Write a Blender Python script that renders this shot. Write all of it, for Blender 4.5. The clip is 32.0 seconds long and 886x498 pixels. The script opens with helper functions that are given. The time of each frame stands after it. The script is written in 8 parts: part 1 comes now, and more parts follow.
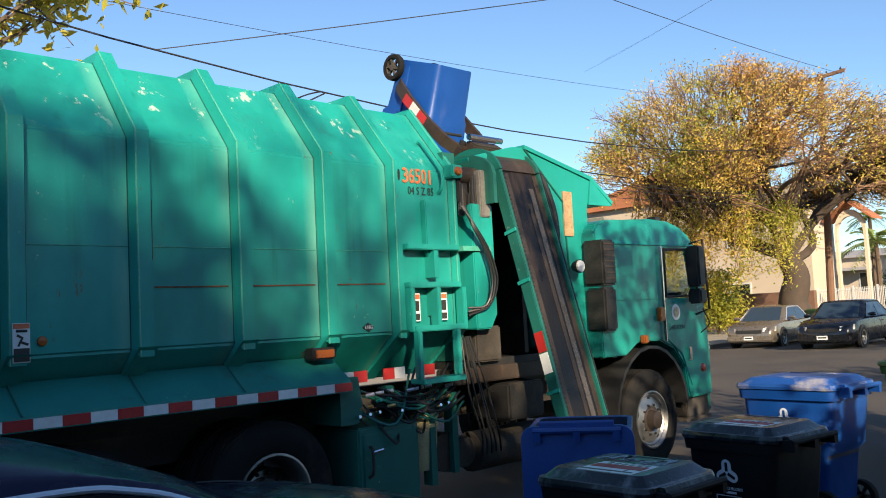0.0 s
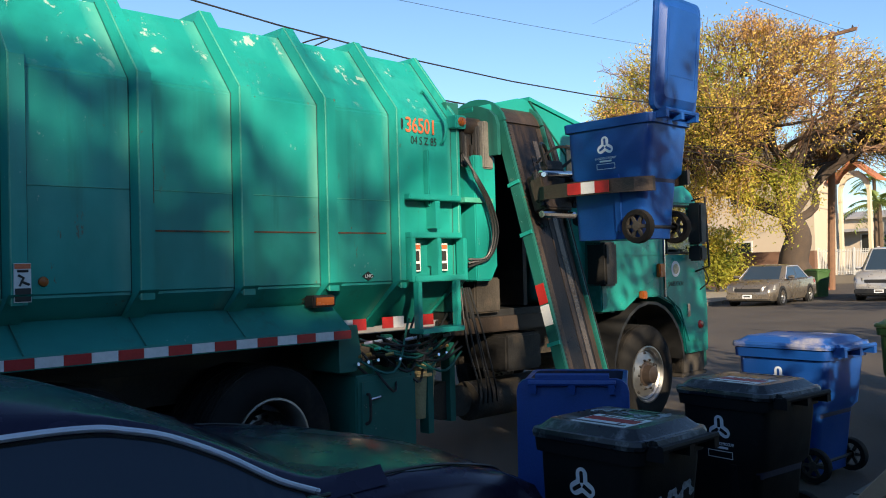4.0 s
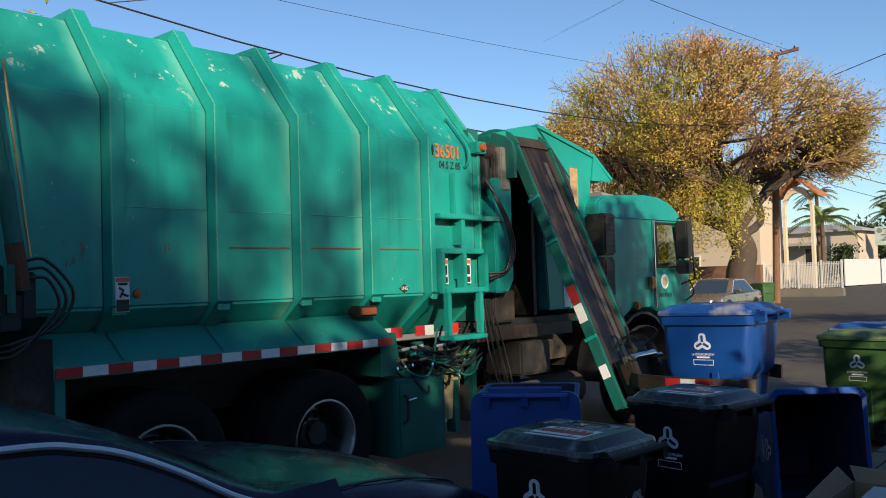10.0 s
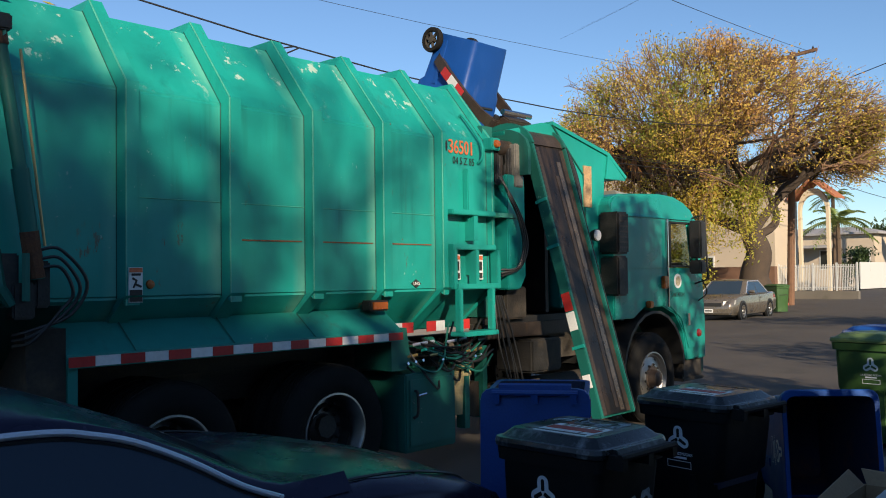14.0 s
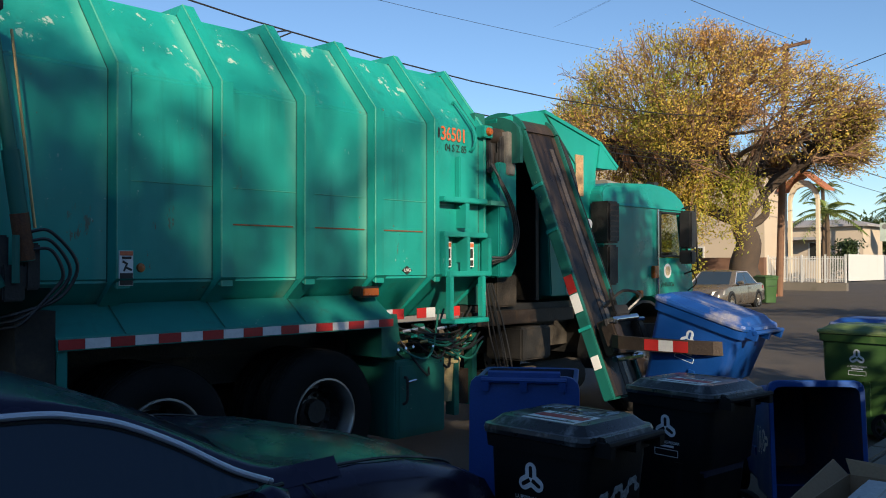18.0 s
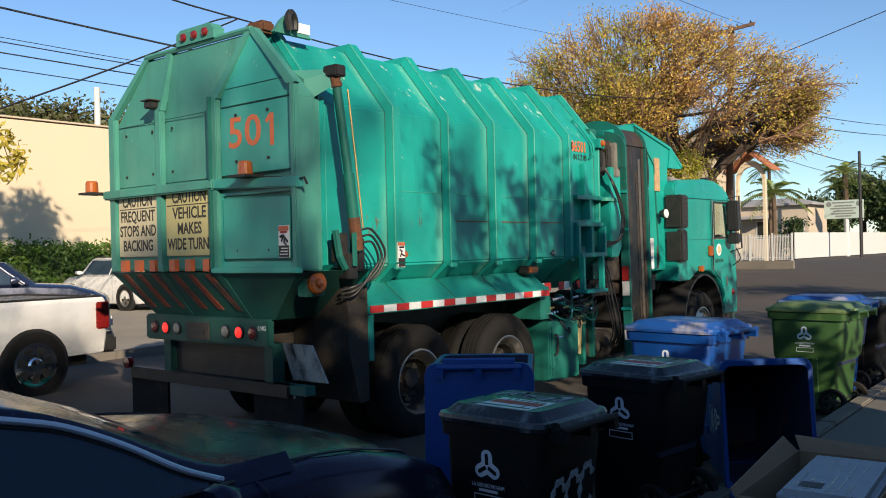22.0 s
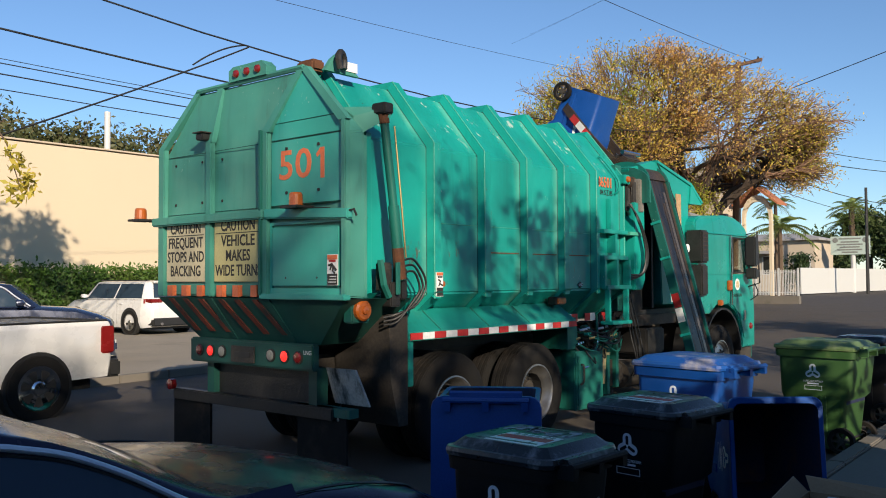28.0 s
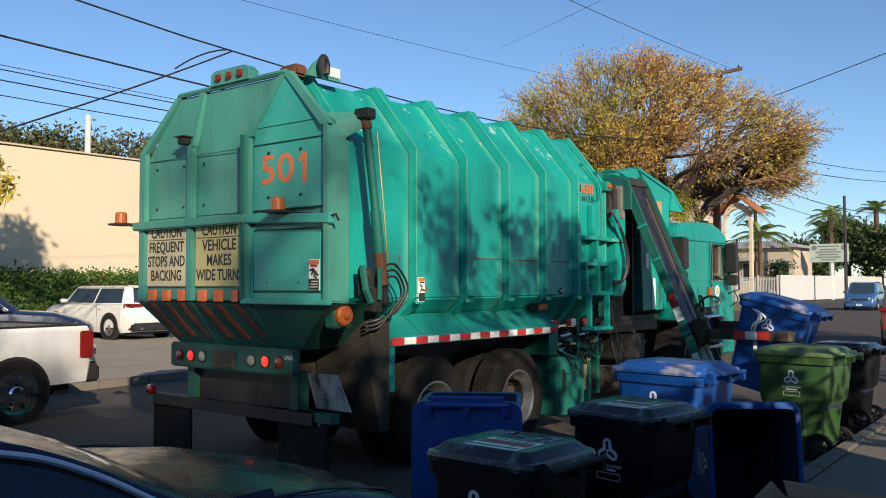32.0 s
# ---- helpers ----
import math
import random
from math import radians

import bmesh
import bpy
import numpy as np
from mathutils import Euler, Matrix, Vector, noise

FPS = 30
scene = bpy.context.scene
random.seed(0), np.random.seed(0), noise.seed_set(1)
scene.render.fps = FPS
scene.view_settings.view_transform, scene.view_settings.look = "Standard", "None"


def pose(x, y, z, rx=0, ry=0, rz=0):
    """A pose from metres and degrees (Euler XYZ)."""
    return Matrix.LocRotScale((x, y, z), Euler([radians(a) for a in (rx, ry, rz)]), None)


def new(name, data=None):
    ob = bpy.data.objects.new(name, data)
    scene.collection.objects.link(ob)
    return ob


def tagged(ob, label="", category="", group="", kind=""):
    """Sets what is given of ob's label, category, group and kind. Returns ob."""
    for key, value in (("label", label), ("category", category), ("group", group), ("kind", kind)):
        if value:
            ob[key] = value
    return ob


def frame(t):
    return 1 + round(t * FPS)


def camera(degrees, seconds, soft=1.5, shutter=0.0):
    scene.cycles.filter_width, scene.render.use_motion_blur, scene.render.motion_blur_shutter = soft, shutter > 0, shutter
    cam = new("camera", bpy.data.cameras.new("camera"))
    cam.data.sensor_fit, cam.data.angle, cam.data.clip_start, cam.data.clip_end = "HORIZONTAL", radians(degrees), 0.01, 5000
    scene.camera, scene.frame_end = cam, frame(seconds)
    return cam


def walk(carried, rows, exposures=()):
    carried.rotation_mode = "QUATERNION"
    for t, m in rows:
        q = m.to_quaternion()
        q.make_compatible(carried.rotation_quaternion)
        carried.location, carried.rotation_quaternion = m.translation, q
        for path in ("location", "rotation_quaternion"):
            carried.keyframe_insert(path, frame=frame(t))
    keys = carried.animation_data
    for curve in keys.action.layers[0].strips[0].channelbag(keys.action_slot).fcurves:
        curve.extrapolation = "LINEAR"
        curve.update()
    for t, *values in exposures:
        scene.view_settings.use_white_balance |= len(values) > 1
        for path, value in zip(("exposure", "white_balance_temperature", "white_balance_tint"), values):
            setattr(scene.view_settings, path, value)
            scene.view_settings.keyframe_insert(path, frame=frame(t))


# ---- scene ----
cam = camera(53.71, 32.0, soft=1.0)
PATH = [
    (0.0, pose(0.022, 0.005, 1.626, 94.38, 2.94, -45.60)),
    (0.5, pose(0.021, 0.005, 1.627, 94.78, 2.62, -45.63)),
    (1.0, pose(0.023, 0.009, 1.623, 94.60, 2.41, -45.67)),
    (1.5, pose(0.023, 0.007, 1.622, 94.07, 2.49, -45.81)),
    (2.0, pose(0.022, 0.007, 1.623, 93.72, 2.44, -46.22)),
    (2.5, pose(0.026, 0.006, 1.625, 93.37, 2.32, -46.09)),
    (3.0, pose(0.027, 0.002, 1.628, 92.88, 2.19, -45.60)),
    (3.5, pose(0.026, 0.002, 1.625, 91.99, 1.75, -45.55)),
    (5.5, pose(0.022, 0.003, 1.632, 89.85, 1.70, -45.91)),
    (6.0, pose(0.012, -0.001, 1.627, 89.94, 1.71, -46.46)),
    (6.5, pose(0.001, -0.009, 1.619, 90.72, 1.69, -47.17)),
    (7.0, pose(0.000, -0.012, 1.617, 91.46, 1.65, -47.76)),
    (7.5, pose(-0.001, -0.016, 1.621, 91.50, 1.57, -48.07)),
    (8.0, pose(-0.003, -0.019, 1.621, 91.44, 1.44, -48.31)),
    (8.5, pose(0.002, -0.021, 1.621, 91.56, 1.67, -48.38)),
    (9.0, pose(0.020, -0.022, 1.618, 91.68, 1.90, -48.50)),
    (9.5, pose(-0.010, -0.025, 1.623, 91.80, 1.72, -48.60)),
    (10.0, pose(-0.014, -0.028, 1.626, 92.06, 1.69, -48.63)),
    (10.5, pose(-0.014, -0.029, 1.627, 92.18, 1.56, -48.58)),
    (11.0, pose(-0.016, -0.031, 1.625, 92.22, 1.54, -48.65)),
    (11.5, pose(-0.015, -0.035, 1.624, 92.24, 1.57, -48.77)),
    (12.0, pose(-0.012, -0.036, 1.623, 92.26, 1.61, -48.80)),
    (12.5, pose(-0.009, -0.040, 1.621, 92.23, 1.67, -48.71)),
    (13.0, pose(-0.011, -0.043, 1.622, 92.15, 1.47, -48.56)),
    (13.5, pose(-0.013, -0.040, 1.621, 92.03, 1.05, -48.23)),
    (14.0, pose(-0.010, -0.031, 1.618, 91.86, 0.79, -47.81)),
    (14.5, pose(-0.011, -0.024, 1.619, 91.62, 0.54, -47.64)),
    (16.5, pose(-0.020, -0.032, 1.617, 91.01, 0.26, -47.56)),
    (17.0, pose(-0.020, -0.033, 1.615, 90.98, 0.18, -47.66)),
    (17.5, pose(-0.020, -0.035, 1.617, 91.03, 0.10, -47.93)),
    (18.0, pose(-0.018, -0.034, 1.618, 91.01, 0.08, -48.43)),
    (18.5, pose(-0.015, -0.030, 1.618, 90.70, 0.22, -48.72)),
    (19.0, pose(-0.007, -0.025, 1.622, 90.13, 0.54, -48.57)),
    (19.5, pose(0.001, -0.020, 1.629, 89.54, 0.55, -48.58)),
    (20.0, pose(0.007, -0.013, 1.633, 89.18, 0.71, -49.06)),
    (20.5, pose(0.014, -0.014, 1.628, 89.32, 1.24, -50.02)),
    (21.0, pose(0.026, -0.020, 1.627, 89.83, 1.63, -50.96)),
    (21.5, pose(0.030, -0.019, 1.630, 89.91, 1.72, -51.32)),
    (22.0, pose(0.024, -0.020, 1.629, 90.06, 1.34, -51.39)),
    (22.5, pose(0.023, -0.017, 1.633, 90.82, 0.93, -51.72)),
    (23.0, pose(0.014, -0.012, 1.630, 91.23, 0.90, -52.12)),
    (23.5, pose(0.017, -0.010, 1.632, 91.11, 1.26, -52.42)),
    (24.0, pose(0.014, -0.010, 1.632, 90.96, 1.28, -52.45)),
    (24.5, pose(0.016, -0.012, 1.634, 90.92, 1.14, -52.05)),
    (25.0, pose(0.015, -0.007, 1.635, 91.20, 1.18, -51.72)),
    (25.5, pose(0.018, -0.003, 1.641, 91.55, 1.36, -51.28)),
    (27.5, pose(0.023, 0.009, 1.645, 91.83, 0.56, -50.84)),
    (28.0, pose(0.019, 0.007, 1.644, 91.96, 0.33, -51.08)),
    (28.5, pose(0.018, 0.002, 1.645, 92.21, 0.37, -51.49)),
    (29.0, pose(0.013, 0.000, 1.641, 92.45, 0.23, -51.38)),
    (29.5, pose(0.010, 0.000, 1.638, 92.57, 0.12, -51.23)),
    (30.0, pose(0.011, 0.001, 1.639, 92.44, 0.08, -51.40)),
    (30.5, pose(0.010, -0.001, 1.638, 92.46, -0.04, -51.71)),
    (31.0, pose(0.010, -0.004, 1.637, 92.56, 0.09, -52.03)),
    (31.5, pose(0.010, -0.002, 1.640, 92.43, 0.11, -52.02)),
    (32.0, pose(0.012, -0.004, 1.640, 92.34, 0.12, -52.24)),
]
walk(cam, PATH, [(0.0, 0.98, 7200, 10), (3.5, 0.97, 7200, 10), (6.5, 0.80, 7100, 10), (8.5, 0.57, 7000, 10), (13.0, 0.50, 7000, 10), (17.0, 0.50, 7000, 10), (20.0, 0.62, 7100, 10), (22.5, 0.50, 6800, 10), (24.0, 0.42, 6700, 10), (32.0, 0.42, 6700, 10)])

# ---- light ----
SUN_TO = Vector((0.53, 0.85, 0.0)).normalized() * math.cos(radians(21.5)) + Vector((0, 0, -math.sin(radians(21.5))))
sun = new("sun", bpy.data.lights.new("sun", "SUN"))
sun.data.energy, sun.data.angle, sun.data.color = 5.0, radians(0.53), (1.0, 0.87, 0.70)
sun.rotation_euler = SUN_TO.to_track_quat("-Z", "Y").to_euler()
world = bpy.data.worlds.new("world")
scene.world = world
world.use_nodes = True
wn = world.node_tree
sky = wn.nodes.new("ShaderNodeTexSky")
sky.sky_type, sky.sun_disc = "NISHITA", False
sky.sun_elevation, sky.sun_rotation = radians(21.5), math.atan2(-SUN_TO.x, -SUN_TO.y)
sky.air_density, sky.dust_density, sky.ozone_density = 1.0, 0.0, 5.2
sky.altitude = 600
wn.links.new(sky.outputs[0], wn.nodes["Background"].inputs[0])
wn.nodes["Background"].inputs[1].default_value = 0.108


# ---- materials ----
def mat(name, color, rough=0.6, metal=0.0, var=0.12, scale=6.0, fine=60.0, bump=0.15, stain=None, amount=0.0, stain_scale=3.0, streak=1.0, coat=0.0, glow=0.0, piece=0.0):
    """A procedural surface: base colour with broad and fine variation, stains of another colour, fine relief."""
    m = bpy.data.materials.new(name)
    m.use_nodes = True
    nt = m.node_tree
    b = nt.nodes["Principled BSDF"]
    tc = nt.nodes.new("ShaderNodeTexCoord")
    n1 = nt.nodes.new("ShaderNodeTexNoise")
    n1.inputs["Scale"].default_value, n1.inputs["Detail"].default_value = scale, 5
    n2 = nt.nodes.new("ShaderNodeTexNoise")
    n2.inputs["Scale"].default_value, n2.inputs["Detail"].default_value = fine, 3
    nt.links.new(tc.outputs["Object"], n1.inputs["Vector"])
    nt.links.new(tc.outputs["Object"], n2.inputs["Vector"])
    add = nt.nodes.new("ShaderNodeMath")
    add.operation = "ADD"
    nt.links.new(n1.outputs[0], add.inputs[0])
    nt.links.new(n2.outputs[0], add.inputs[1])
    rng = nt.nodes.new("ShaderNodeMapRange")
    rng.inputs[1].default_value, rng.inputs[2].default_value = 0.6, 1.4
    rng.inputs[3].default_value, rng.inputs[4].default_value = 1 - var, 1 + var
    nt.links.new(add.outputs[0], rng.inputs[0])
    mul = nt.nodes.new("ShaderNodeMix")
    mul.data_type, mul.blend_type = "RGBA", "MULTIPLY"
    mul.inputs[0].default_value = 1.0
    mul.inputs[6].default_value = (*color, 1)
    nt.links.new(rng.outputs[0], mul.inputs[7])
    out = mul.outputs[2]
    if piece:
        oi = nt.nodes.new("ShaderNodeObjectInfo")
        pr = nt.nodes.new("ShaderNodeMapRange")
        pr.inputs[3].default_value, pr.inputs[4].default_value = 1 - piece, 1 + piece
        nt.links.new(oi.outputs["Random"], pr.inputs[0])
        pm = nt.nodes.new("ShaderNodeMix")
        pm.data_type, pm.blend_type = "RGBA", "MULTIPLY"
        pm.inputs[0].default_value = 1.0
        nt.links.new(out, pm.inputs[6])
        nt.links.new(pr.outputs[0], pm.inputs[7])
        out = pm.outputs[2]
    if stain:
        mp = nt.nodes.new("ShaderNodeMapping")
        mp.inputs["Scale"].default_value = (1, 1, 1 / streak)
        nt.links.new(tc.outputs["Object"], mp.inputs[0])
        n3 = nt.nodes.new("ShaderNodeTexNoise")
        n3.inputs["Scale"].default_value, n3.inputs["Detail"].default_value, n3.inputs["Roughness"].default_value = stain_scale, 8, 0.65
        nt.links.new(mp.outputs[0], n3.inputs["Vector"])
        r3 = nt.nodes.new("ShaderNodeMapRange")
        r3.inputs[1].default_value, r3.inputs[2].default_value = 0.66 - 0.3 * amount, 0.8 - 0.2 * amount
        r3.inputs[4].default_value = min(1.0, 0.55 + amount)
        nt.links.new(n3.outputs[0], r3.inputs[0])
        mx = nt.nodes.new("ShaderNodeMix")
        mx.data_type = "RGBA"
        nt.links.new(r3.outputs[0], mx.inputs[0])
        nt.links.new(out, mx.inputs[6])
        mx.inputs[7].default_value = (*stain, 1)
        out = mx.outputs[2]
    nt.links.new(out, b.inputs["Base Color"])
    rr = nt.nodes.new("ShaderNodeMapRange")
    rr.inputs[1].default_value, rr.inputs[2].default_value = 0.3, 0.7
    rr.inputs[3].default_value, rr.inputs[4].default_value = max(0.02, rough - 0.08), min(1, rough + 0.1)
    nt.links.new(n1.outputs[0], rr.inputs[0])
    nt.links.new(rr.outputs[0], b.inputs["Roughness"])
    b.inputs["Metallic"].default_value = metal
    b.inputs["Coat Weight"].default_value = coat
    b.inputs["Coat Roughness"].default_value = 0.06
    if bump:
        bp = nt.nodes.new("ShaderNodeBump")
        bp.inputs["Strength"].default_value, bp.inputs["Distance"].default_value = bump, 0.01
        nt.links.new(add.outputs[0], bp.inputs["Height"])
        nt.links.new(bp.outputs[0], b.inputs["Normal"])
    if glow:
        b.inputs["Emission Color"].default_value = (*color, 1)
        b.inputs["Emission Strength"].default_value = glow
    return m


def glass_mat(name, color, rough=0.02, alpha=1.0):
    m = bpy.data.materials.new(name)
    m.use_nodes = True
    b = m.node_tree.nodes["Principled BSDF"]
    b.inputs["Base Color"].default_value = (*color, 1)
    b.inputs["Roughness"].default_value = rough
    b.inputs["Transmission Weight"].default_value = alpha
    b.inputs["IOR"].default_value = 1.2
    return m


def leaf_mat(name, a, b_col, c_col):
    """Foliage in three colours, clump by clump."""
    m = bpy.data.materials.new(name)
    m.use_nodes = True
    nt = m.node_tree
    b = nt.nodes["Principled BSDF"]
    g = nt.nodes.new("ShaderNodeNewGeometry")
    ramp = nt.nodes.new("ShaderNodeValToRGB")
    ramp.color_ramp.elements[0].color, ramp.color_ramp.elements[1].color = (*a, 1), (*c_col, 1)
    e = ramp.color_ramp.elements.new(0.5)
    e.color = (*b_col, 1)
    tc = nt.nodes.new("ShaderNodeTexCoord")
    n = nt.nodes.new("ShaderNodeTexNoise")
    n.inputs["Scale"].default_value = 0.35
    nt.links.new(tc.outputs["Object"], n.inputs["Vector"])
    mx = nt.nodes.new("ShaderNodeMath")
    mx.operation = "MULTIPLY_ADD"
    mx.inputs[1].default_value, mx.inputs[2].default_value = 0.5, -0.25
    nt.links.new(g.outputs["Random Per Island"], mx.inputs[0])
    ad = nt.nodes.new("ShaderNodeMath")
    nt.links.new(mx.outputs[0], ad.inputs[0])
    st = nt.nodes.new("ShaderNodeMapRange")
    st.inputs[1].default_value, st.inputs[2].default_value = 0.3, 0.7
    nt.links.new(n.outputs[0], st.inputs[0])
    nt.links.new(st.outputs[0], ad.inputs[1])
    nt.links.new(ad.outputs[0], ramp.inputs[0])
    nt.links.new(ramp.outputs[0], b.inputs["Base Color"])
    b.inputs["Roughness"].default_value = 0.6
    tr = nt.nodes.new("ShaderNodeBsdfTranslucent")
    nt.links.new(ramp.outputs[0], tr.inputs[0])
    sh = nt.nodes.new("ShaderNodeMixShader")
    sh.inputs[0].default_value = 0.3
    nt.links.new(b.outputs[0], sh.inputs[1])
    nt.links.new(tr.outputs[0], sh.inputs[2])
    nt.links.new(sh.outputs[0], nt.nodes["Material Output"].inputs[0])
    return m

def worn_paint(name, color, deep, fade, chip=0.5, ribs=False, rough=0.38, coat=0.12, dirt=0.3, rib_x=2.482, pitch=0.710):
    """Old truck paint: broad fading, vertical streaks, pale scuffs and chips, rust specks, pale wear beside the ribs."""
    m = bpy.data.materials.new(name)
    m.use_nodes = True
    nt = m.node_tree
    b = nt.nodes["Principled BSDF"]
    tc = nt.nodes.new("ShaderNodeTexCoord")

    def noise(scale, detail=5, stretch=(1, 1, 1), rgh=0.55):
        mp = nt.nodes.new("ShaderNodeMapping")
        mp.inputs["Scale"].default_value = stretch
        nt.links.new(tc.outputs["Object"], mp.inputs[0])
        n = nt.nodes.new("ShaderNodeTexNoise")
        n.inputs["Scale"].default_value, n.inputs["Detail"].default_value, n.inputs["Roughness"].default_value = scale, detail, rgh
        nt.links.new(mp.outputs[0], n.inputs["Vector"])
        return n.outputs[0]

    def span(v, a, z, lo=0.0, hi=1.0):
        r = nt.nodes.new("ShaderNodeMapRange")
        for i, x in enumerate((a, z, lo, hi)):
            r.inputs[i + 1].default_value = x
        nt.links.new(v, r.inputs[0])
        return r.outputs[0]

    def times_(u, v):
        k = nt.nodes.new("ShaderNodeMath")
        k.operation = "MULTIPLY"
        nt.links.new(u, k.inputs[0])
        nt.links.new(v, k.inputs[1])
        return k.outputs[0]

    def blend(base, other, fac):
        x = nt.nodes.new("ShaderNodeMix")
        x.data_type = "RGBA"
        nt.links.new(fac, x.inputs[0])
        if isinstance(base, tuple):
            x.inputs[6].default_value = (*base, 1)
        else:
            nt.links.new(base, x.inputs[6])
        x.inputs[7].default_value = (*other, 1)
        return x.outputs[2]

    out = blend(color, deep, span(noise(0.9, 6), 0.35, 0.70, 0.0, 0.75))
    out = blend(out, fade, span(noise(1.7, 7, (1, 1, 0.55)), 0.52, 0.75, 0.0, 0.55))
    out = blend(out, deep, times_(span(noise(9.0, 5, (1, 1, 0.07)), 0.55, 0.72, 0.0, 0.8), span(noise(1.1, 2), 0.45, 0.6)))
    out = blend(out, (0.05, 0.05, 0.04), times_(span(noise(5.0, 6, (1, 1, 0.12), 0.7), 0.58, 0.80, 0.0, dirt), span(noise(0.7, 2), 0.4, 0.62)))
    if ribs:
        sx = nt.nodes.new("ShaderNodeSeparateXYZ")
        nt.links.new(tc.outputs["Object"], sx.inputs[0])
        k = nt.nodes.new("ShaderNodeMath")
        k.operation = "WRAP"
        nt.links.new(sx.outputs[0], k.inputs[0])
        k.inputs[1].default_value, k.inputs[2].default_value = rib_x + 0.02, rib_x + 0.02 - pitch
        near = span(k.outputs[0], rib_x - 0.10, rib_x - 0.0)
        out = blend(out, (0.42, 0.52, 0.44), times_(span(noise(4.5, 8, (1.3, 1, 0.8), 0.72), 0.600, 0.625, 0.0, 0.8), span(sx.outputs[2], 2.80, 3.05)))
        out = blend(out, (0.13, 0.05, 0.022), times_(span(noise(7.0, 8, (1, 1, 0.35), 0.72), 0.635, 0.665, 0.0, 0.85), span(sx.outputs[2], 2.5, 1.7)))
        out = blend(out, (0.20, 0.50, 0.38), times_(near, span(noise(3.2, 6, (1, 1, 0.35)), 0.32, 0.66, 0.0, 0.55)))
    out = blend(out, (0.40, 0.50, 0.42), times_(span(noise(24.0, 9, (1, 1, 0.7), 0.72), 0.625, 0.665, 0.0, 0.75), span(noise(1.4, 3), 0.62 - 0.1 * chip, 0.70 - 0.1 * chip)))
    out = blend(out, (0.20, 0.065, 0.02), times_(span(noise(30.0, 8, (1, 1, 0.5), 0.7), 0.655, 0.70), span(noise(2.3, 3), 0.52, 0.60)))
    nt.links.new(out, b.inputs["Base Color"])
    nt.links.new(span(noise(2.6, 5), 0.3, 0.7, rough - 0.08, rough + 0.14), b.inputs["Roughness"])
    b.inputs["Coat Weight"].default_value = coat
    b.inputs["Coat Roughness"].default_value = 0.18
    b.inputs["Specular IOR Level"].default_value = 0.36
    bp = nt.nodes.new("ShaderNodeBump")
    bp.inputs["Strength"].default_value, bp.inputs["Distance"].default_value = 0.14, 0.02
    nt.links.new(noise(2.2, 2), bp.inputs["Height"])
    nt.links.new(bp.outputs[0], b.inputs["Normal"])
    return m


PAINT = worn_paint("truck_paint", (0.003, 0.310, 0.256), (0.003, 0.185, 0.152), (0.03, 0.37, 0.30))
PAINT_BODY = worn_paint("truck_paint_ribbed_body", (0.003, 0.312, 0.258), (0.003, 0.165, 0.138), (0.03, 0.38, 0.31), 0.9, True, dirt=0.6)
PAINT_DULL = worn_paint("truck_paint_faded", (0.060, 0.275, 0.215), (0.045, 0.190, 0.150), (0.13, 0.31, 0.24), 0.5, rough=0.48, coat=0.0, dirt=0.8)
PAINT_TAIL = worn_paint("truck_paint_tail_panel", (0.034, 0.345, 0.285), (0.026, 0.250, 0.205), (0.09, 0.40, 0.33), 0.5, rough=0.42, coat=0.05, dirt=0.6)
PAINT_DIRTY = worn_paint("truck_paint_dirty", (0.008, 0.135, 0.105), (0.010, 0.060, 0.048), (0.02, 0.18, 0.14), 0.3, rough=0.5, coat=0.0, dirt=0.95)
# grime plus the shade of the low rear, both held in this dark green
PAINT_GRIMY_SHADED = worn_paint("truck_paint_grimy_shaded", (0.008, 0.080, 0.062), (0.012, 0.030, 0.025), (0.015, 0.10, 0.08), 0.2, rough=0.55, coat=0.0, dirt=1.0)
PAINT_CAB = worn_paint("truck_paint_polished_cab", (0.003, 0.245, 0.205), (0.003, 0.165, 0.138), (0.01, 0.28, 0.235), 0.3, rough=0.32, coat=0.15, dirt=0.35)
# grubby skirt green, darkened midway between its lit and shaded look
PAINT_SKIRT = worn_paint("truck_paint_dusty_shaded_skirt", (0.004, 0.215, 0.180), (0.008, 0.11, 0.092), (0.03, 0.27, 0.22), 0.4, rough=0.5, coat=0.0, dirt=0.7)
PAINT_WORN = mat("truck_paint_worn_edge", (0.06, 0.33, 0.24), 0.45, var=0.2, scale=5, fine=50, stain=(0.16, 0.14, 0.09), amount=0.2, stain_scale=8, streak=6)
RUST_LINE = mat("orange_rust", (0.16, 0.058, 0.026), 0.85, var=0.5, scale=30, fine=120, bump=0.3, stain=(0.05, 0.04, 0.03), amount=0.4, stain_scale=14)
RUST = mat("rust", (0.11, 0.042, 0.018), 0.85, var=0.4, scale=20, fine=90, bump=0.4)
STEEL_BROWN = mat("worn_brown_steel", (0.050, 0.036, 0.028), 0.5, 0.3, var=0.35, scale=5, fine=60, bump=0.3, stain=(0.12, 0.075, 0.045), amount=0.3, stain_scale=5, streak=6)
BLACK_STEEL = mat("greasy_black_steel", (0.022, 0.021, 0.020), 0.55, 0.2, var=0.4, scale=8, fine=60, bump=0.3, stain=(0.07, 0.055, 0.04), amount=0.3)
CHASSIS = mat("dusty_chassis", (0.045, 0.038, 0.030), 0.75, var=0.4, scale=6, fine=50, bump=0.35, stain=(0.12, 0.09, 0.065), amount=0.3)
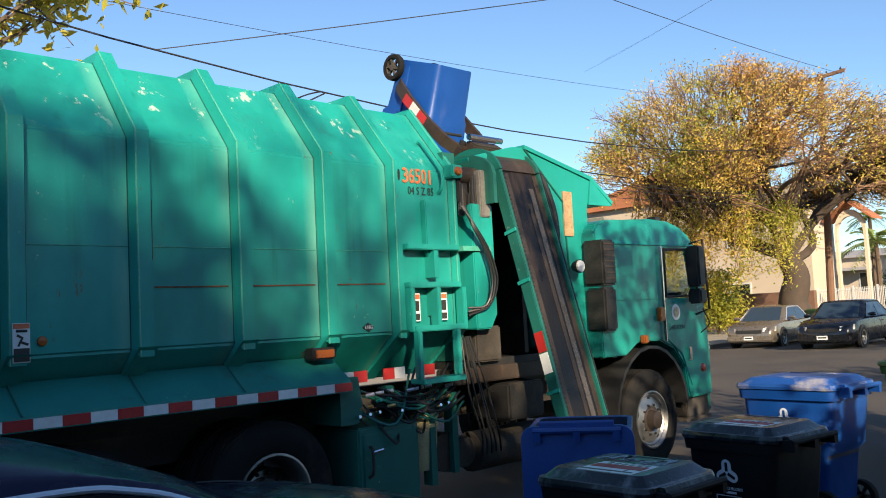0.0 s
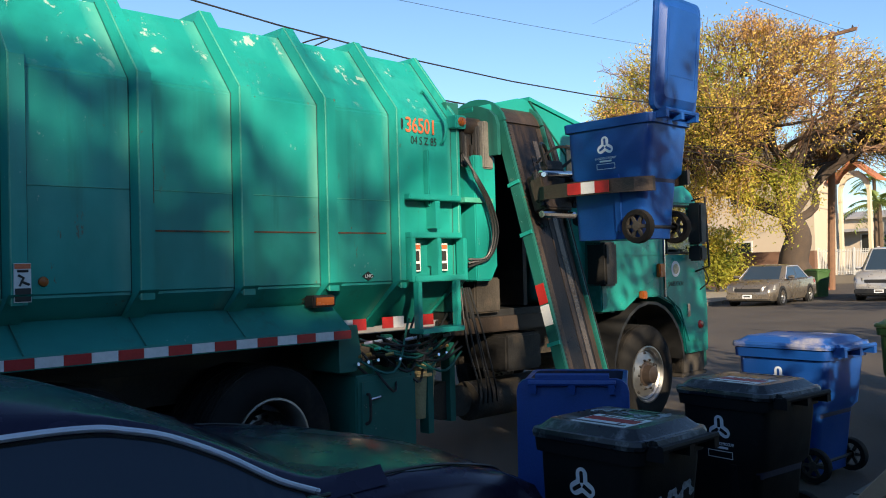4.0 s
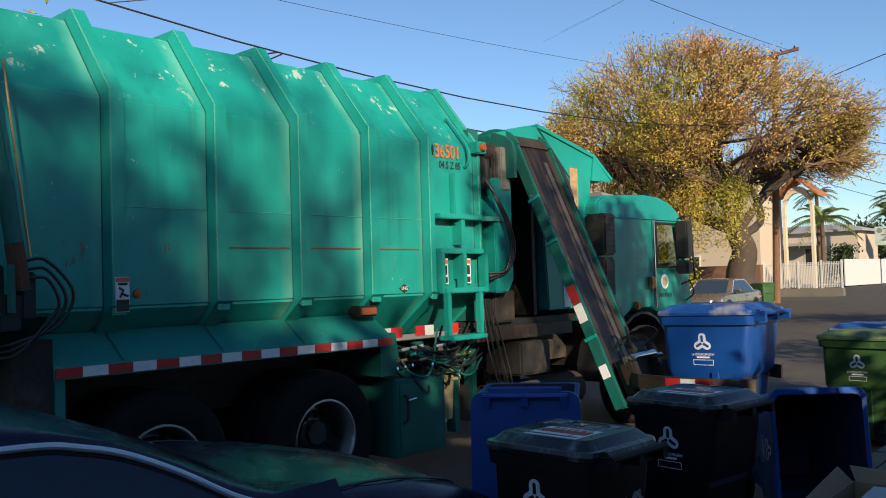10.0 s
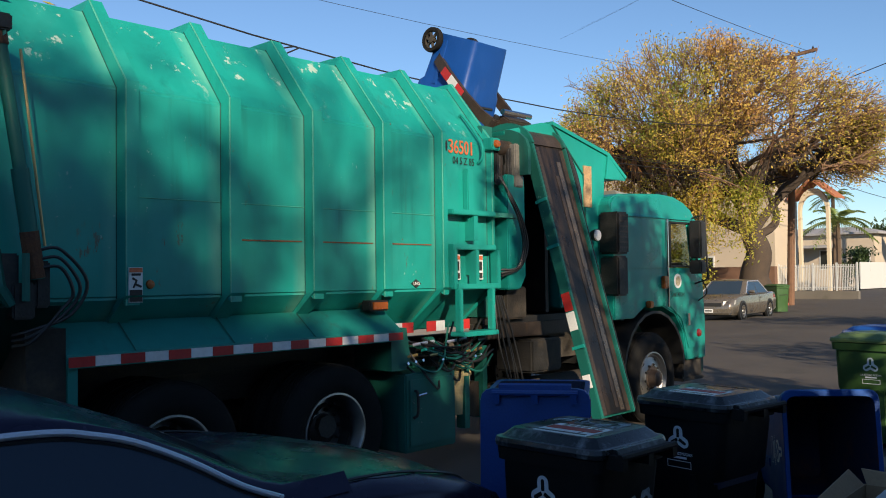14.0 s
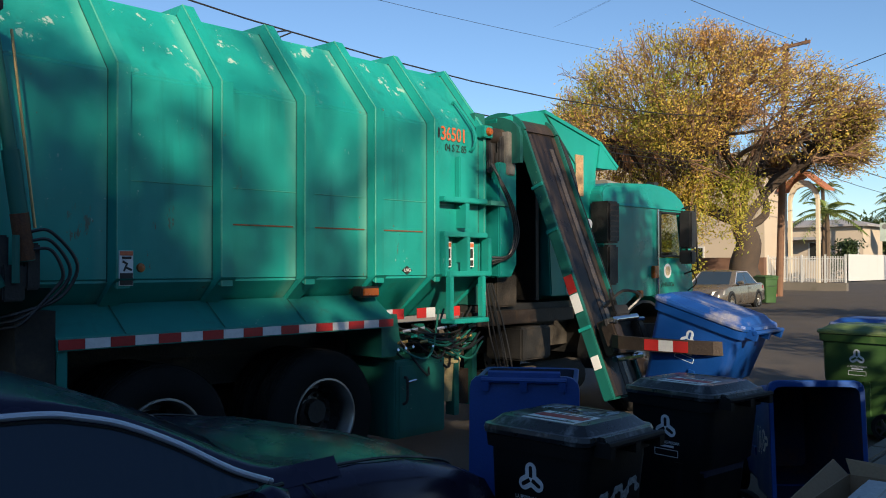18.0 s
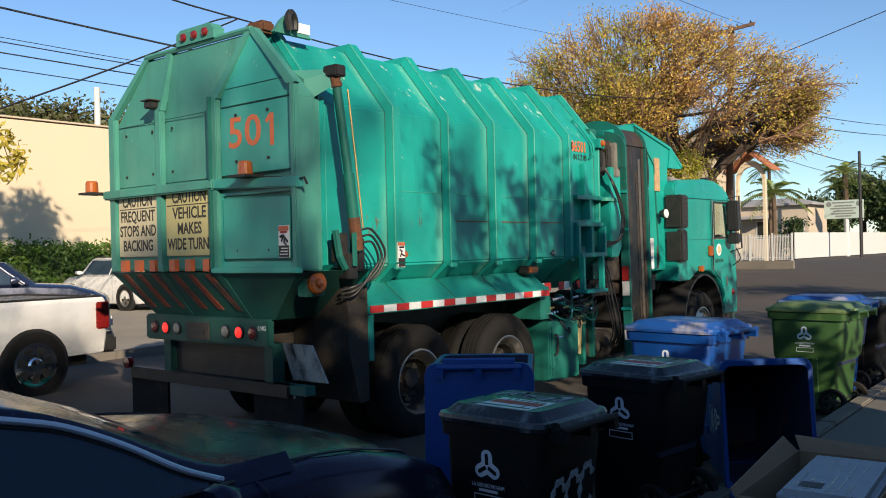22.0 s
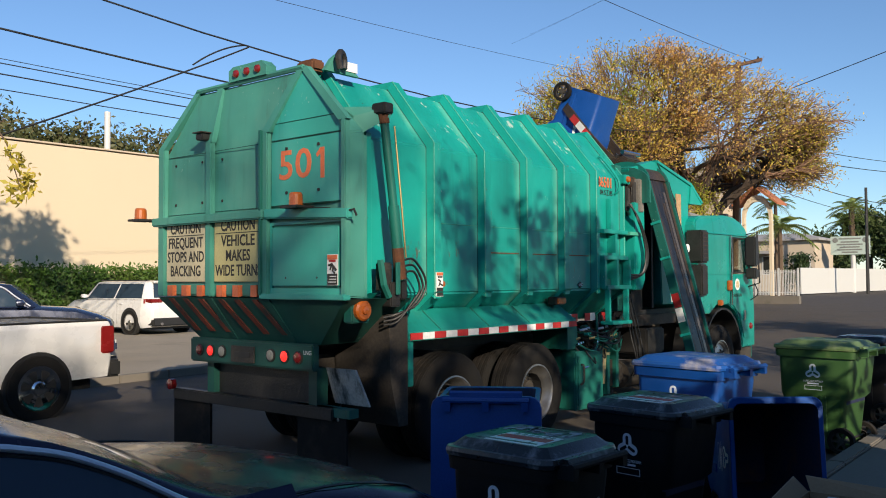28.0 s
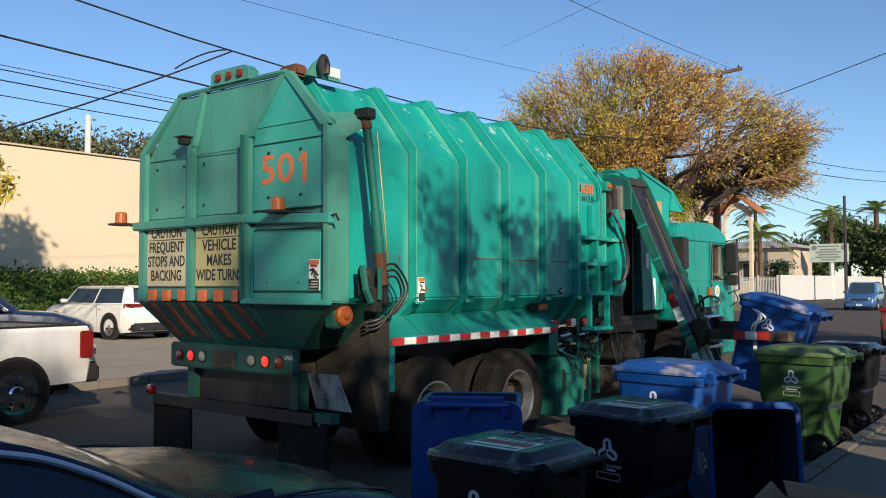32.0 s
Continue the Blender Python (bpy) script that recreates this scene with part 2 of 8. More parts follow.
DRAB = mat("bare_drab_steel", (0.20, 0.185, 0.16), 0.6, 0.2, var=0.3, scale=5, fine=60, bump=0.2, stain=(0.06, 0.045, 0.035), amount=0.35, stain_scale=6, streak=5)
RUBBER = mat("tyre_rubber", (0.011, 0.0105, 0.010), 0.85, var=0.25, scale=9, fine=120, bump=0.25, stain=(0.034, 0.027, 0.021), amount=0.4)
RUBBER.node_tree.nodes["Principled BSDF"].inputs["Specular IOR Level"].default_value = 0.20
BRASS = mat("brass_fitting", (0.55, 0.38, 0.16), 0.35, 0.8, var=0.2, bump=0.05)
HOSE = mat("hydraulic_hose", (0.018, 0.018, 0.018), 0.45, var=0.2, fine=150, bump=0.1)
ALU = mat("dull_aluminium_rim", (0.36, 0.35, 0.33), 0.38, 0.9, var=0.15, scale=10, fine=90, bump=0.1, stain=(0.18, 0.13, 0.09), amount=0.25, stain_scale=9)
CHROME = mat("chrome", (0.75, 0.76, 0.78), 0.12, 1.0, var=0.05, bump=0.0)
TRACK_STEEL = mat("greasy_track_steel", (0.022, 0.018, 0.015), 0.32, 0.5, var=0.3, scale=5, fine=60, bump=0.1, stain=(0.10, 0.062, 0.038), amount=0.45, stain_scale=4, streak=6)
POLISHED = mat("rubbed_steel", (0.20, 0.15, 0.11), 0.28, 0.7, var=0.3, scale=6, bump=0.1, stain=(0.05, 0.035, 0.025), amount=0.4, stain_scale=5, streak=8)
PAINT_RAIL = worn_paint("truck_paint_lift_rail", (0.006, 0.130, 0.105), (0.010, 0.055, 0.045), (0.02, 0.18, 0.145), 0.8, rough=0.45, coat=0.0, dirt=0.9)
RED_TAPE = mat("red_reflective_tape", (0.42, 0.022, 0.020), 0.45, var=0.12, scale=9, bump=0.05, stain=(0.15, 0.03, 0.03), amount=0.15, piece=0.12)
WHITE_TAPE = mat("white_reflective_tape", (0.66, 0.66, 0.64), 0.45, var=0.10, scale=9, bump=0.05, stain=(0.35, 0.33, 0.29), amount=0.15, piece=0.10)
ORANGE = mat("orange_paint", (0.62, 0.145, 0.055), 0.5, var=0.2, scale=14, fine=80, stain=(0.66, 0.35, 0.22), amount=0.25)
# dirty orange, also darkened by colour because the foot faces down
ORANGE_FADED_SHADED = mat("faded_shaded_orange_stripe", (0.16, 0.034, 0.016), 0.7, var=0.3, scale=7, stain=(0.035, 0.030, 0.024), amount=0.6, stain_scale=4)
AMBER = mat("amber_lens", (0.36, 0.085, 0.012), 0.25, var=0.1, coat=0.4, bump=0)
# dust brown, painted darker for the shade the guard stands in
DUSTY_SHADED = mat("dusty_shaded_mud_guard", (0.030, 0.025, 0.020), 0.85, var=0.4, scale=3, fine=40, stain=(0.085, 0.062, 0.040), amount=0.35, stain_scale=2.5)
RED_LENS = mat("red_lens", (0.17, 0.010, 0.010), 0.22, coat=0.4, bump=0)
RED_LIT = mat("lit_red_lens", (0.8, 0.03, 0.025), 0.3, var=0.5, scale=120, bump=0, glow=0.8)
GREY_LENS = mat("cloudy_lens", (0.20, 0.20, 0.18), 0.3, bump=0)
SIGN_CREAM = mat("pale_cream_sign", (0.55, 0.48, 0.31), 0.6, var=0.12, scale=5, stain=(0.45, 0.38, 0.24), amount=0.3)
SIGN_YELLOW = mat("cream_yellow_sign", (0.50, 0.44, 0.20), 0.6, var=0.12, scale=5, stain=(0.42, 0.33, 0.15), amount=0.3)
INK = mat("black_lettering", (0.025, 0.023, 0.02), 0.6, var=0.1, bump=0)
WHITE = mat("white_decal", (0.72, 0.72, 0.70), 0.5, var=0.06, bump=0)
NOTICE = mat("white_lid_notice", (0.80, 0.80, 0.79), 0.45, var=0.08, scale=20, bump=0, stain=(0.5, 0.48, 0.46), amount=0.1, stain_scale=12)
SILVERINK = mat("pale_logo_print", (0.68, 0.71, 0.75), 0.5, var=0.1, bump=0)
BLUE_BIN = mat("blue_bin_plastic", (0.003, 0.056, 0.25), 0.40, var=0.12, scale=5, fine=90, bump=0.12, stain=(0.035, 0.085, 0.27), amount=0.25, stain_scale=5, streak=3)
BLUE_LID = mat("scuffed_blue_lid", (0.010, 0.075, 0.30), 0.42, var=0.15, scale=6, fine=90, bump=0.15, stain=(0.46, 0.42, 0.38), amount=0.5, stain_scale=3)
BLACK_BIN = mat("black_bin_plastic", (0.008, 0.008, 0.009), 0.6, var=0.2, scale=6, fine=100, bump=0.12, stain=(0.05, 0.05, 0.05), amount=0.1)
BLACK_BIN.node_tree.nodes["Principled BSDF"].inputs["Specular IOR Level"].default_value = 0.2
# blue-grey patches are scuffs together with sky reflection painted as stain
BLACK_LID = mat("scuffed_sky_sheen_black_lid", (0.014, 0.017, 0.020), 0.30, var=0.3, scale=7, fine=90, bump=0.15, coat=0.25, stain=(0.22, 0.24, 0.26), amount=0.42, stain_scale=6)
BLACK_LID.node_tree.nodes["Principled BSDF"].inputs["Specular IOR Level"].default_value = 0.35
GREEN_BIN = mat("green_bin_plastic", (0.032, 0.085, 0.022), 0.5, var=0.15, scale=5, fine=90, bump=0.12, stain=(0.12, 0.18, 0.06), amount=0.2)
GREEN_LID = mat("dusty_green_lid", (0.105, 0.165, 0.060), 0.55, var=0.2, scale=6, fine=90, bump=0.15, stain=(0.22, 0.22, 0.14), amount=0.3)
BIN_DARK = mat("dirty_bin_inside", (0.012, 0.018, 0.05), 0.7, var=0.3, scale=6, stain=(0.15, 0.05, 0.022), amount=0.4, stain_scale=2.2)
GRAFFITI = mat("grey_spray_paint", (0.32, 0.36, 0.39), 0.7, var=0.5, scale=30, bump=0)
ASPHALT = mat("asphalt", (0.068, 0.055, 0.043), 0.85, var=0.25, scale=0.6, fine=160, bump=0.5, stain=(0.030, 0.028, 0.026), amount=0.4, stain_scale=0.45)
LOT = mat("pale_worn_concrete", (0.27, 0.235, 0.185), 0.85, var=0.2, scale=0.7, fine=90, bump=0.3, stain=(0.20, 0.175, 0.14), amount=0.4, stain_scale=0.5)
CONCRETE = mat("concrete", (0.15, 0.132, 0.108), 0.85, var=0.2, scale=0.8, fine=90, bump=0.3, stain=(0.085, 0.08, 0.055), amount=0.3, stain_scale=0.7)
KERB_RED = mat("faded_red_kerb", (0.38, 0.10, 0.075), 0.8, var=0.2, scale=3, stain=(0.25, 0.2, 0.17), amount=0.2)
DIRT = mat("dry_soil", (0.17, 0.13, 0.085), 0.95, var=0.3, scale=1.5, fine=40, bump=0.6, stain=(0.09, 0.11, 0.04), amount=0.4)
STUCCO = mat("cream_stucco", (0.56, 0.465, 0.33), 0.9, var=0.035, scale=0.4, fine=50, bump=0.12)
STUCCO2 = mat("pale_stucco", (0.46, 0.38, 0.29), 0.9, var=0.06, scale=0.7, fine=50, bump=0.15)
WHITEPAINT = mat("white_fence_paint", (0.52, 0.52, 0.50), 0.6, var=0.05, bump=0.05)
BROWNWALL = mat("brown_wall", (0.16, 0.085, 0.055), 0.85, var=0.15, scale=2, bump=0.2)
ROOF_TILE = mat("terracotta_roof", (0.36, 0.13, 0.06), 0.85, var=0.25, scale=5, fine=30, bump=0.4)
ROOF_GREY = mat("grey_roof", (0.30, 0.29, 0.29), 0.85, var=0.15, scale=3, bump=0.2)
BARK = mat("bark", (0.105, 0.070, 0.045), 0.9, var=0.35, scale=7, fine=50, bump=0.6)
BARK_DARK = mat("dark_furrowed_bark", (0.060, 0.042, 0.030), 0.9, var=0.4, scale=3, fine=30, bump=0.8)
POLE_WOOD = mat("weathered_pole", (0.16, 0.085, 0.050), 0.9, var=0.3, scale=5, fine=60, bump=0.3)
CAR_DARK = mat("dark_metallic_car_paint", (0.022, 0.022, 0.050), 0.24, 0.35, var=0.08, fine=300, bump=0.0, coat=0.05)
CAR_DARK.node_tree.nodes["Principled BSDF"].inputs["Specular IOR Level"].default_value = 0.20
CAR_BLACK = mat("black_car_paint", (0.008, 0.008, 0.010), 0.25, 0.0, var=0.05, bump=0.0, coat=0.35)
CAR_BEIGE = mat("taupe_car_paint", (0.19, 0.16, 0.125), 0.3, 0.5, var=0.05, bump=0.0, coat=0.8)
CAR_WHITE = mat("white_car_paint", (0.66, 0.65, 0.63), 0.28, var=0.03, bump=0.0, coat=0.8)
CAR_SILVER = mat("silver_car_paint", (0.50, 0.49, 0.47), 0.32, 0.4, var=0.04, bump=0.0, coat=0.6)
CAR_NAVY = mat("navy_car_paint", (0.020, 0.028, 0.060), 0.25, 0.3, var=0.05, bump=0.0, coat=1.0)
CAR_RED = mat("red_car_paint", (0.22, 0.030, 0.022), 0.3, var=0.05, bump=0.0, coat=0.8)
CAR_BLUE = mat("blue_car_paint", (0.04, 0.12, 0.28), 0.3, 0.2, var=0.05, bump=0.0, coat=0.8)
BRIGHT_TRIM = mat("bright_metal_trim", (0.62, 0.64, 0.70), 0.35, 0.5, var=0.05, bump=0)
CAR_GLASS = mat("tinted_car_glass", (0.026, 0.044, 0.066), 0.08, var=0.02, bump=0.0, coat=0.15)
CAR_GLASS.node_tree.nodes["Principled BSDF"].inputs["Specular IOR Level"].default_value = 0.22
BLACK_TRIM = mat("black_trim", (0.018, 0.018, 0.018), 0.5, var=0.1, bump=0.05)
CARDBOARD = mat("cardboard", (0.30, 0.19, 0.11), 0.9, var=0.12, scale=4, fine=60, bump=0.15)
NEWSPRINT = mat("printed_paper", (0.45, 0.46, 0.47), 0.8, var=0.15, scale=9, stain=(0.2, 0.2, 0.22), amount=0.25, stain_scale=22)
BUCKET = mat("dirty_plastic_bucket", (0.50, 0.40, 0.20), 0.6, var=0.2, scale=6, stain=(0.2, 0.14, 0.07), amount=0.35)
WIRE = mat("black_cable", (0.012, 0.012, 0.012), 0.6, var=0.1, bump=0)
CAB_GLASS = glass_mat("cab_glass", (0.72, 0.80, 0.76))
WINDOW = mat("dark_window_glass", (0.014, 0.018, 0.018), 0.08, var=0.05, bump=0, coat=0.0)
WINDOW.node_tree.nodes["Principled BSDF"].inputs["Specular IOR Level"].default_value = 0.3
TWIG = mat("reddish_twigs", (0.20, 0.115, 0.070), 0.85, var=0.3, scale=1.5, bump=0)
LEAF_GOLD = leaf_mat("autumn_leaves", (0.24, 0.24, 0.035), (0.56, 0.40, 0.062), (0.56, 0.30, 0.105))
LEAF_GREEN = leaf_mat("green_leaves", (0.020, 0.045, 0.012), (0.045, 0.080, 0.020), (0.085, 0.105, 0.030))
LEAF_HEDGE = leaf_mat("hedge_leaves", (0.025, 0.070, 0.008), (0.060, 0.130, 0.015), (0.10, 0.16, 0.025))
LEAF_OLIVE = leaf_mat("olive_leaves", (0.045, 0.060, 0.018), (0.085, 0.095, 0.032), (0.14, 0.125, 0.05))
LEAF_PALM = leaf_mat("palm_leaves", (0.11, 0.17, 0.035), (0.19, 0.25, 0.06), (0.28, 0.31, 0.10))
LEAF_BUSH = leaf_mat("yellow_green_leaves", (0.14, 0.19, 0.022), (0.36, 0.34, 0.040), (0.52, 0.40, 0.06))


# ---- shape helpers ----
def box(bm, x0, x1, y0, y1, z0, z1, m=None):
    r = bmesh.ops.create_cube(bm, size=1)
    mm = Matrix.Translation(((x0 + x1) / 2, (y0 + y1) / 2, (z0 + z1) / 2)) @ Matrix.Diagonal((x1 - x0, y1 - y0, z1 - z0, 1))
    bmesh.ops.transform(bm, matrix=(m @ mm) if m else mm, verts=r["verts"])
    return r["verts"]


def loft(bm, rings, cap=True, closed=True):
    """Skin a list of rings (lists of points, all of one length)."""
    vs = [[bm.verts.new(p) for p in ring] for ring in rings]
    n = len(vs[0])
    for a, b in zip(vs, vs[1:]):
        for i in range(n if closed else n - 1):
            j = (i + 1) % n
            bm.faces.new((a[i], a[j], b[j], b[i]))
    if cap and closed:
        bm.faces.new(vs[0][::-1])
        bm.faces.new(vs[-1])
    return vs


def prism(bm, poly, axis, a, b):
    """Extrude a closed outline: axis x takes (y, z), y takes (x, z), z takes (x, y)."""
    put = {"x": lambda p, v: (v, p[0], p[1]), "y": lambda p, v: (p[0], v, p[1]), "z": lambda p, v: (p[0], p[1], v)}[axis]
    loft(bm, [[put(p, a) for p in poly], [put(p, b) for p in poly]])


def tube(bm, pts, r, n=8, r2=None):
    """A round tube through points."""
    pts = [Vector(p) for p in pts]
    rings = []
    for i, p in enumerate(pts):
        d = (pts[min(i + 1, len(pts) - 1)] - pts[max(i - 1, 0)]).normalized()
        turn = d.to_track_quat("Z", "Y") if i == 0 else last.rotation_difference(d) @ turn
        last, q = d, turn.to_matrix()
        rad = r if r2 is None else r + (r2 - r) * i / (len(pts) - 1)
        rings.append([p + q @ Vector((rad * math.cos(2 * math.pi * k / n), rad * math.sin(2 * math.pi * k / n), 0)) for k in range(n)])
    loft(bm, rings)


def lathe(bm, prof, m, n=24):
    """Turn a profile of (radius, height) round the z axis of m."""
    loft(bm, cap=False, rings=[[m @ Vector((max(r, 1e-4) * math.cos(2 * math.pi * k / n), max(r, 1e-4) * math.sin(2 * math.pi * k / n), h)) for k in range(n)] for r, h in prof])


def arc_pts(p0, p1, sag, n=8):
    """A hanging curve between two points."""
    p0, p1 = Vector(p0), Vector(p1)
    return [p0.lerp(p1, i / n) - Vector((0, 0, sag * 4 * (i / n) * (1 - i / n))) for i in range(n + 1)]


def bend(pts, n=5):
    """A smooth curve through points."""
    p = [Vector(q) for q in pts]
    p = [p[0] * 2 - p[1]] + p + [p[-1] * 2 - p[-2]]
    out = []
    for i in range(1, len(p) - 2):
        for k in range(n):
            t = k / n
            out.append(0.5 * (2 * p[i] + (p[i + 1] - p[i - 1]) * t + (2 * p[i - 1] - 5 * p[i] + 4 * p[i + 1] - p[i + 2]) * t * t + (3 * p[i] - p[i - 1] - 3 * p[i + 1] + p[i + 2]) * t ** 3))
    out.append(p[-2])
    return out


def mesh_of(name, bm, material, bevel=0.0, smooth=False):
    bmesh.ops.recalc_face_normals(bm, faces=bm.faces)
    if bevel:
        es = [e for e in bm.edges if len(e.link_faces) == 2 and e.calc_face_angle(0) > 0.5]
        bmesh.ops.bevel(bm, geom=es, offset=bevel, segments=2, affect="EDGES", clamp_overlap=True)
    me = bpy.data.meshes.new(name)
    bm.to_mesh(me)
    bm.free()
    for mt in material if isinstance(material, (list, tuple)) else (material,):
        me.materials.append(mt)
    if smooth:
        me.polygons.foreach_set("use_smooth", [True] * len(me.polygons))
        me.set_sharp_from_angle(angle=radians(40 if smooth is True else smooth))
    return me


def part(name, bm, material, parent, label="", bevel=0.0, smooth=False):
    """One bmesh as one mesh object under a thing or a part."""
    ob = new(name, mesh_of(name, bm, material, bevel, smooth))
    ob.parent = parent
    if label:
        ob["label"] = label
    return ob


def thing(name, label, category, group="", kind="", at=None):
    ob = new(name)
    if at is not None:
        ob.matrix_basis = at
    return tagged(ob, label, category, group, kind)


def solid(name, bm, material, label, category, group="", kind="", bevel=0.0, smooth=False):
    return tagged(new(name, mesh_of(name, bm, material, bevel, smooth)), label, category, group, kind)


def quick(fn, *a, **k):
    bm = bmesh.new()
    fn(bm, *a, **k)
    return bm


def words(name, text, size, material, parent, m, depth=0.002, width=None, label="", bold=0.0):
    """Lettering with the built-in font as a flat mesh; m places its centre, x along the line, z out of it."""
    cu = bpy.data.curves.new(name, "FONT")
    cu.body, cu.size, cu.align_x, cu.align_y, cu.extrude = text, size, "CENTER", "CENTER", depth
    cu.resolution_u, cu.offset = 3, bold
    tmp = bpy.data.objects.new(name, cu)
    me = bpy.data.meshes.new_from_object(tmp)
    bpy.data.objects.remove(tmp)
    me.name = name
    xs = [v.co.x for v in me.vertices]
    wide = max(xs) - min(xs)
    k = width / wide if width else 1.0
    me.transform(m @ Matrix.Diagonal((k, 1, 1, 1)))
    me.materials.clear()
    me.materials.append(material)
    ob = new(name, me)
    ob.parent = parent
    if label:
        ob["label"] = label
    return ob


def facing(x, y, z, way):
    """A frame whose z looks along way (-y: the kerb, -x: the rear), x runs to the reader's right, y is up."""
    if way == "-y":
        r = Matrix(((1, 0, 0), (0, 0, -1), (0, 1, 0)))
    elif way == "-x":
        r = Matrix(((0, 0, -1), (-1, 0, 0), (0, 1, 0)))
    else:
        r = Matrix(((0, 0, 1), (1, 0, 0), (0, 1, 0)))
    return Matrix.Translation((x, y, z)) @ r.to_4x4()


# ---- ground, road and pavements ----
def strip(bm, xs, rows):
    """A sheet over xs and rows of (y at x as base and slope, z)."""
    vs = [[bm.verts.new((x, b + k * x, z)) for b, k, z in rows] for x in xs]
    for a, b in zip(vs, vs[1:]):
        for i in range(len(rows) - 1):
            bm.faces.new((a[i], b[i], b[i + 1], a[i + 1]))


bm = bmesh.new()
strip(bm, [-400, -60, -20, 0, 10, 20, 40, 60, 120, 900],
      [(-900, 0, -0.12), (1.5, 0.02, -0.10), (2.3, 0.02, -0.09), (3.2, 0.02, -0.05), (4.7, 0.03, 0.0), (7.2, 0.05, 0.04), (10.0, 0.09, 0.0), (12.1, 0.1, -0.06), (13.5, 0.1, -0.06), (1200, 0.1, -0.05)])
solid("ground", bm, ASPHALT, "dark worn asphalt street running to the horizon", "road", kind="structure")


def slab(name, y0, y1, k0, k1, x0, x1, z0, z1, material, label):
    bm = bmesh.new()
    loft(bm, [[(x, y0 + k0 * x, z0), (x, y1 + k1 * x, z0), (x, y1 + k1 * x, z1), (x, y0 + k0 * x, z1)] for x in (x0, (x0 + x1) / 2, x1)])
    return solid(name, bm, material, label, "pavement", kind="structure")


slab("pavement_near", -3.3, 1.88, 0, 0.02, -30, 90, -0.11, 0.05, CONCRETE, "grey concrete pavement beside the bins")
slab("yard_near", -40, -3.304, 0, 0, -60, 90, -0.11, 0.03, DIRT, "dry yard soil behind the pavement")
slab("pavement_far", 12.70, 15.2, 0.1, 0.1, -40, 46, -0.11, 0.06, LOT, "sunlit concrete pavement across the street")
slab("parking_lot", 15.204, 29.5, 0.1, 0.0, -40, 43, -0.11, 0.05, LOT, "pale sunlit concrete parking area in front of a hedge")
slab("pavement_corner", 26.5, 40.0, 0, 0, 78, 150, -0.11, 0.06, CONCRETE, "pale pavement along a white fence")
kerb_mesh = mesh_of("kerb_stone", quick(box, 0, 0.99, 0, 0.15, -0.12, 0.07), CONCRETE, 0.015)
kerb_red_mesh = mesh_of("kerb_stone_red", quick(box, 0, 0.99, 0, 0.15, -0.12, 0.07), KERB_RED, 0.015)
for nm, base, k, x0, x1, red in (("kerb_near", 1.90, 0.02, -10, 60, 99), ("kerb_far", 12.545, 0.1, -6, 46, 38)):
    kerb = thing(nm, "row of worn concrete kerb stones", "kerb", kind="structure")
    for x in range(x0, x1):
        st = new("kerb_stone", kerb_red_mesh if x >= red else kerb_mesh)
        st.parent = kerb
        st.matrix_basis = Matrix.Translation((x, base + k * x, 0)) @ Matrix.Rotation(math.atan(k), 4, "Z")


# ---- leaves, trees ----
def leaf_cloud(name, centres, per, spread, size, material, parent, seed, flat=0.6):
    """Small leaf blades scattered round clump centres, as one mesh."""
    rg = np.random.default_rng(seed)
    c = np.repeat(np.array(centres, float), per, axis=0)
    n = len(c)
    c = c + rg.normal(0, 1, (n, 3)) * np.array([spread, spread, spread * flat])
    u = rg.normal(0, 1, (n, 3))
    u /= np.linalg.norm(u, axis=1)[:, None]
    w = np.cross(u, rg.normal(0, 1, (n, 3)))
    w /= np.linalg.norm(w, axis=1)[:, None]
    s = size * rg.uniform(0.6, 1.3, (n, 1))
    v = np.stack([c - u * s, c + w * s * 0.45, c + u * s, c - w * s * 0.45], 1).reshape(-1, 3)
    me = bpy.data.meshes.new(name)
    me.from_pydata(v.tolist(), [], (np.arange(n)[:, None] * 4 + np.arange(4)).tolist())
    me.materials.append(material)
    ob = new(name, me)
    ob.parent = parent
    return ob


def limbs(bm, start, way, length, r, depth, rg, tips, spread=0.55, up=0.15, twig=0.012):
    """A branching limb that tapers; its ends go into tips."""
    p, d = Vector(start), Vector(way).normalized()
    pts = [p.copy()]
    for _ in range(3):
        d = (d + Vector(rg.normal(0, 0.13, 3)) + Vector((0, 0, up * 0.3))).normalized()
        p = p + d * length / 3
        pts.append(p.copy())
    tube(bm, pts, r, 6 if r > 0.05 else 3, max(r * 0.6, twig))
    if depth == 0:
        tips.append(tuple(p))
        return
    for _ in range(3 if depth > 1 else int(rg.integers(2, 4))):
        side = Vector(rg.normal(0, 1, 3))
        nd = (d + side * spread + Vector((0, 0, up))).normalized()
        limbs(bm, p if rg.random() < 0.7 else pts[2], nd, length * rg.uniform(0.62, 0.85), max(r * 0.6, twig), depth - 1, rg, tips, spread, up, twig)
    if depth <= 2:
        tips.append(tuple(p))


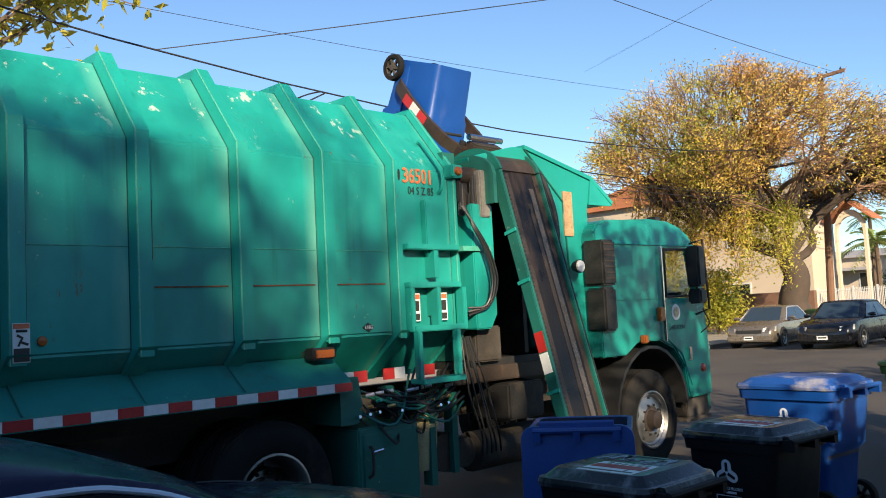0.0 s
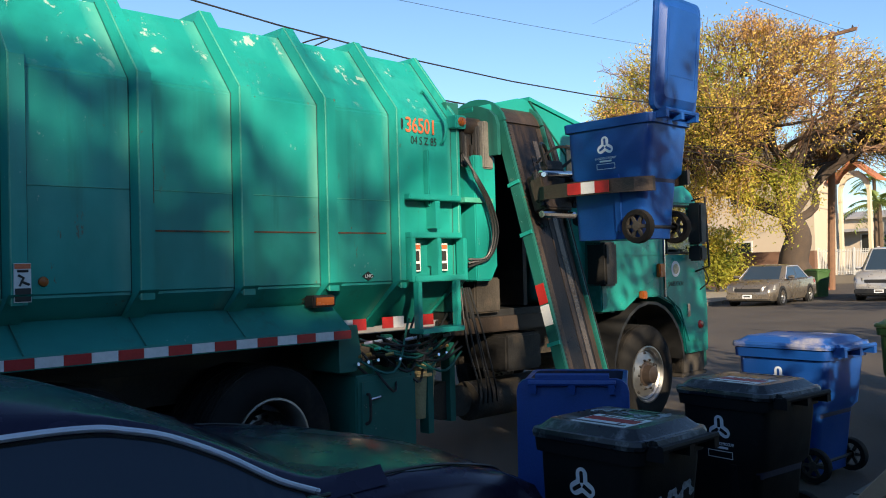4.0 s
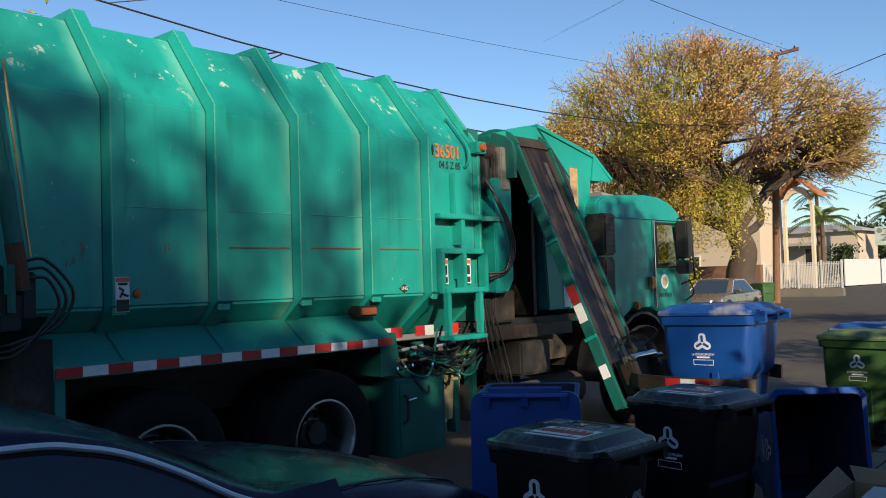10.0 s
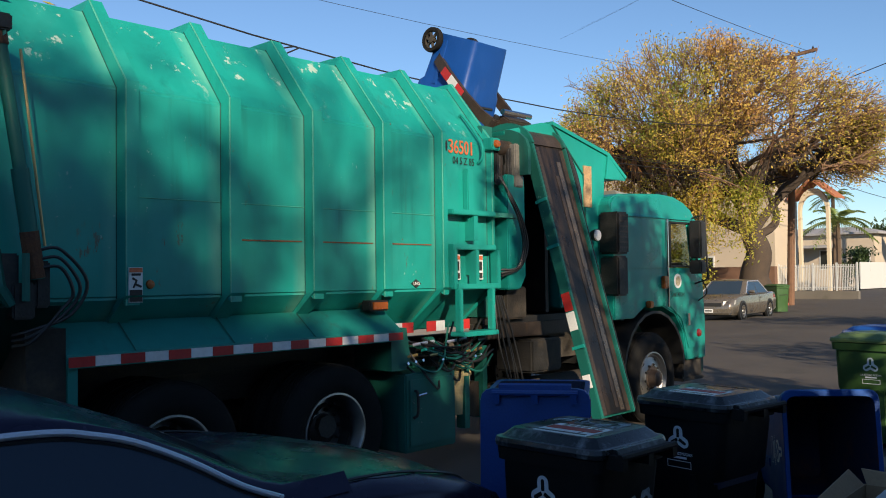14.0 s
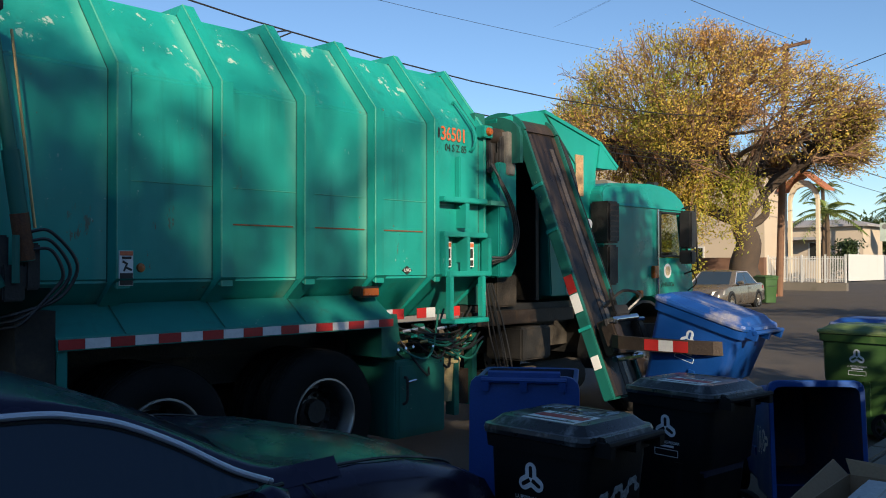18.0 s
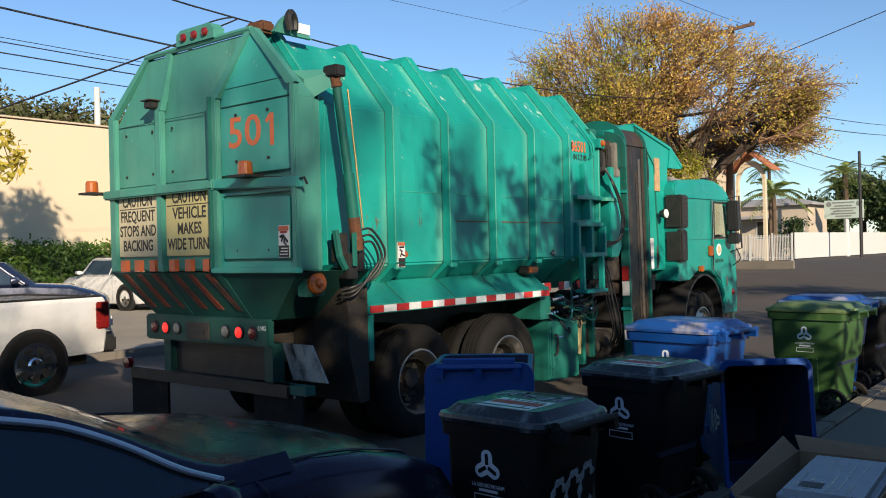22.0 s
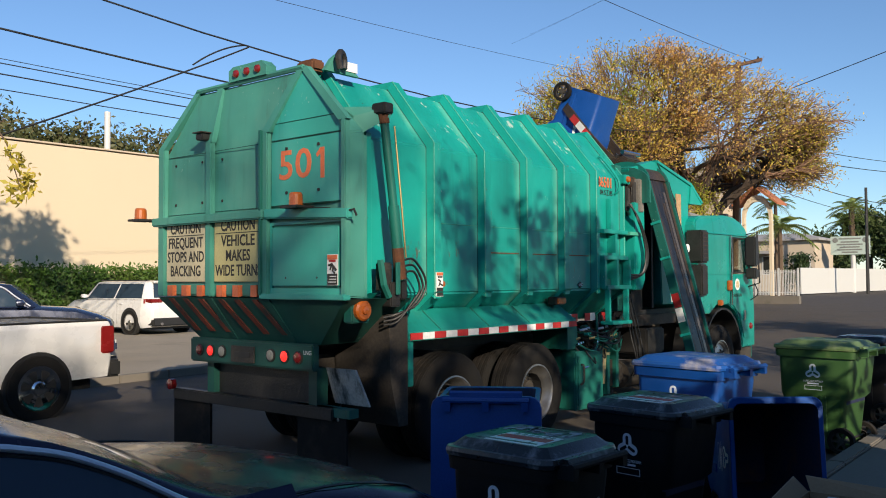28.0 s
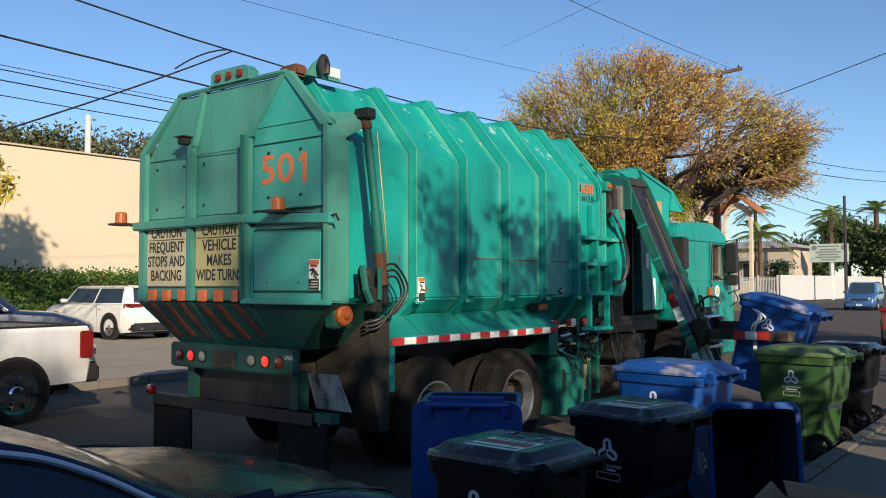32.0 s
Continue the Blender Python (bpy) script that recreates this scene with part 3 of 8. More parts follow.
def tree(name, label, at, trunk_h, r, first, length, depth, material, per, spread, size, seed, ways, crown_flat=0.6, spread_k=0.55, up=0.15, keep=1.0, top=99.0, clip=None, trim=None):
    """A tree: tapered trunk with limbs, and a crown of small leaves in uneven clumps."""
    rg = np.random.default_rng(seed)
    tr = thing(name, label, "tree", at=Matrix.Translation(at))
    bm, tips = bmesh.new(), []
    tube(bm, bend([(0, 0, -0.1), (0.1, 0.05, trunk_h * 0.5), (0, 0, trunk_h)], 3), r * 1.25, 10, r * 0.8)
    for a, e in ways:
        limbs(bm, (0, 0, trunk_h - 0.1), (math.cos(radians(a)) * math.cos(radians(e)), math.sin(radians(a)) * math.cos(radians(e)), math.sin(radians(e))), first, r * 0.5, depth, rg, tips, spread_k, up)
    part("trunk", bm, BARK, tr, smooth=True)
    tips = [t for t in tips if t[2] < top and (clip is None or clip(t))]
    if keep < 1:
        tips = [t for t in tips if rg.random() < keep]
    if trim:
        tips = [t for t in tips if trim(t)]
    leaf_cloud("crown", tips, per, spread, size, material, tr, seed + 1, crown_flat)
    return tr


def umbrella_tree(name, label, at, off, rad, top, seed):
    """A wide tree: arching dark limbs that fork outwards into a fringe of bare twigs, gold leaves in uneven clumps, hanging boughs below."""
    rg = np.random.default_rng(seed)
    tr = thing(name, label, "tree", at=Matrix.Translation(at))
    fork = Vector((-0.25, 0.35, 3.5))
    wood, fine = bmesh.new(), bmesh.new()
    tube(wood, bend([(0.1, -0.1, -0.1), (0.0, 0.06, 0.5), (-0.18, 0.30, 1.4), (-0.12, 0.05, 2.6), tuple(fork)], 4), 0.86, 14, 0.50)
    leaves, greens, knees = [], [], []
    rim = lambda a: rad * (0.90 + 0.07 * math.sin(3 * a + 0.6) + 0.05 * math.sin(7 * a))

    def fit(p):
        """Keeps a branch end under the dome and above the hollow of the crown."""
        a = math.atan2(p.y - off[1], p.x - off[0])
        f = math.hypot(p.x - off[0], p.y - off[1]) / rim(a)
        if f > 1:
            p = Vector((off[0] + (p.x - off[0]) / f, off[1] + (p.y - off[1]) / f, p.z))
            f = 1.0
        lid = top - 2.9 * f ** 2.0 - 0.7 * abs(math.sin(5 * a + 1)) * f
        p.z = min(max(p.z, 5.0 + 1.7 * f), lid)
        return p, f

    def grow(p, d, length, r, level):
        side = Vector(rg.normal(0, 1, 3)) * 0.12 * length
        end, f = fit(p + d * length) if level < 4 else (p + d * length, fit(p + d * length)[1])
        pts = [p, p.lerp(end, 0.4) + side * 0.8, p.lerp(end, 0.75) + side * 0.5, end]
        tube(wood if level < 3 else fine, bend([tuple(q) for q in pts], 3) if level < 3 else pts, r, (7, 6, 4, 3, 3, 3)[level], max(r * 0.55, 0.009))
        full = 1.0 - 0.50 * f ** 2
        if level == 2:
            knees.append(end)
        if level >= 3:
            patch = math.sin(end.x * 0.9 + 1.0) + math.sin(end.y * 1.1 + end.z * 0.7)
            if rg.random() < (0.9 if level == 3 else 0.5) * full:
                (greens if patch > 0.75 and f < 0.75 else leaves).append(tuple(p.lerp(end, rg.uniform(0.4, 0.95))))
        if level == 5:
            return
        out = Vector((end.x - off[0], end.y - off[1], 2.0 + 2.5 * (1 - f))).normalized()
        for k in range((4, 4, 4, 4, 3)[level]):
            q = end if k < 2 else pts[2]
            nd = (d * 0.55 + out * 0.62 + Vector(rg.normal(0, (0.50, 0.48, 0.44, 0.46, 0.44)[level], 3))).normalized()
            grow(q.copy(), nd, length * rg.uniform(0.58, 0.80), max(r * 0.58, 0.011), level + 1)

    for k in range(10):
        a = k * 2.399 + 0.4
        e = (0.35, 0.95, 0.55)[k % 3]
        grow(fork + Vector(rg.normal(0, 0.12, 3)), Vector((math.cos(a) * math.cos(e) + off[0] * 0.08, math.sin(a) * math.cos(e) + off[1] * 0.08, math.sin(e))).normalized(), rg.uniform(3.4, 4.3), 0.23, 0)
    # hanging boughs on the sunny side, with gaps between them
    low = []
    for k in range(96):
        o = rg.uniform(-1.4, 6.6)
        p0 = Vector((-3.3 + rg.normal(0, 0.7), o, rg.uniform(4.9, 6.3)))
        p1 = p0 + Vector((rg.normal(-0.4, 0.4), rg.normal(0.1, 0.6), -rg.uniform(0.9, 3.0)))
        q = min(knees, key=lambda v: (v - p0).length_squared)
        tube(fine, bend([tuple(q), tuple(p0), tuple(p0.lerp(p1, 0.5) + Vector((-0.15, 0.1, 0.1))), tuple(p1)], 3), 0.035, 4, 0.010)
        low += [tuple(p0.lerp(p1, u) + Vector(rg.normal(0, 0.13, 3))) for u in (0.05, 0.3, 0.55, 0.8, 1.0)]
    part("trunk", wood, BARK_DARK, tr, "dark furrowed trunk and limbs", smooth=True)
    part("twig_mass", fine, TWIG, tr)["kind"] = "stuff"
    leaf_cloud("crown", leaves, 22, 0.30, 0.066, LEAF_GOLD, tr, seed + 1, 0.7)["kind"] = "stuff"
    leaf_cloud("green_crown", greens, 30, 0.30, 0.066, LEAF_BUSH, tr, seed + 3, 0.8)["kind"] = "stuff"
    leaf_cloud("low_foliage", [c for c in low if c[1] > 0.6], 34, 0.27, 0.068, LEAF_GOLD, tr, seed + 2, 0.8)["kind"] = "stuff"
    leaf_cloud("low_green_foliage", [c for c in low if c[1] <= 0.6], 40, 0.27, 0.070, LEAF_BUSH, tr, seed + 4, 0.8)["kind"] = "stuff"
    return tr


umbrella_tree("street_tree", "large spreading street tree with golden autumn leaves and bare twigs", (41.5, 16.9, 0), (-1.5, 3.5), 9.1, 11.6, 5)
# out of view, added so its thinned crown dapples the truck body
tree("shade_tree", "unseen tall tree added behind the view, casting soft dappled shade", (-11.5, -20.5, 0), 10.5, 0.35, 1.9, 1.6, 4, LEAF_GREEN, 7, 0.30, 0.20, 11,
     [(0, 35), (70, 20), (140, 40), (220, 22), (290, 35), (180, 75)], keep=0.13, top=14.2, clip=lambda t: t[0] - 0.62 * t[1] < -0.1, trim=lambda t: t[0] - 0.62 * t[1] < -0.5)


def round_tree(name, label, at, h, rx, rz, clumps, per, size, seed, reach=9.0):
    """A tall bare trunk under an uneven oval crown."""
    rg = np.random.default_rng(seed)
    tr = thing(name, label, "tree", at=Matrix.Translation(at))
    ends = []
    for _ in range(clumps):
        v = rg.normal(0, 1, 3)
        v = v / np.linalg.norm(v) * rg.random() ** 0.45
        ends.append((v[0] * rx, v[1] * rx, h + v[2] * rz))
    ends = [e for e in ends if e[0] - 0.62 * e[1] < reach]
    bm = bmesh.new()
    tube(bm, bend([(0, 0, -0.1), (0.12, 0.05, h * 0.5), (0, 0, h)], 3), 0.32, 8, 0.12)
    for e in ends[::6]:
        tube(bm, [(0, 0, h - rz), (e[0] * 0.5, e[1] * 0.5, (h + e[2]) / 2 - rz * 0.3), e], 0.06, 4, 0.015)
    part("trunk", bm, BARK, tr, smooth=True)
    leaf_cloud("crown", ends, per, 0.28, size, LEAF_GREEN, tr, seed + 1, 0.8)


# unseen crowns added up-sun, sized by where their shade must fall
round_tree("shade_tree", "unseen dense tall tree added behind the view to shade the truck", (-13.9, -19.4, 0), 12.7, 2.1, 1.0, 200, 9, 0.18, 15)
round_tree("shade_tree", "unseen lower tree added behind the view to shade the road", (-12.3, -19.4, 0), 12.35, 1.9, 0.75, 140, 9, 0.18, 19, 0.9)
round_tree("shade_tree", "unseen slim leafy tree added to shade the wheels", (-1.45, -5.43, 0), 5.35, 0.9, 0.38, 80, 9, 0.12, 41)
round_tree("shade_tree", "unseen leafy tree added on the near side to shade the road", (11.4, -5.5, 0), 5.1, 2.2, 0.8, 100, 9, 0.13, 33)
round_tree("shade_tree", "unseen tall leafy tree added on the near side to shade the road", (20.5, -5.5, 0), 7.1, 3.2, 0.6, 120, 9, 0.16, 37)
# two more unseen trees, added for leaf shade on truck and bins
tree("shade_tree", "unseen small leafy tree added to cast crisp leaf shade", (2.7, -4.2, 0), 4.7, 0.10, 0.75, 0.6, 4, LEAF_GREEN, 5, 0.16, 0.085, 23,
     [(0, 30), (70, 40), (140, 25), (220, 45), (290, 30), (60, 80)], keep=0.55, top=6.9, clip=lambda t: t[2] > 5.25)
tree("shade_tree", "unseen low leafy tree added to dapple the bins", (6.6, -3.2, 0), 2.3, 0.10, 1.0, 0.8, 4, LEAF_GREEN, 7, 0.22, 0.11, 27,
     [(0, 30), (70, 40), (140, 35), (220, 45), (290, 30)], keep=0.3)
tree("pavement_tree", "small broad-leaved tree with drooping twigs by the parking area", (4.4, 16.4, 0), 5.2, 0.18, 2.0, 1.4, 4, LEAF_BUSH, 10, 0.28, 0.14, 31, [(0, 40), (90, 35), (180, 45), (270, 40), (30, 70)])
pt_ = thing("drooping_branch", "leafy drooping branch beside the parking area", "branch")
part("twig", quick(tube, bend([(4.4, 16.4, 5.2), (5.4, 15.2, 4.9), (6.3, 14.2, 4.1), (6.6, 14.0, 3.2)], 4), 0.03, 5, 0.008), BARK, pt_)
leaf_cloud("leaves", [(6.62, 14, 3.55), (6.72, 14.02, 3.35), (6.60, 14, 3.15), (6.74, 14.0, 3.2), (6.5, 14.1, 3.7), (6.55, 14, 2.98)], 26, 0.09, 0.075, LEAF_BUSH, pt_, 5, 1.0)
for i, (x, y, h) in enumerate(((20.6, 44, 9.2), (22.4, 45, 8.2), (27.2, 44, 9.2), (28.9, 45, 8.0), (17.4, 44, 8.6))):
    tree("background_tree", "green tree rising behind the cream wall", (x, y, 0), h - 3.4, 0.25, 1.9, 1.3, 3, LEAF_OLIVE, 30, 0.42, 0.15, 40 + i, [(0, 40), (72, 35), (144, 45), (216, 40), (288, 50)])
for i, (x, y, h) in enumerate(((121, 27.6, 11.0), (124, 26.0, 10.0), (122, 24.0, 8.5), (120, 22.2, 9.0), (124, 20.0, 8.0), (116, 32.0, 7.4), (114, 29.5, 6.6), (122, 17.0, 7.0), (118, 14.0, 6.0))):
    tree("background_tree", "dark green tree far down the street", (x, y, 0), h * 0.35, 0.3, h * 0.22, 1.5, 3, LEAF_GREEN, 26, 0.8, 0.28, 60 + i, [(0, 55), (72, 40), (144, 60), (216, 45), (288, 70)])


def bush(name, label, at, sx, sy, h, material, seed, n=500, size=0.10):
    rg = np.random.default_rng(seed)
    b = thing(name, label, "bush", at=Matrix.Translation(at))
    bm = bmesh.new()
    for k in range(7):
        a = k * 0.9
        tube(bm, [(0, 0, -0.05), (math.cos(a) * sx * 0.3, math.sin(a) * sy * 0.3, h * 0.5), (math.cos(a) * sx * 0.6, math.sin(a) * sy * 0.6, h * 0.8)], 0.03, 5, 0.01)
    part("stems", bm, BARK, b)
    cs = [(rg.normal(0, 0.42) * sx, rg.normal(0, 0.42) * sy, h * rg.uniform(0.12, 0.9)) for _ in range(n // 8)]
    leaf_cloud("foliage", cs, 20, 0.14 * max(sx, 1), size, material, b, seed, 0.9)
    return b


bush("golden_bush", "dense yellow-green bush at the foot of the street tree", (40.2, 20.5, 0), 1.5, 1.5, 3.4, LEAF_BUSH, 71, 2600, 0.085)
bush("round_bush", "clipped dark green bush behind the white fence", (92, 27.8, 0), 1.7, 1.7, 4.3, LEAF_GREEN, 73, 700, 0.2)


def palm(at, h, r, seed, span=1.6):
    rg = np.random.default_rng(seed)
    t = thing("palm_tree", "palm tree with arching green fronds and slim trunk", "palm tree", "palms along the street", at=Matrix.Translation(at))
    part("trunk", quick(tube, bend([(0, 0, -0.1), (0.15, 0, h * 0.5), (0, 0, h)], 4), r, 8, r * 0.75), BARK, t, smooth=True)
    bm = bmesh.new()
    for k in range(22):
        a, e = k * 2.4, rg.uniform(-0.3, 1.2)
        way = Vector((math.cos(a) * math.cos(e), math.sin(a) * math.cos(e), math.sin(e)))
        pts = [Vector((0, 0, h)) + way * s * span - Vector((0, 0, 0.55 * span * s * s)) for s in (0, 0.25, 0.5, 0.75, 1.0)]
        tube(bm, pts, 0.025, 3, 0.008)
        side = way.cross(Vector((0, 0, 1))).normalized()
        for j in range(1, 15):
            q = pts[0].lerp(pts[-1], j / 15)
            f = j / 15 * 4
            i = min(int(f), 3)
            q = pts[i].lerp(pts[i + 1], f - i)
            for sg in (-1, 1):
                tip = q + side * sg * 0.28 * span * (1 - abs(j / 15 - 0.45)) + way * 0.14 * span - Vector((0, 0, 0.13 * span))
                v = [bm.verts.new(q), bm.verts.new(q + way * 0.05 * span), bm.verts.new(tip)]
                bm.faces.new(v)
    part("fronds", bm, LEAF_PALM, t)
    return t


palm((76, 24.45, 0), 5.9, 0.24, 1, 3.0)
palm((79, 25.75, 0), 8.2, 0.2, 2, 1.9)
palm((118, 29.05, 0), 10.4, 0.45, 3, 3.0)
palm((121, 24.3, 0), 11.0, 0.4, 4, 2.8)
palm((119, 30.2, 0), 8.6, 0.4, 5, 2.8)


# ---- buildings ----
bm = bmesh.new()
prism(bm, [(29.7, -0.1), (29.7, 6.38), (30.05, 6.43), (30.1, 6.0), (50, 6.0), (50, -0.1)], "x", -25, 39.5)
bld = thing("commercial_building", "large blank cream stucco building with flat roof behind a hedge", "building")
part("wall", bm, STUCCO, bld)
part("coping", quick(box, -25, 39.5, 29.66, 30.0, 6.434, 6.49), STUCCO2, bld)
part("vent_pipe", quick(tube, [(19.1, 33, 6.0), (19.1, 33, 8.55)], 0.12, 10), WHITEPAINT, bld)
hedge = thing("hedge", "long clipped green hedge in front of the cream wall", "hedge")
part("core", quick(box, -22, 39, 27.4, 28.6, -0.05, 1.90), LEAF_GREEN, hedge)
rg = np.random.default_rng(9)
leaf_cloud("foliage", [(rg.uniform(2, 26), 27.3 + rg.normal(0, 0.05), rg.uniform(0.1, 2.02)) for _ in range(3000)] + [(rg.uniform(2, 26), rg.uniform(27.3, 28.6), 1.99 + rg.normal(0, 0.04)) for _ in range(1000)], 7, 0.10, 0.075, LEAF_HEDGE, hedge, 10, 1.0)

# added house behind the camera, blocks low sun and sky from the kerb
house = thing("near_house", "unseen house added behind the pavement to shade the kerb", "house")
part("wall", quick(box, -26, -2.0, -14, -4.4, -0.05, 5.2), STUCCO2, house)
bm = bmesh.new()
prism(bm, [(-4.0, 5.2), (-4.0, 5.35), (-9.2, 6.5), (-14.4, 5.35), (-14.4, 5.2)], "x", -26.4, -1.7)
part("roof", bm, ROOF_GREY, house)
part("door", quick(box, -4.0, -3.1, -4.4, -4.34, 0.0, 2.05), BROWNWALL, house)
for x in (-9, -6.5):
    w = part("window", quick(box, x, x + 1.3, -4.4, -4.35, 1.0, 2.2), WHITEPAINT, house)
    part("pane", quick(box, x + 0.06, x + 1.24, -4.352, -4.34, 1.06, 2.14), WINDOW, w)

# out-of-view hedge added to keep light off the near kerb
yh = thing("yard_hedge", "unseen tall hedge added along the near pavement to block light", "hedge")
part("core", quick(box, -9, 6.5, -1.9, -1.1, 0.0, 2.0), LEAF_GREEN, yh)
leaf_cloud("foliage", [(rg.uniform(-9, 6.6), -1.1 + rg.normal(0, 0.06), rg.uniform(0.1, 2.1)) for _ in range(900)] + [(rg.uniform(-9, 6.6), rg.uniform(-1.9, -1.1), 2.08 + abs(rg.normal(0, 0.26))) for _ in range(420)], 6, 0.13, 0.10, LEAF_GREEN, yh, 12, 1.0)

# the corner house with an arch, behind the tree
ch = thing("corner_house", "pale two-storey stucco house with arched porch behind the tree", "house")
bm = bmesh.new()
box(bm, 56, 60, 21.9, 40, -0.1, 9.0)
part("wall", bm, STUCCO2, ch)
part("base_wall", quick(box, 50, 50.4, 19.6, 27.0, -0.1, 2.0), BROWNWALL, ch, "dark brown low wall")
bm = bmesh.new()
prism(bm, [(23.9, 8.9), (40.5, 8.9), (32, 11.2)], "x", 55.5, 60.5)
part("roof", bm, ROOF_TILE, ch, "terracotta tiled roof")
# arched porch
AY, AZ = 20.15, 5.6


def arch_line(r, lift):
    return [(AY - r, 0.0), (AY - r, AZ)] + [(AY - r * math.cos(q), AZ + (r + lift) * math.sin(q)) for q in [math.pi * i / 10 for i in range(1, 10)]] + [(AY + r, AZ), (AY + r, 0.0)]


bm = bmesh.new()
f = [[bm.verts.new((x, p[0], p[1])) for p in pts] for x, pts in ((58.0, arch_line(0.80, 0.25)), (58.0, arch_line(0.98, 0.5)), (58.35, arch_line(0.98, 0.5)), (58.35, arch_line(0.80, 0.25)))]
for a, b in ((0, 1), (1, 2), (2, 3), (3, 0)):
    for i in range(len(f[0]) - 1):
        bm.faces.new((f[a][i], f[a][i + 1], f[b][i + 1], f[b][i]))
part("arched_porch", bm, STUCCO, ch, "cream arched porch")
for sy in (-1, 1):
    part("porch_roof", quick(lambda b: loft(b, [[(57.6, AY, 7.75), (57.6, AY + sy * 1.5, 6.5), (57.6, AY + sy * 1.5, 6.36), (57.6, AY, 7.55)], [(59.5, AY, 7.75), (59.5, AY + sy * 1.5, 6.5), (59.5, AY + sy * 1.5, 6.36), (59.5, AY, 7.55)]])), ROOF_TILE, ch, "terracotta porch roof")
for y, z in ((26, 1.2), (29.5, 1.2), (26, 5.2), (29.5, 5.2), (33, 5.2)):
    w = part("window", quick(box, 55.93, 56.0, y, y + 1.5, z, z + 1.6), WHITEPAINT, ch)
    part("pane", quick(box, 55.91, 55.928, y + 0.1, y + 1.4, z + 0.1, z + 1.5), WINDOW, w)
th_ = thing("tiled_roof_house", "low house with terracotta roof behind the truck", "house")
part("wall", quick(box, 60, 76, 42, 56, -0.1, 4.6), STUCCO2, th_)
bm = bmesh.new()
prism(bm, [(41.2, 4.6), (57, 4.6), (49, 8.2)], "x", 59, 77)
part("roof", bm, ROOF_TILE, th_)

fh = thing("far_house", "small white bungalow with grey flat roof behind the fence", "house")
part("wall", quick(box, 98, 105, 27.9, 38, -0.1, 5.6), STUCCO2, fh)
part("roof", quick(lambda b: loft(b, [[(97.4, 27.3, 5.6), (105.6, 27.3, 5.6), (105.6, 38.6, 5.6), (97.4, 38.6, 5.6)], [(97.4, 27.3, 5.8), (105.6, 27.3, 5.8), (105.6, 38.6, 5.8), (97.4, 38.6, 5.8)], [(100.5, 30.2, 6.5), (102.5, 30.2, 6.5), (102.5, 36.6, 6.5), (100.5, 36.6, 6.5)]])), ROOF_GREY, fh)
part("porch_roof", quick(box, 96.0, 97.9, 31.5, 40, 4.2, 4.5), ROOF_GREY, fh)
for y in (28.3, 31.6, 35.4):
    w = part("window", quick(box, 97.94, 98.0, y, y + 1.9, 1.9, 4.0), WHITEPAINT, fh)
    part("pane", quick(box, 97.92, 97.938, y + 0.15, y + 0.9, 2.0, 3.9), WINDOW, w)
    part("pane", quick(box, 97.92, 97.938, y + 1.0, y + 1.75, 2.0, 3.9), WINDOW, w)

# white picket fence and solid white fence down the street
fence = thing("white_fence", "white metal picket fence along the far corner", "fence")
pick = mesh_of("picket", quick(box, -0.014, 0.014, -0.018, 0.018, 0.50, 2.10), WHITEPAINT)
for i in range(50):
    q = i / 49
    st = new("picket", pick)
    st.parent = fence
    st.matrix_basis = Matrix.Translation((56.5, 21.9 - 4.8 * q, 0))
for z in (0.66, 1.95):
    part("rail", quick(tube, [(56.5, 21.9, z), (56.5, 17.1, z)], 0.022, 4), WHITEPAINT, fence)
for q in (0, 0.45, 0.75, 1):
    part("post", quick(box, 56.45, 56.55, 21.85 - 4.8 * q, 21.95 - 4.8 * q, 0.42, 2.2), WHITEPAINT, fence)
part("base_kerb", quick(box, 56.3, 56.7, 17.0, 22.1, -0.1, 0.45), CONCRETE, fence, "pale concrete footing")
wallf = thing("white_board_fence", "solid white board fence in long panels", "fence")
bdm = mesh_of("board", quick(box, 0, 2.45, -0.05, 0.05, 0.04, 2.5), WHITEPAINT)
for i in range(14):
    st = new("board", bdm)
    st.parent = wallf
    st.matrix_basis = Matrix.Translation((84.7 + 2.45 * i, 25.4 - 0.14 * i, 0)) @ Matrix.Rotation(-0.057, 4, "Z")

sb = thing("billboard", "pale green street sign board on posts", "sign")
part("panel", quick(box, 99.9, 100.1, 22.86, 26.78, 4.0, 5.96), mat("pale_green_board", (0.42, 0.50, 0.44), 0.6), sb)
part("post", quick(tube, [(100.2, 24.6, -0.1), (100.2, 24.6, 5.2)], 0.25, 8), WHITEPAINT, sb)
for k, (w_, z_) in enumerate(((1.1, 5.70), (0.9, 5.35), (1.3, 5.08), (1.0, 4.80), (1.25, 4.52), (0.8, 4.25))):
    part("print_bar", quick(box, 99.88, 99.898, 24.85 - w_, 24.85 + w_, z_ - 0.07, z_ + 0.07), GREY_LENS, sb)
for y in (23.3, 26.3):
    part("badge", quick(lathe, [(0.28, 0), (0.28, 0.01), (0.001, 0.011)], facing(99.89, y, 5.55, "-x"), 14), GREY_LENS, sb)


# ---- poles and wires ----
pl = thing("utility_pole", "tall brown wooden utility pole with crossarm in the tree", "utility pole", "utility poles")
part("shaft", quick(tube, [(45.5, 17.05, -0.1), (45.5, 16.60, 13.0)], 0.19, 10, 0.15), POLE_WOOD, pl)
part("crossarm", quick(lambda b: loft(b, [[(x, y, z), (x + 0.12, y, z), (x + 0.12, y, z + 0.16), (x, y, z + 0.16)] for x, y, z in ((45.22, 15.3, 12.80), (45.22, 18.3, 12.55))])), POLE_WOOD, pl)
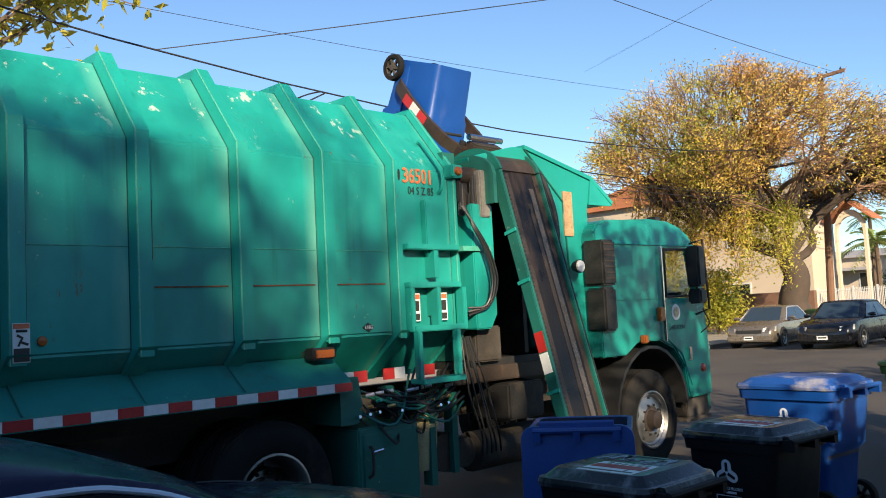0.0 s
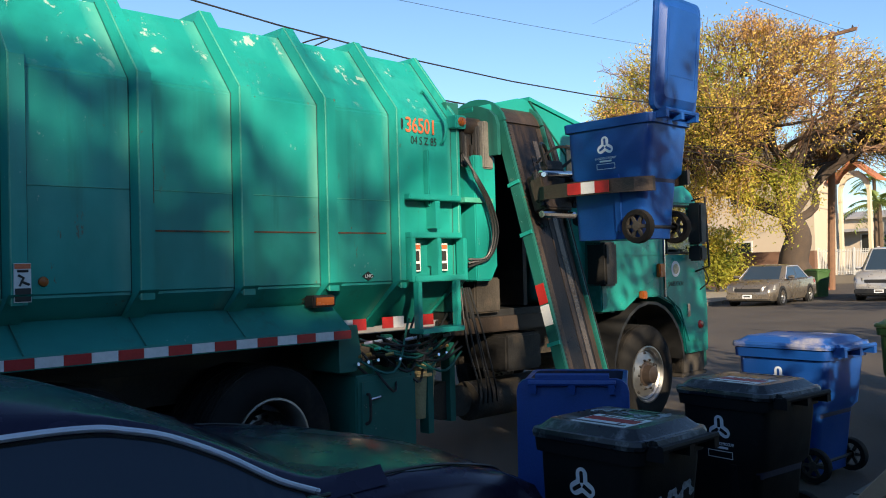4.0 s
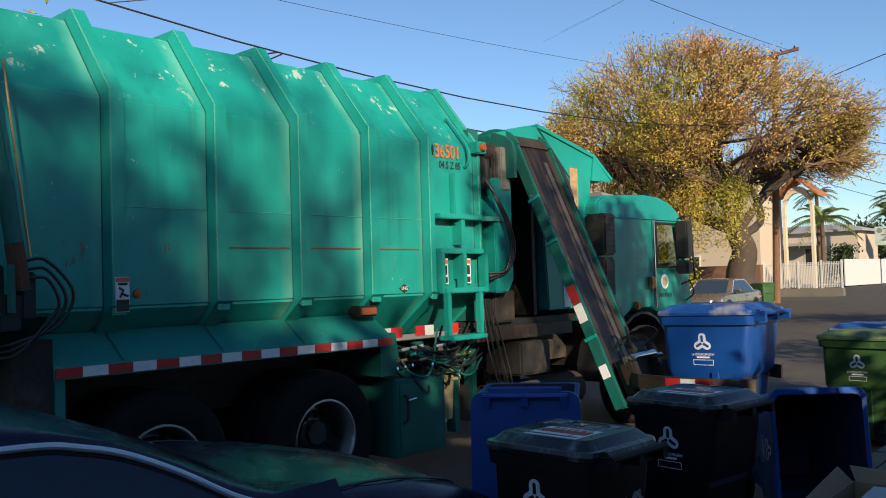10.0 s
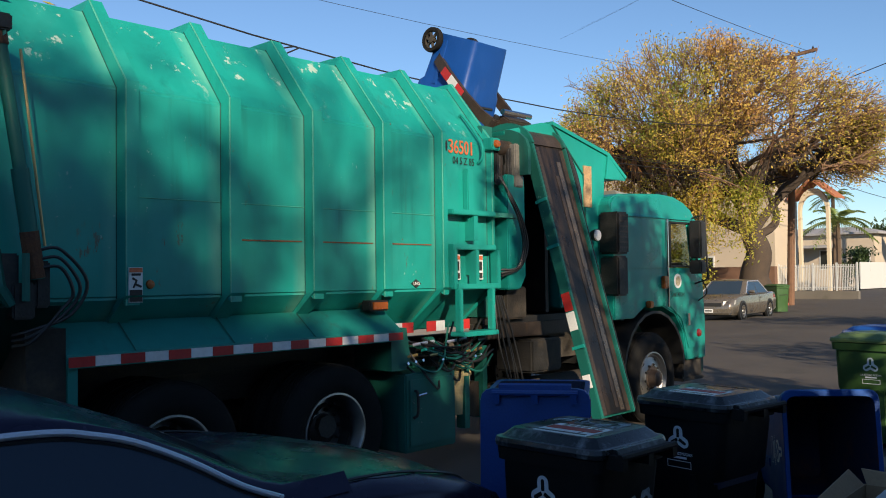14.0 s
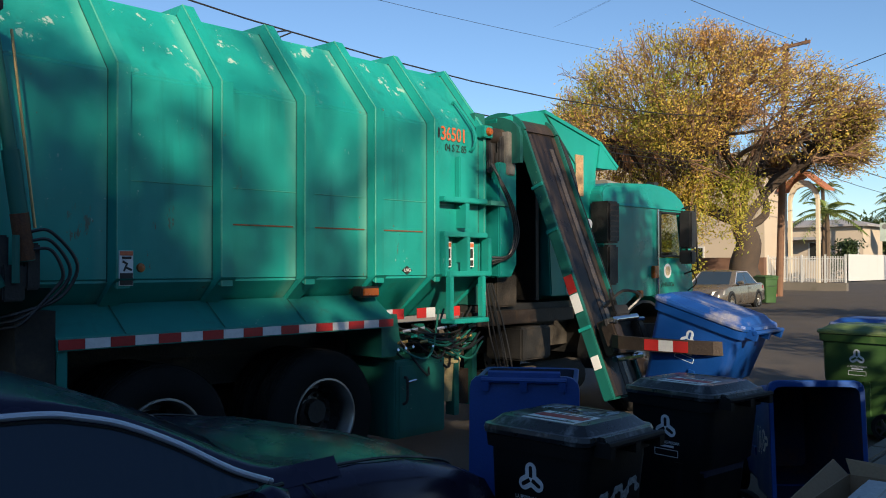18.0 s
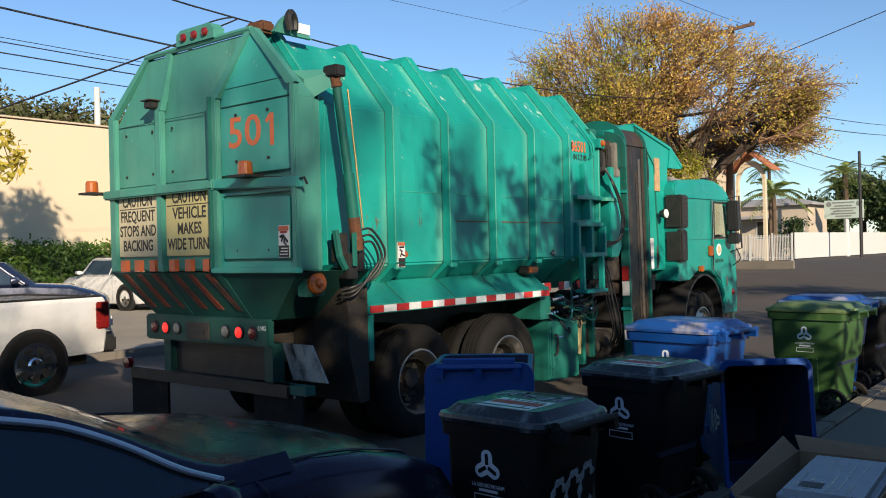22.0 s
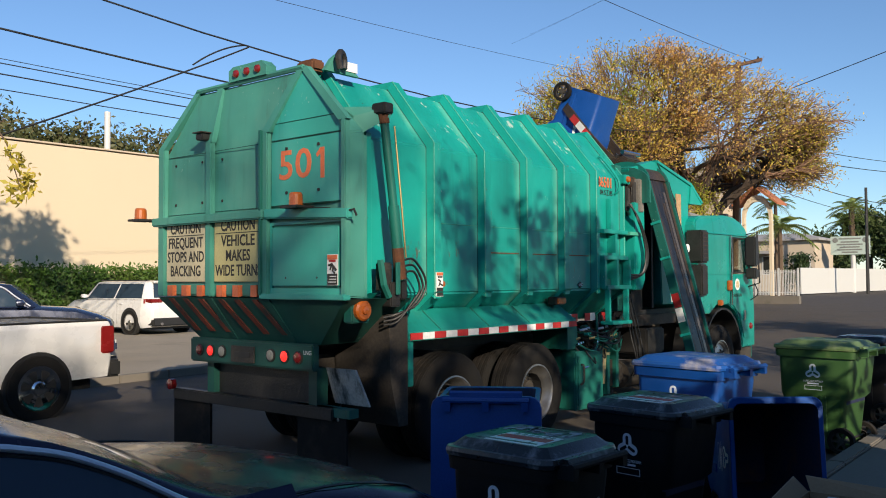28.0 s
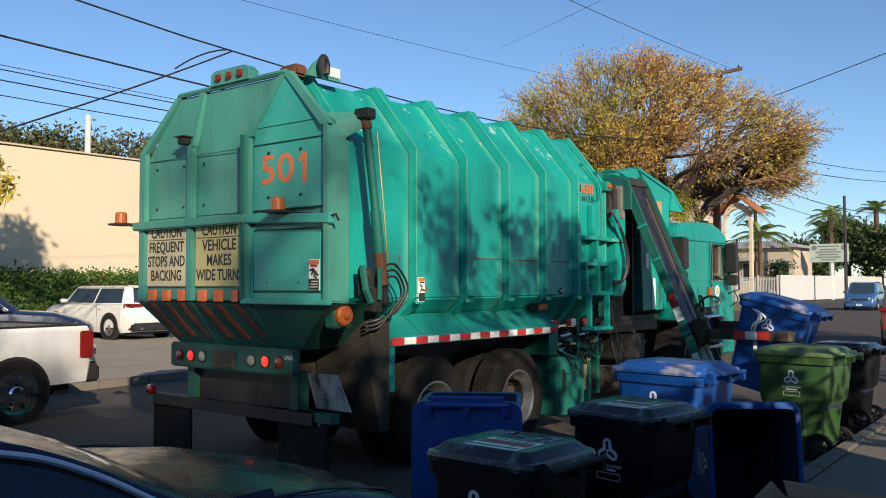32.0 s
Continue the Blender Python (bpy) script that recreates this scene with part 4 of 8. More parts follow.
for y in (15.5, 16.2, 18.0, 18.8):
    part("insulator", quick(lathe, [(0.04, 0), (0.06, 0.05), (0.03, 0.12), (0.02, 0.16)], Matrix.Translation((45.28, y, 12.95 - 0.083 * (y - 15.3))), 8), BLACK_STEEL, pl)
p3 = thing("utility_pole", "short brown wooden pole by the parking area", "utility pole", "utility poles")
part("shaft", quick(tube, [(4.5, 15.6, -0.1), (4.5, 15.6, 6.0)], 0.13, 8, 0.10), POLE_WOOD, p3)
p2 = thing("utility_pole", "dark slim street pole far down the road", "utility pole", "utility poles")
part("shaft", quick(tube, [(92, 21.3, -0.1), (92, 21.3, 10.3)], 0.17, 8, 0.13), BLACK_STEEL, p2)


def cable(a, b, sag, r=0.018):
    bm = bmesh.new()
    tube(bm, arc_pts(a, b, sag, 14), r, 5)
    return solid("overhead_wire", bm, WIRE, "thin black overhead cable across the sky", "cable", "overhead wires")

for a_, b_, sg, r_ in (((-8.0, 15.5, 9.19), (45.5, 15.5, 9.53), 2.63, 0.020), ((-2.0, 17.0, 8.2), (45.5, 17.4, 11.4), 0.6, 0.007), ((-9.0, 15.5, 6.75), (25.0, 15.5, 5.85), 0.27, 0.021),
                       ((-18, 15.6, 6.158), (36, 15.6, 5.968), 0.6, 0.011), ((-18, 15.6, 5.958), (36, 15.6, 5.788), 0.6, 0.013), ((-18, 15.6, 5.658), (36, 15.6, 5.548), 0.6, 0.010), ((-18, 15.6, 6.238), (36, 15.6, 6.048), 0.6, 0.007),
                       ((60, 26, 12.4), (60, 5, 17.8), 0.1, 0.03), ((60, 24, 12.2), (210, 40, 26.1), 0.5, 0.05), ((60, 24, 11.2), (210, 40, 24.0), 0.5, 0.06), ((45.5, 17.3, 8.4), (95, 17.4, 8.6), 0.9, 0.03), ((45.5, 17.3, 7.4), (95, 17.4, 7.4), 0.9, 0.02),
                       ((12.36, 15.5, 6.83), (4.5, 15.5, 3.1), 0.1, 0.018), ((12.30, 15.5, 6.86), (10.9, 15.5, 6.16), -0.1, 0.018), ((8.31, 15.66, 7.14), (35.4, 6.4, 14.0), 0.12, 0.012), ((45.4, 15.5, 12.75), (2.7, 10.6, 8.4), 0.25, 0.011), ((20, -6, 14), (46, 30, 17), 0.5, 0.005), ((18, -6, 13), (44, 30, 16), 0.5, 0.005)):
    cable(a_, b_, sg, r_)


# ---- the refuse truck ----
TR = thing("refuse_truck", "green side-loading refuse truck with ribbed body and worn paint", "garbage truck")


def settle(since, x, y, z=0.0):
    """Moves the truck's parts that were added after the list since."""
    for o in TR.children:
        if o not in since:
            o.matrix_basis = Matrix.Translation((x, y, z)) @ o.matrix_basis


def outline(d=0.0, y0=4.83, y1=7.22):
    """The body's cross-section, d further out."""
    k = d * 0.55
    return [(y0 + 0.42 - k, 1.14 - d), (y0 - d, 1.50 - k), (y0 - d, 2.80 + k), (y0 + 0.47 - k, 3.38 + d), (y1 - 0.47 + k, 3.38 + d), (y1 + d, 2.80 + k), (y1 + d, 1.50 - k), (y1 - 0.42 + k, 1.14 - d)]


bm = bmesh.new()
prism(bm, outline(), "x", 1.62, 6.05)
part("body", bm, PAINT_BODY, TR, "ribbed green body with sun-faded patches", bevel=0.015)


def hoop(x, w, d, name="rib"):
    """A rib round the body: worn front flange and side faces."""
    bm = bmesh.new()
    a, b = outline(0.002), outline(d)
    idx = range(1, 7)
    for i, j in zip(idx, list(idx)[1:]):
        loft(bm, [[(x, *a[i]), (x, *a[j]), (x + w, *a[j]), (x + w, *a[i])], [(x + 0.02, *b[i]), (x + 0.02, *b[j]), (x + w - 0.02, *b[j]), (x + w - 0.02, *b[i])]])
    r = part(name, bm, PAINT, TR)
    e = bmesh.new()
    for i, j in ((1, 2), (2, 3)):
        tube(e, [(x + 0.022, b[i][0] + 0.001, b[i][1]), (x + 0.022, b[j][0] + 0.001, b[j][1])], 0.006, 5)
    part("worn_edge", e, PAINT_WORN, r, "paint worn pale along the edge")
    # dark lines along the rib's foot: joint seam and painted rib shading
    for xs, rr in ((x - 0.004, 0.0035), (x + w + 0.003, 0.005)):
        for i, j in ((1, 2), (2, 3)):
            part("seam", quick(tube, [(xs, a[i][0], a[i][1]), (xs, a[j][0], a[j][1])], rr, 4), PAINT_GRIMY_SHADED, r)
    f = bmesh.new()
    loft(f, [[(x, a[1][0] - 0.004, a[1][1] - 0.0), (x + w, a[1][0] - 0.004, a[1][1]), (x + w, a[1][0] - 0.10, a[1][1] + 0.02), (x, a[1][0] - 0.10, a[1][1] + 0.02)], [(x, a[0][0] - 0.004, a[0][1]), (x + w, a[0][0] - 0.004, a[0][1]), (x + w, a[0][0] - 0.03, a[0][1] + 0.0), (x, a[0][0] - 0.03, a[0][1] + 0.0)]])
    part("gusset", f, PAINT, r)
    return r


for x in (2.482, 3.219, 3.923, 4.622):
    hoop(x, 0.13, 0.075)
hoop(5.302, 0.10, 0.075)
hoop(5.40, 0.03, 0.02, "seam_rib")
hoop(5.98, 0.07, 0.05, "front_rib")
hoop(1.66, 0.10, 0.05, "rear_rib")
# weld seams and rust lines between the ribs
for x0, x1 in ((2.62, 3.21), (3.355, 3.915), (4.06, 4.615), (4.76, 5.295)):
    part("weld_seam", quick(tube, [(x0, 4.828, 2.13), (x1, 4.828, 2.13)], 0.0035, 4), PAINT_WORN, TR)
for x0, x1 in ((3.375, 3.89), (4.08, 4.59), (4.79, 5.25)):
    part("rust_line", quick(box, x0, x1, 4.824, 4.832, 1.874, 1.884), RUST_LINE, TR, "rusty scratched seam")
for x, z0, z1 in ((3.352, 2.05, 2.42), (4.056, 1.95, 2.2), (4.759, 1.9, 2.15)):
    part("rust_streak", quick(box, x, x + 0.014, 4.819, 4.832, z0, z1), RUST_LINE, TR, "rust streak beside a rib")
# long grab bars on the upper slope
for x in (5.375, 5.86):
    pts = [(x, 4.82, 2.62), (x, 4.775, 2.66), (x, 4.775, 2.79), (x, 4.985, 3.06), (x, 5.04, 3.07)]
    part("grab_bar", quick(tube, bend(pts, 4), 0.014, 6), PAINT if x > 5.5 else BLACK_STEEL, TR, smooth=True)
# front bay: upright, steps, frames, notices
part("centre_stile", quick(box, 5.66, 5.74, 4.77, 4.832, 2.10, 2.55), PAINT, TR, bevel=0.008)
for z in (2.14, 1.84):
    st = part("step", quick(box, 5.40, 5.97, 4.71, 4.84, z, z + 0.045), PAINT, TR, "green ladder step", bevel=0.006)
    part("bracket", quick(box, 5.68, 5.73, 4.72, 4.83, z - 0.22, z - 0.004), PAINT, st)
for x in (5.42, 5.70, 5.99):
    part("ladder_stile", quick(box, x - 0.022, x + 0.022, 4.70, 4.79, 1.50, 1.84), PAINT, TR, bevel=0.005)
part("step", quick(box, 5.42, 5.99, 4.68, 4.80, 1.50, 1.545), PAINT, TR, "green ladder step", bevel=0.006)
for x in (5.44, 5.86):
    part("ladder_stile", quick(box, x - 0.022, x + 0.022, 4.66, 4.72, 1.14, 1.50), PAINT, TR, bevel=0.005)
part("step", quick(box, 5.42, 5.88, 4.62, 4.78, 1.10, 1.14), PAINT, TR, "lowest green ladder step", bevel=0.006)
for x in (5.53, 5.83):
    nt_ = part("notice", quick(box, x - 0.045, x + 0.045, 4.795, 4.822, 1.58, 1.80), WHITE, TR, "white safety notice")
    part("notice_head", quick(box, x - 0.04, x + 0.04, 4.792, 4.7945, 1.755, 1.79), ORANGE, nt_)
    part("pictogram", quick(box, x - 0.03, x + 0.03, 4.792, 4.7945, 1.66, 1.74), INK, nt_)
    part("print_bars", quick(box, x - 0.035, x + 0.035, 4.792, 4.7945, 1.59, 1.64), INK, nt_)
for k, ch_ in enumerate("36501"):
    words("fleet_digit", ch_, 0.17, ORANGE, TR, facing(5.506 + 0.067 * k, 4.823, 2.735, "-y"), bold=0.0015, width=0.058 if ch_ != "1" else None, label="painted orange digit")
words("faded_number", "04 S Z 85", 0.09, INK, TR, facing(5.67, 4.8235, 2.62, "-y"), 0.001, width=0.28)
words("fuel_mark", "LNG", 0.038, WHITE, TR, facing(5.06, 4.817, 1.555, "-y"), 0.001)
bm = bmesh.new()
prism(bm, [(5.005, 1.555), (5.06, 1.59), (5.115, 1.555), (5.06, 1.52)], "y", 4.819, 4.829)
part("fuel_diamond", bm, INK, TR, "dark diamond fuel sign")
mk = part("marker_lamp", quick(box, 5.95, 6.07, 4.73, 4.84, 2.745, 2.855), PAINT, TR, bevel=0.008)
part("lens", quick(lathe, [(0.001, 0.03), (0.03, 0.025), (0.04, 0.0)], facing(6.01, 4.728, 2.80, "-y"), 14), AMBER, mk, "amber lens")
# warning sticker and reflector near the rear
st = part("warning_sticker", quick(box, 2.516, 2.606, 4.745, 4.755, 1.475, 1.69), WHITE, TR, "white crush warning sticker")
part("sticker_head", quick(box, 2.519, 2.603, 4.741, 4.7445, 1.660, 1.687), ORANGE, st)
bm = bmesh.new()
tube(bm, [(2.533, 4.742, 1.647), (2.59, 4.742, 1.647)], 0.007, 4)
tube(bm, [(2.538, 4.742, 1.625), (2.565, 4.742, 1.61), (2.553, 4.742, 1.59), (2.595, 4.742, 1.572)], 0.0075, 5)
tube(bm, [(2.565, 4.742, 1.61), (2.543, 4.742, 1.565)], 0.006, 5)
part("pictogram", bm, INK, st)
part("print_panel", quick(box, 2.52, 2.602, 4.741, 4.7445, 1.48, 1.553), INK, st)
part("reflector", quick(lathe, [(0.001, 0.012), (0.026, 0.01), (0.03, 0.0)], facing(2.70, 4.828, 1.585, "-y"), 14), AMBER, TR, "round amber reflector")

# flared skirt with striped lip
sk = part("skirt", quick(lambda b: loft(b, [[(x, 4.97, 1.36), (x, 4.73, 1.185), (x, 4.715, 1.105), (x, 4.735, 1.105), (x, 4.76, 1.17), (x, 4.99, 1.335)] for x in (2.13, 3.4, 4.80)])), PAINT_SKIRT, TR, "sloping green wheel-arch skirt")
for x in (2.55, 3.25, 3.93):
    part("skirt_seam", quick(tube, [(x, 4.962, 1.36), (x - 0.0, 4.726, 1.187)], 0.006, 4), PAINT_DIRTY, sk)
rm = mesh_of("red_tape", quick(box, 0, 0.1545, 4.709, 4.7145, 1.113, 1.172), RED_TAPE)
wm = mesh_of("white_tape", quick(box, 0, 0.1545, 4.709, 4.7145, 1.113, 1.172), WHITE_TAPE)
for i in range(17):
    t_ = new("reflective_tape", wm if i % 2 else rm)
    t_.parent = sk
    t_.matrix_basis = Matrix.Translation((2.135 + i * 0.1565, 0, 0))
part("skirt_end", quick(lambda b: prism(b, [(1.90, 1.34), (2.13, 1.34), (2.13, 0.40), (2.02, 0.40), (1.92, 0.80)], "y", 4.74, 5.4)), DUSTY_SHADED, TR, "dusty brown mud guard behind the wheels, shade painted in")
part("skirt_edge", quick(box, 2.135, 2.20, 4.735, 4.77, 0.72, 1.11), PAINT_SKIRT, TR, "green edge of the wheel arch", bevel=0.006)
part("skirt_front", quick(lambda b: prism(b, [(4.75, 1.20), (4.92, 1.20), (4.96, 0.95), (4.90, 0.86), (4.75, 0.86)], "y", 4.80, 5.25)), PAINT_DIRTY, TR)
for x0, x1, red in ((4.80, 4.93, 0), (4.93, 5.06, 1), (5.22, 5.33, 1), (5.33, 5.44, 0), (5.60, 5.76, 1)):
    part("reflective_tape", quick(box, x0, x1, 4.86, 4.868, 1.15, 1.235), RED_TAPE if red else WHITE_TAPE, TR)
sl = part("side_marker", quick(box, 4.53, 4.73, 4.80, 4.91, 1.345, 1.43), BLACK_STEEL, TR, bevel=0.01)
part("lens", quick(box, 4.555, 4.705, 4.785, 4.802, 1.36, 1.415), AMBER, sl, "amber turn lamp")

settle([], 0.07, 0.07, 0.015)

# ---- tailgate ----
body_side = list(TR.children)
part("tailgate", quick(lambda b: loft(b, [[(1.47 + (0.07 if z > 3.0 else 0.0), y - (0.14 if y < 5 else 0.0), max(z, 1.495)) for y, z in outline(-0.01)[1:7]], [(1.64, y - (0.14 if y < 5 else 0.0), max(z, 1.495)) for y, z in outline(0.01)[1:7]]])), PAINT_DULL, TR, "faded green tailgate", bevel=0.012)


def rear_post(y0, y1, z0, z1, d=0.05, name="stile"):
    return part(name, quick(box, 1.47 - d, 1.474, y0, y1, z0, z1), PAINT_DULL, TR, bevel=0.008)


for y, w in ((4.700, 0.028), (5.65, 0.032), (6.45, 0.042), (7.20, 0.05)):
    rear_post(y - w, y + w, 1.50, 2.90)
part("flange", quick(box, 1.395, 1.421, 5.675, 5.700, 1.52, 2.90), PAINT_DIRTY, TR)
for y, yt in ((4.700, 5.28), (5.65, 5.30), (6.45, 6.40), (7.20, 6.74)):
    part("upper_stile", quick(lambda b: loft(b, [[(1.42, y - 0.05, 2.88), (1.42, y + 0.05, 2.88), (1.474, y + 0.05, 2.88), (1.474, y - 0.05, 2.88)], [(1.52, yt - 0.04, 3.40), (1.52, yt + 0.04, 3.40), (1.58, yt + 0.04, 3.40), (1.58, yt - 0.04, 3.40)]])), PAINT_DULL, TR)
part("roof_edge", quick(tube, [(1.53, 5.28, 3.395), (1.53, 6.76, 3.395)], 0.025, 6), PAINT_DULL, TR)
part("belt", quick(box, 1.385, 1.474, 5.642, 7.31, 2.155, 2.235), PAINT_DULL, TR, bevel=0.012)
part("belt", quick(lambda b: loft(b, [[(x, y, z - 0.04), (x, y, z + 0.04)] + [(1.474, y, z + 0.04), (1.474, y, z - 0.04)] for x, y, z in ((1.40, 5.64, 2.195), (1.41, 4.64, 2.150))])), PAINT_TAIL, TR, bevel=0.01)
part("belt_hook", quick(tube, [(1.43, 4.66, 2.17), (1.44, 4.60, 2.18), (1.45, 4.58, 2.13)], 0.010, 5), BLACK_STEEL, TR)
bm = bmesh.new()
prism(bm, [(4.755, 1.58), (5.585, 1.58), (5.585, 2.09), (4.755, 2.07)], "x", 1.44, 1.474)
part("lower_panel", bm, PAINT_TAIL, TR, bevel=0.02)
part("panel_frame", quick(lambda b: [box(b, 1.452, 1.473, *q) for q in ((4.732, 5.615, 1.53, 1.575), (4.732, 5.615, 2.095, 2.12), (4.732, 4.751, 1.576, 2.094), (5.59, 5.615, 1.576, 2.094))]), PAINT_TAIL, TR)
part("panel_lip", quick(box, 1.40, 1.474, 4.67, 5.70, 1.485, 1.53), PAINT_TAIL, TR, bevel=0.006)
for y in (5.40, 5.02):
    part("bolt", quick(lathe, [(0.010, 0), (0.001, 0.004)], facing(1.4395, y, 1.66, "-x"), 8), INK, TR)
for y0, y1 in ((4.735, 5.615), (5.71, 6.405), (6.50, 7.145)):
    part("panel_seam", quick(box, 1.4665, 1.472, y0, y1, 2.799, 2.804), PAINT_GRIMY_SHADED, TR)
    part("panel_seam", quick(box, 1.4665, 1.472, y0, y1, 2.254, 2.259), PAINT_GRIMY_SHADED, TR)
part("bay_panel", quick(box, 1.4635, 1.4720, 4.735, 5.61, 2.262, 2.793), PAINT_TAIL, TR, "green number panel")
part("upper_bay_panel", quick(lambda b: loft(b, [[(1.464, 4.735, 2.808), (1.464, 5.61, 2.808), (1.48, 5.61, 2.808), (1.48, 4.735, 2.808)], [(1.466, 4.775, 2.94), (1.466, 5.58, 2.94), (1.49, 5.58, 2.94), (1.49, 4.775, 2.94)], [(1.53, 5.26, 3.385), (1.53, 5.34, 3.385), (1.556, 5.34, 3.385), (1.556, 5.26, 3.385)]])), PAINT_TAIL, TR)
part("panel_seam", quick(tube, [(1.4645, 4.85, 2.945), (1.4645, 5.56, 2.945)], 0.004, 4), PAINT_DIRTY, TR)
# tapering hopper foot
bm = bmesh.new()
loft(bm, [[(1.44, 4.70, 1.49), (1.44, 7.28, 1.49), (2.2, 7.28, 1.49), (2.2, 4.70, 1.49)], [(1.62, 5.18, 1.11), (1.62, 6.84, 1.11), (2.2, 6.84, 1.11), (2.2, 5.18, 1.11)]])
part("tapered_foot", bm, PAINT_GRIMY_SHADED, TR, "dirty tapering foot of the tailgate, shade in its colour")
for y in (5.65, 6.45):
    part("foot_rib", quick(lambda b: loft(b, [[(1.425, y - 0.04, 1.49), (1.425, y + 0.04, 1.49), (1.50, y + 0.04, 1.49), (1.50, y - 0.04, 1.49)], [(1.605, y - 0.20, 1.115), (1.605, y - 0.14, 1.115), (1.68, y - 0.14, 1.115), (1.68, y - 0.20, 1.115)]])), PAINT_GRIMY_SHADED, TR)
for y in (7.05, 6.82, 6.58, 6.28, 6.05, 5.80):
    part("orange_block", quick(box, 1.424, 1.4685, y - 0.04, y + 0.04, 1.50, 1.60), ORANGE, TR, "orange warning block")
    part("slanted_stripe", quick(lambda b: loft(b, [[(1.428, y - 0.035, 1.478), (1.428, y + 0.035, 1.478), (1.45, y + 0.035, 1.478), (1.45, y - 0.035, 1.478)], [(1.572, y - 0.27, 1.18), (1.572, y - 0.20, 1.18), (1.595, y - 0.20, 1.18), (1.595, y - 0.27, 1.18)]])), ORANGE_FADED_SHADED, TR, "dirty slanted orange stripe, darkened for its downward face")
for yc, lines, w in ((6.83, ("CAUTION", "FREQUENT", "STOPS AND", "BACKING"), 0.62), (6.045, ("CAUTION", "VEHICLE", "MAKES", "WIDE TURNS"), 0.68)):
    sg = part("caution_sign", quick(box, 1.445, 1.468, yc - w / 2, yc + w / 2, 1.63, 2.153), SIGN_CREAM if yc > 6.5 else SIGN_YELLOW, TR, "weathered cream caution sign", bevel=0.004)
    for ln, z in zip(lines, (2.118, 1.985, 1.855, 1.725)):
        words("lettering", ln, 0.135, INK, sg, facing(1.4445, yc, z, "-x"), 0.001, bold=0.003, width=min(w - 0.04, 0.068 * len(ln)))
    part("rule_line", quick(box, 1.4435, 1.4448, yc - w / 2 + 0.02, yc + w / 2 - 0.02, 2.052, 2.06), INK, sg)
one = bmesh.new()
prism(one, [(0.0, 0.0), (0.045, 0.0), (0.045, 0.245), (0.0, 0.245), (-0.055, 0.195), (-0.035, 0.170), (0.0, 0.198)], "z", 0.0, 0.002)
bmesh.ops.transform(one, matrix=facing(1.4632, 5.0, 2.452, "-x"), verts=one.verts)
part("rear_digit", one, ORANGE, TR, "hand-painted orange digit")
for ch_, y, w in (("5", 5.42, 0.165), ("0", 5.205, 0.195)):
    words("rear_digit", ch_, 0.34, ORANGE, TR, facing(1.4625, y, 2.575, "-x"), bold=0.004, width=w, label="hand-painted orange digit")
for y in (5.02, 5.41):
    for z in (2.36, 2.725):
        part("bolt", quick(lathe, [(0.014, 0), (0.012, 0.01), (0.001, 0.012)], facing(1.462, y, z, "-x"), 8), BLACK_STEEL, TR)
for y in (5.74, 6.30, 6.60, 7.02):
    for z in (2.35, 2.72):
        part("bolt", quick(lathe, [(0.013, 0), (0.011, 0.008), (0.001, 0.01)], facing(1.469, y, z, "-x"), 8), BLACK_STEEL, TR)
s2 = part("warning_sticker", quick(box, 1.431, 1.4365, 4.77, 4.89, 1.60, 1.84), WHITE, TR, "white crush warning sticker")
part("sticker_head", quick(box, 1.4275, 1.4305, 4.775, 4.885, 1.80, 1.835), ORANGE, s2)
part("red_stripe", quick(box, 1.4275, 1.4305, 4.793, 4.867, 1.782, 1.797), RED_TAPE, s2)
part("pictogram", quick(lambda b: (tube(b, [(1.429, 4.87, 1.755), (1.429, 4.835, 1.765), (1.429, 4.805, 1.735), (1.429, 4.785, 1.715)], 0.010, 4), tube(b, [(1.429, 4.835, 1.765), (1.429, 4.855, 1.72)], 0.008, 4), tube(b, [(1.429, 4.82, 1.75), (1.429, 4.825, 1.71), (1.429, 4.8, 1.695)], 0.008, 4))), INK, s2)
part("print_panel", quick(box, 1.4275, 1.4305, 4.775, 4.885, 1.605, 1.69), INK, s2)
for k in range(3):
    part("print_bar", quick(box, 1.4262, 1.4274, 4.783, 4.875 - 0.01 * k, 1.622 + 0.022 * k, 1.628 + 0.022 * k), WHITE, s2)
# light bar, rear lamps
lb = part("light_bar", quick(lambda b: prism(b, [(5.72, 3.40), (6.24, 3.40), (6.24, 3.50), (6.18, 3.53), (5.78, 3.53), (5.72, 3.48)], "x", 1.49, 1.60)), PAINT_DULL, TR, "green housing with three red lamps")
for y in (5.83, 5.98, 6.13):
    part("lens", quick(lathe, [(0.001, 0.03), (0.03, 0.02), (0.038, 0)], facing(1.489, y, 3.462, "-x"), 14), RED_LENS, lb)
# the panel's dark green includes the shadow over the lower rear
bp = part("lamp_panel", quick(box, 1.52, 1.60, 5.16, 6.86, 0.90, 1.12), PAINT_GRIMY_SHADED, TR, "dirty green rear lamp panel, shade in its colour", bevel=0.015)
for y, m in ((6.70, RED_LENS), (6.53, RED_LIT), (6.36, GREY_LENS), (5.68, GREY_LENS), (5.50, RED_LIT), (5.33, RED_LENS)):
    rl = part("rear_lamp", quick(lathe, [(0.055, 0), (0.055, 0.012), (0.046, 0.014)], facing(1.519, y, 1.01, "-x"), 18), BLACK_STEEL, bp)
    part("lens", quick(lathe, [(0.001, 0.026), (0.036, 0.022), (0.045, 0.014)], facing(1.518, y, 1.01, "-x"), 18), m, rl)
pb = part("number_plate", quick(box, 1.505, 1.518, 5.90, 6.22, 0.93, 1.07), CHASSIS, bp, "dirty licence plate")
part("plate_bar", quick(box, 1.500, 1.5045, 5.95, 6.17, 0.975, 1.02), INK, pb)
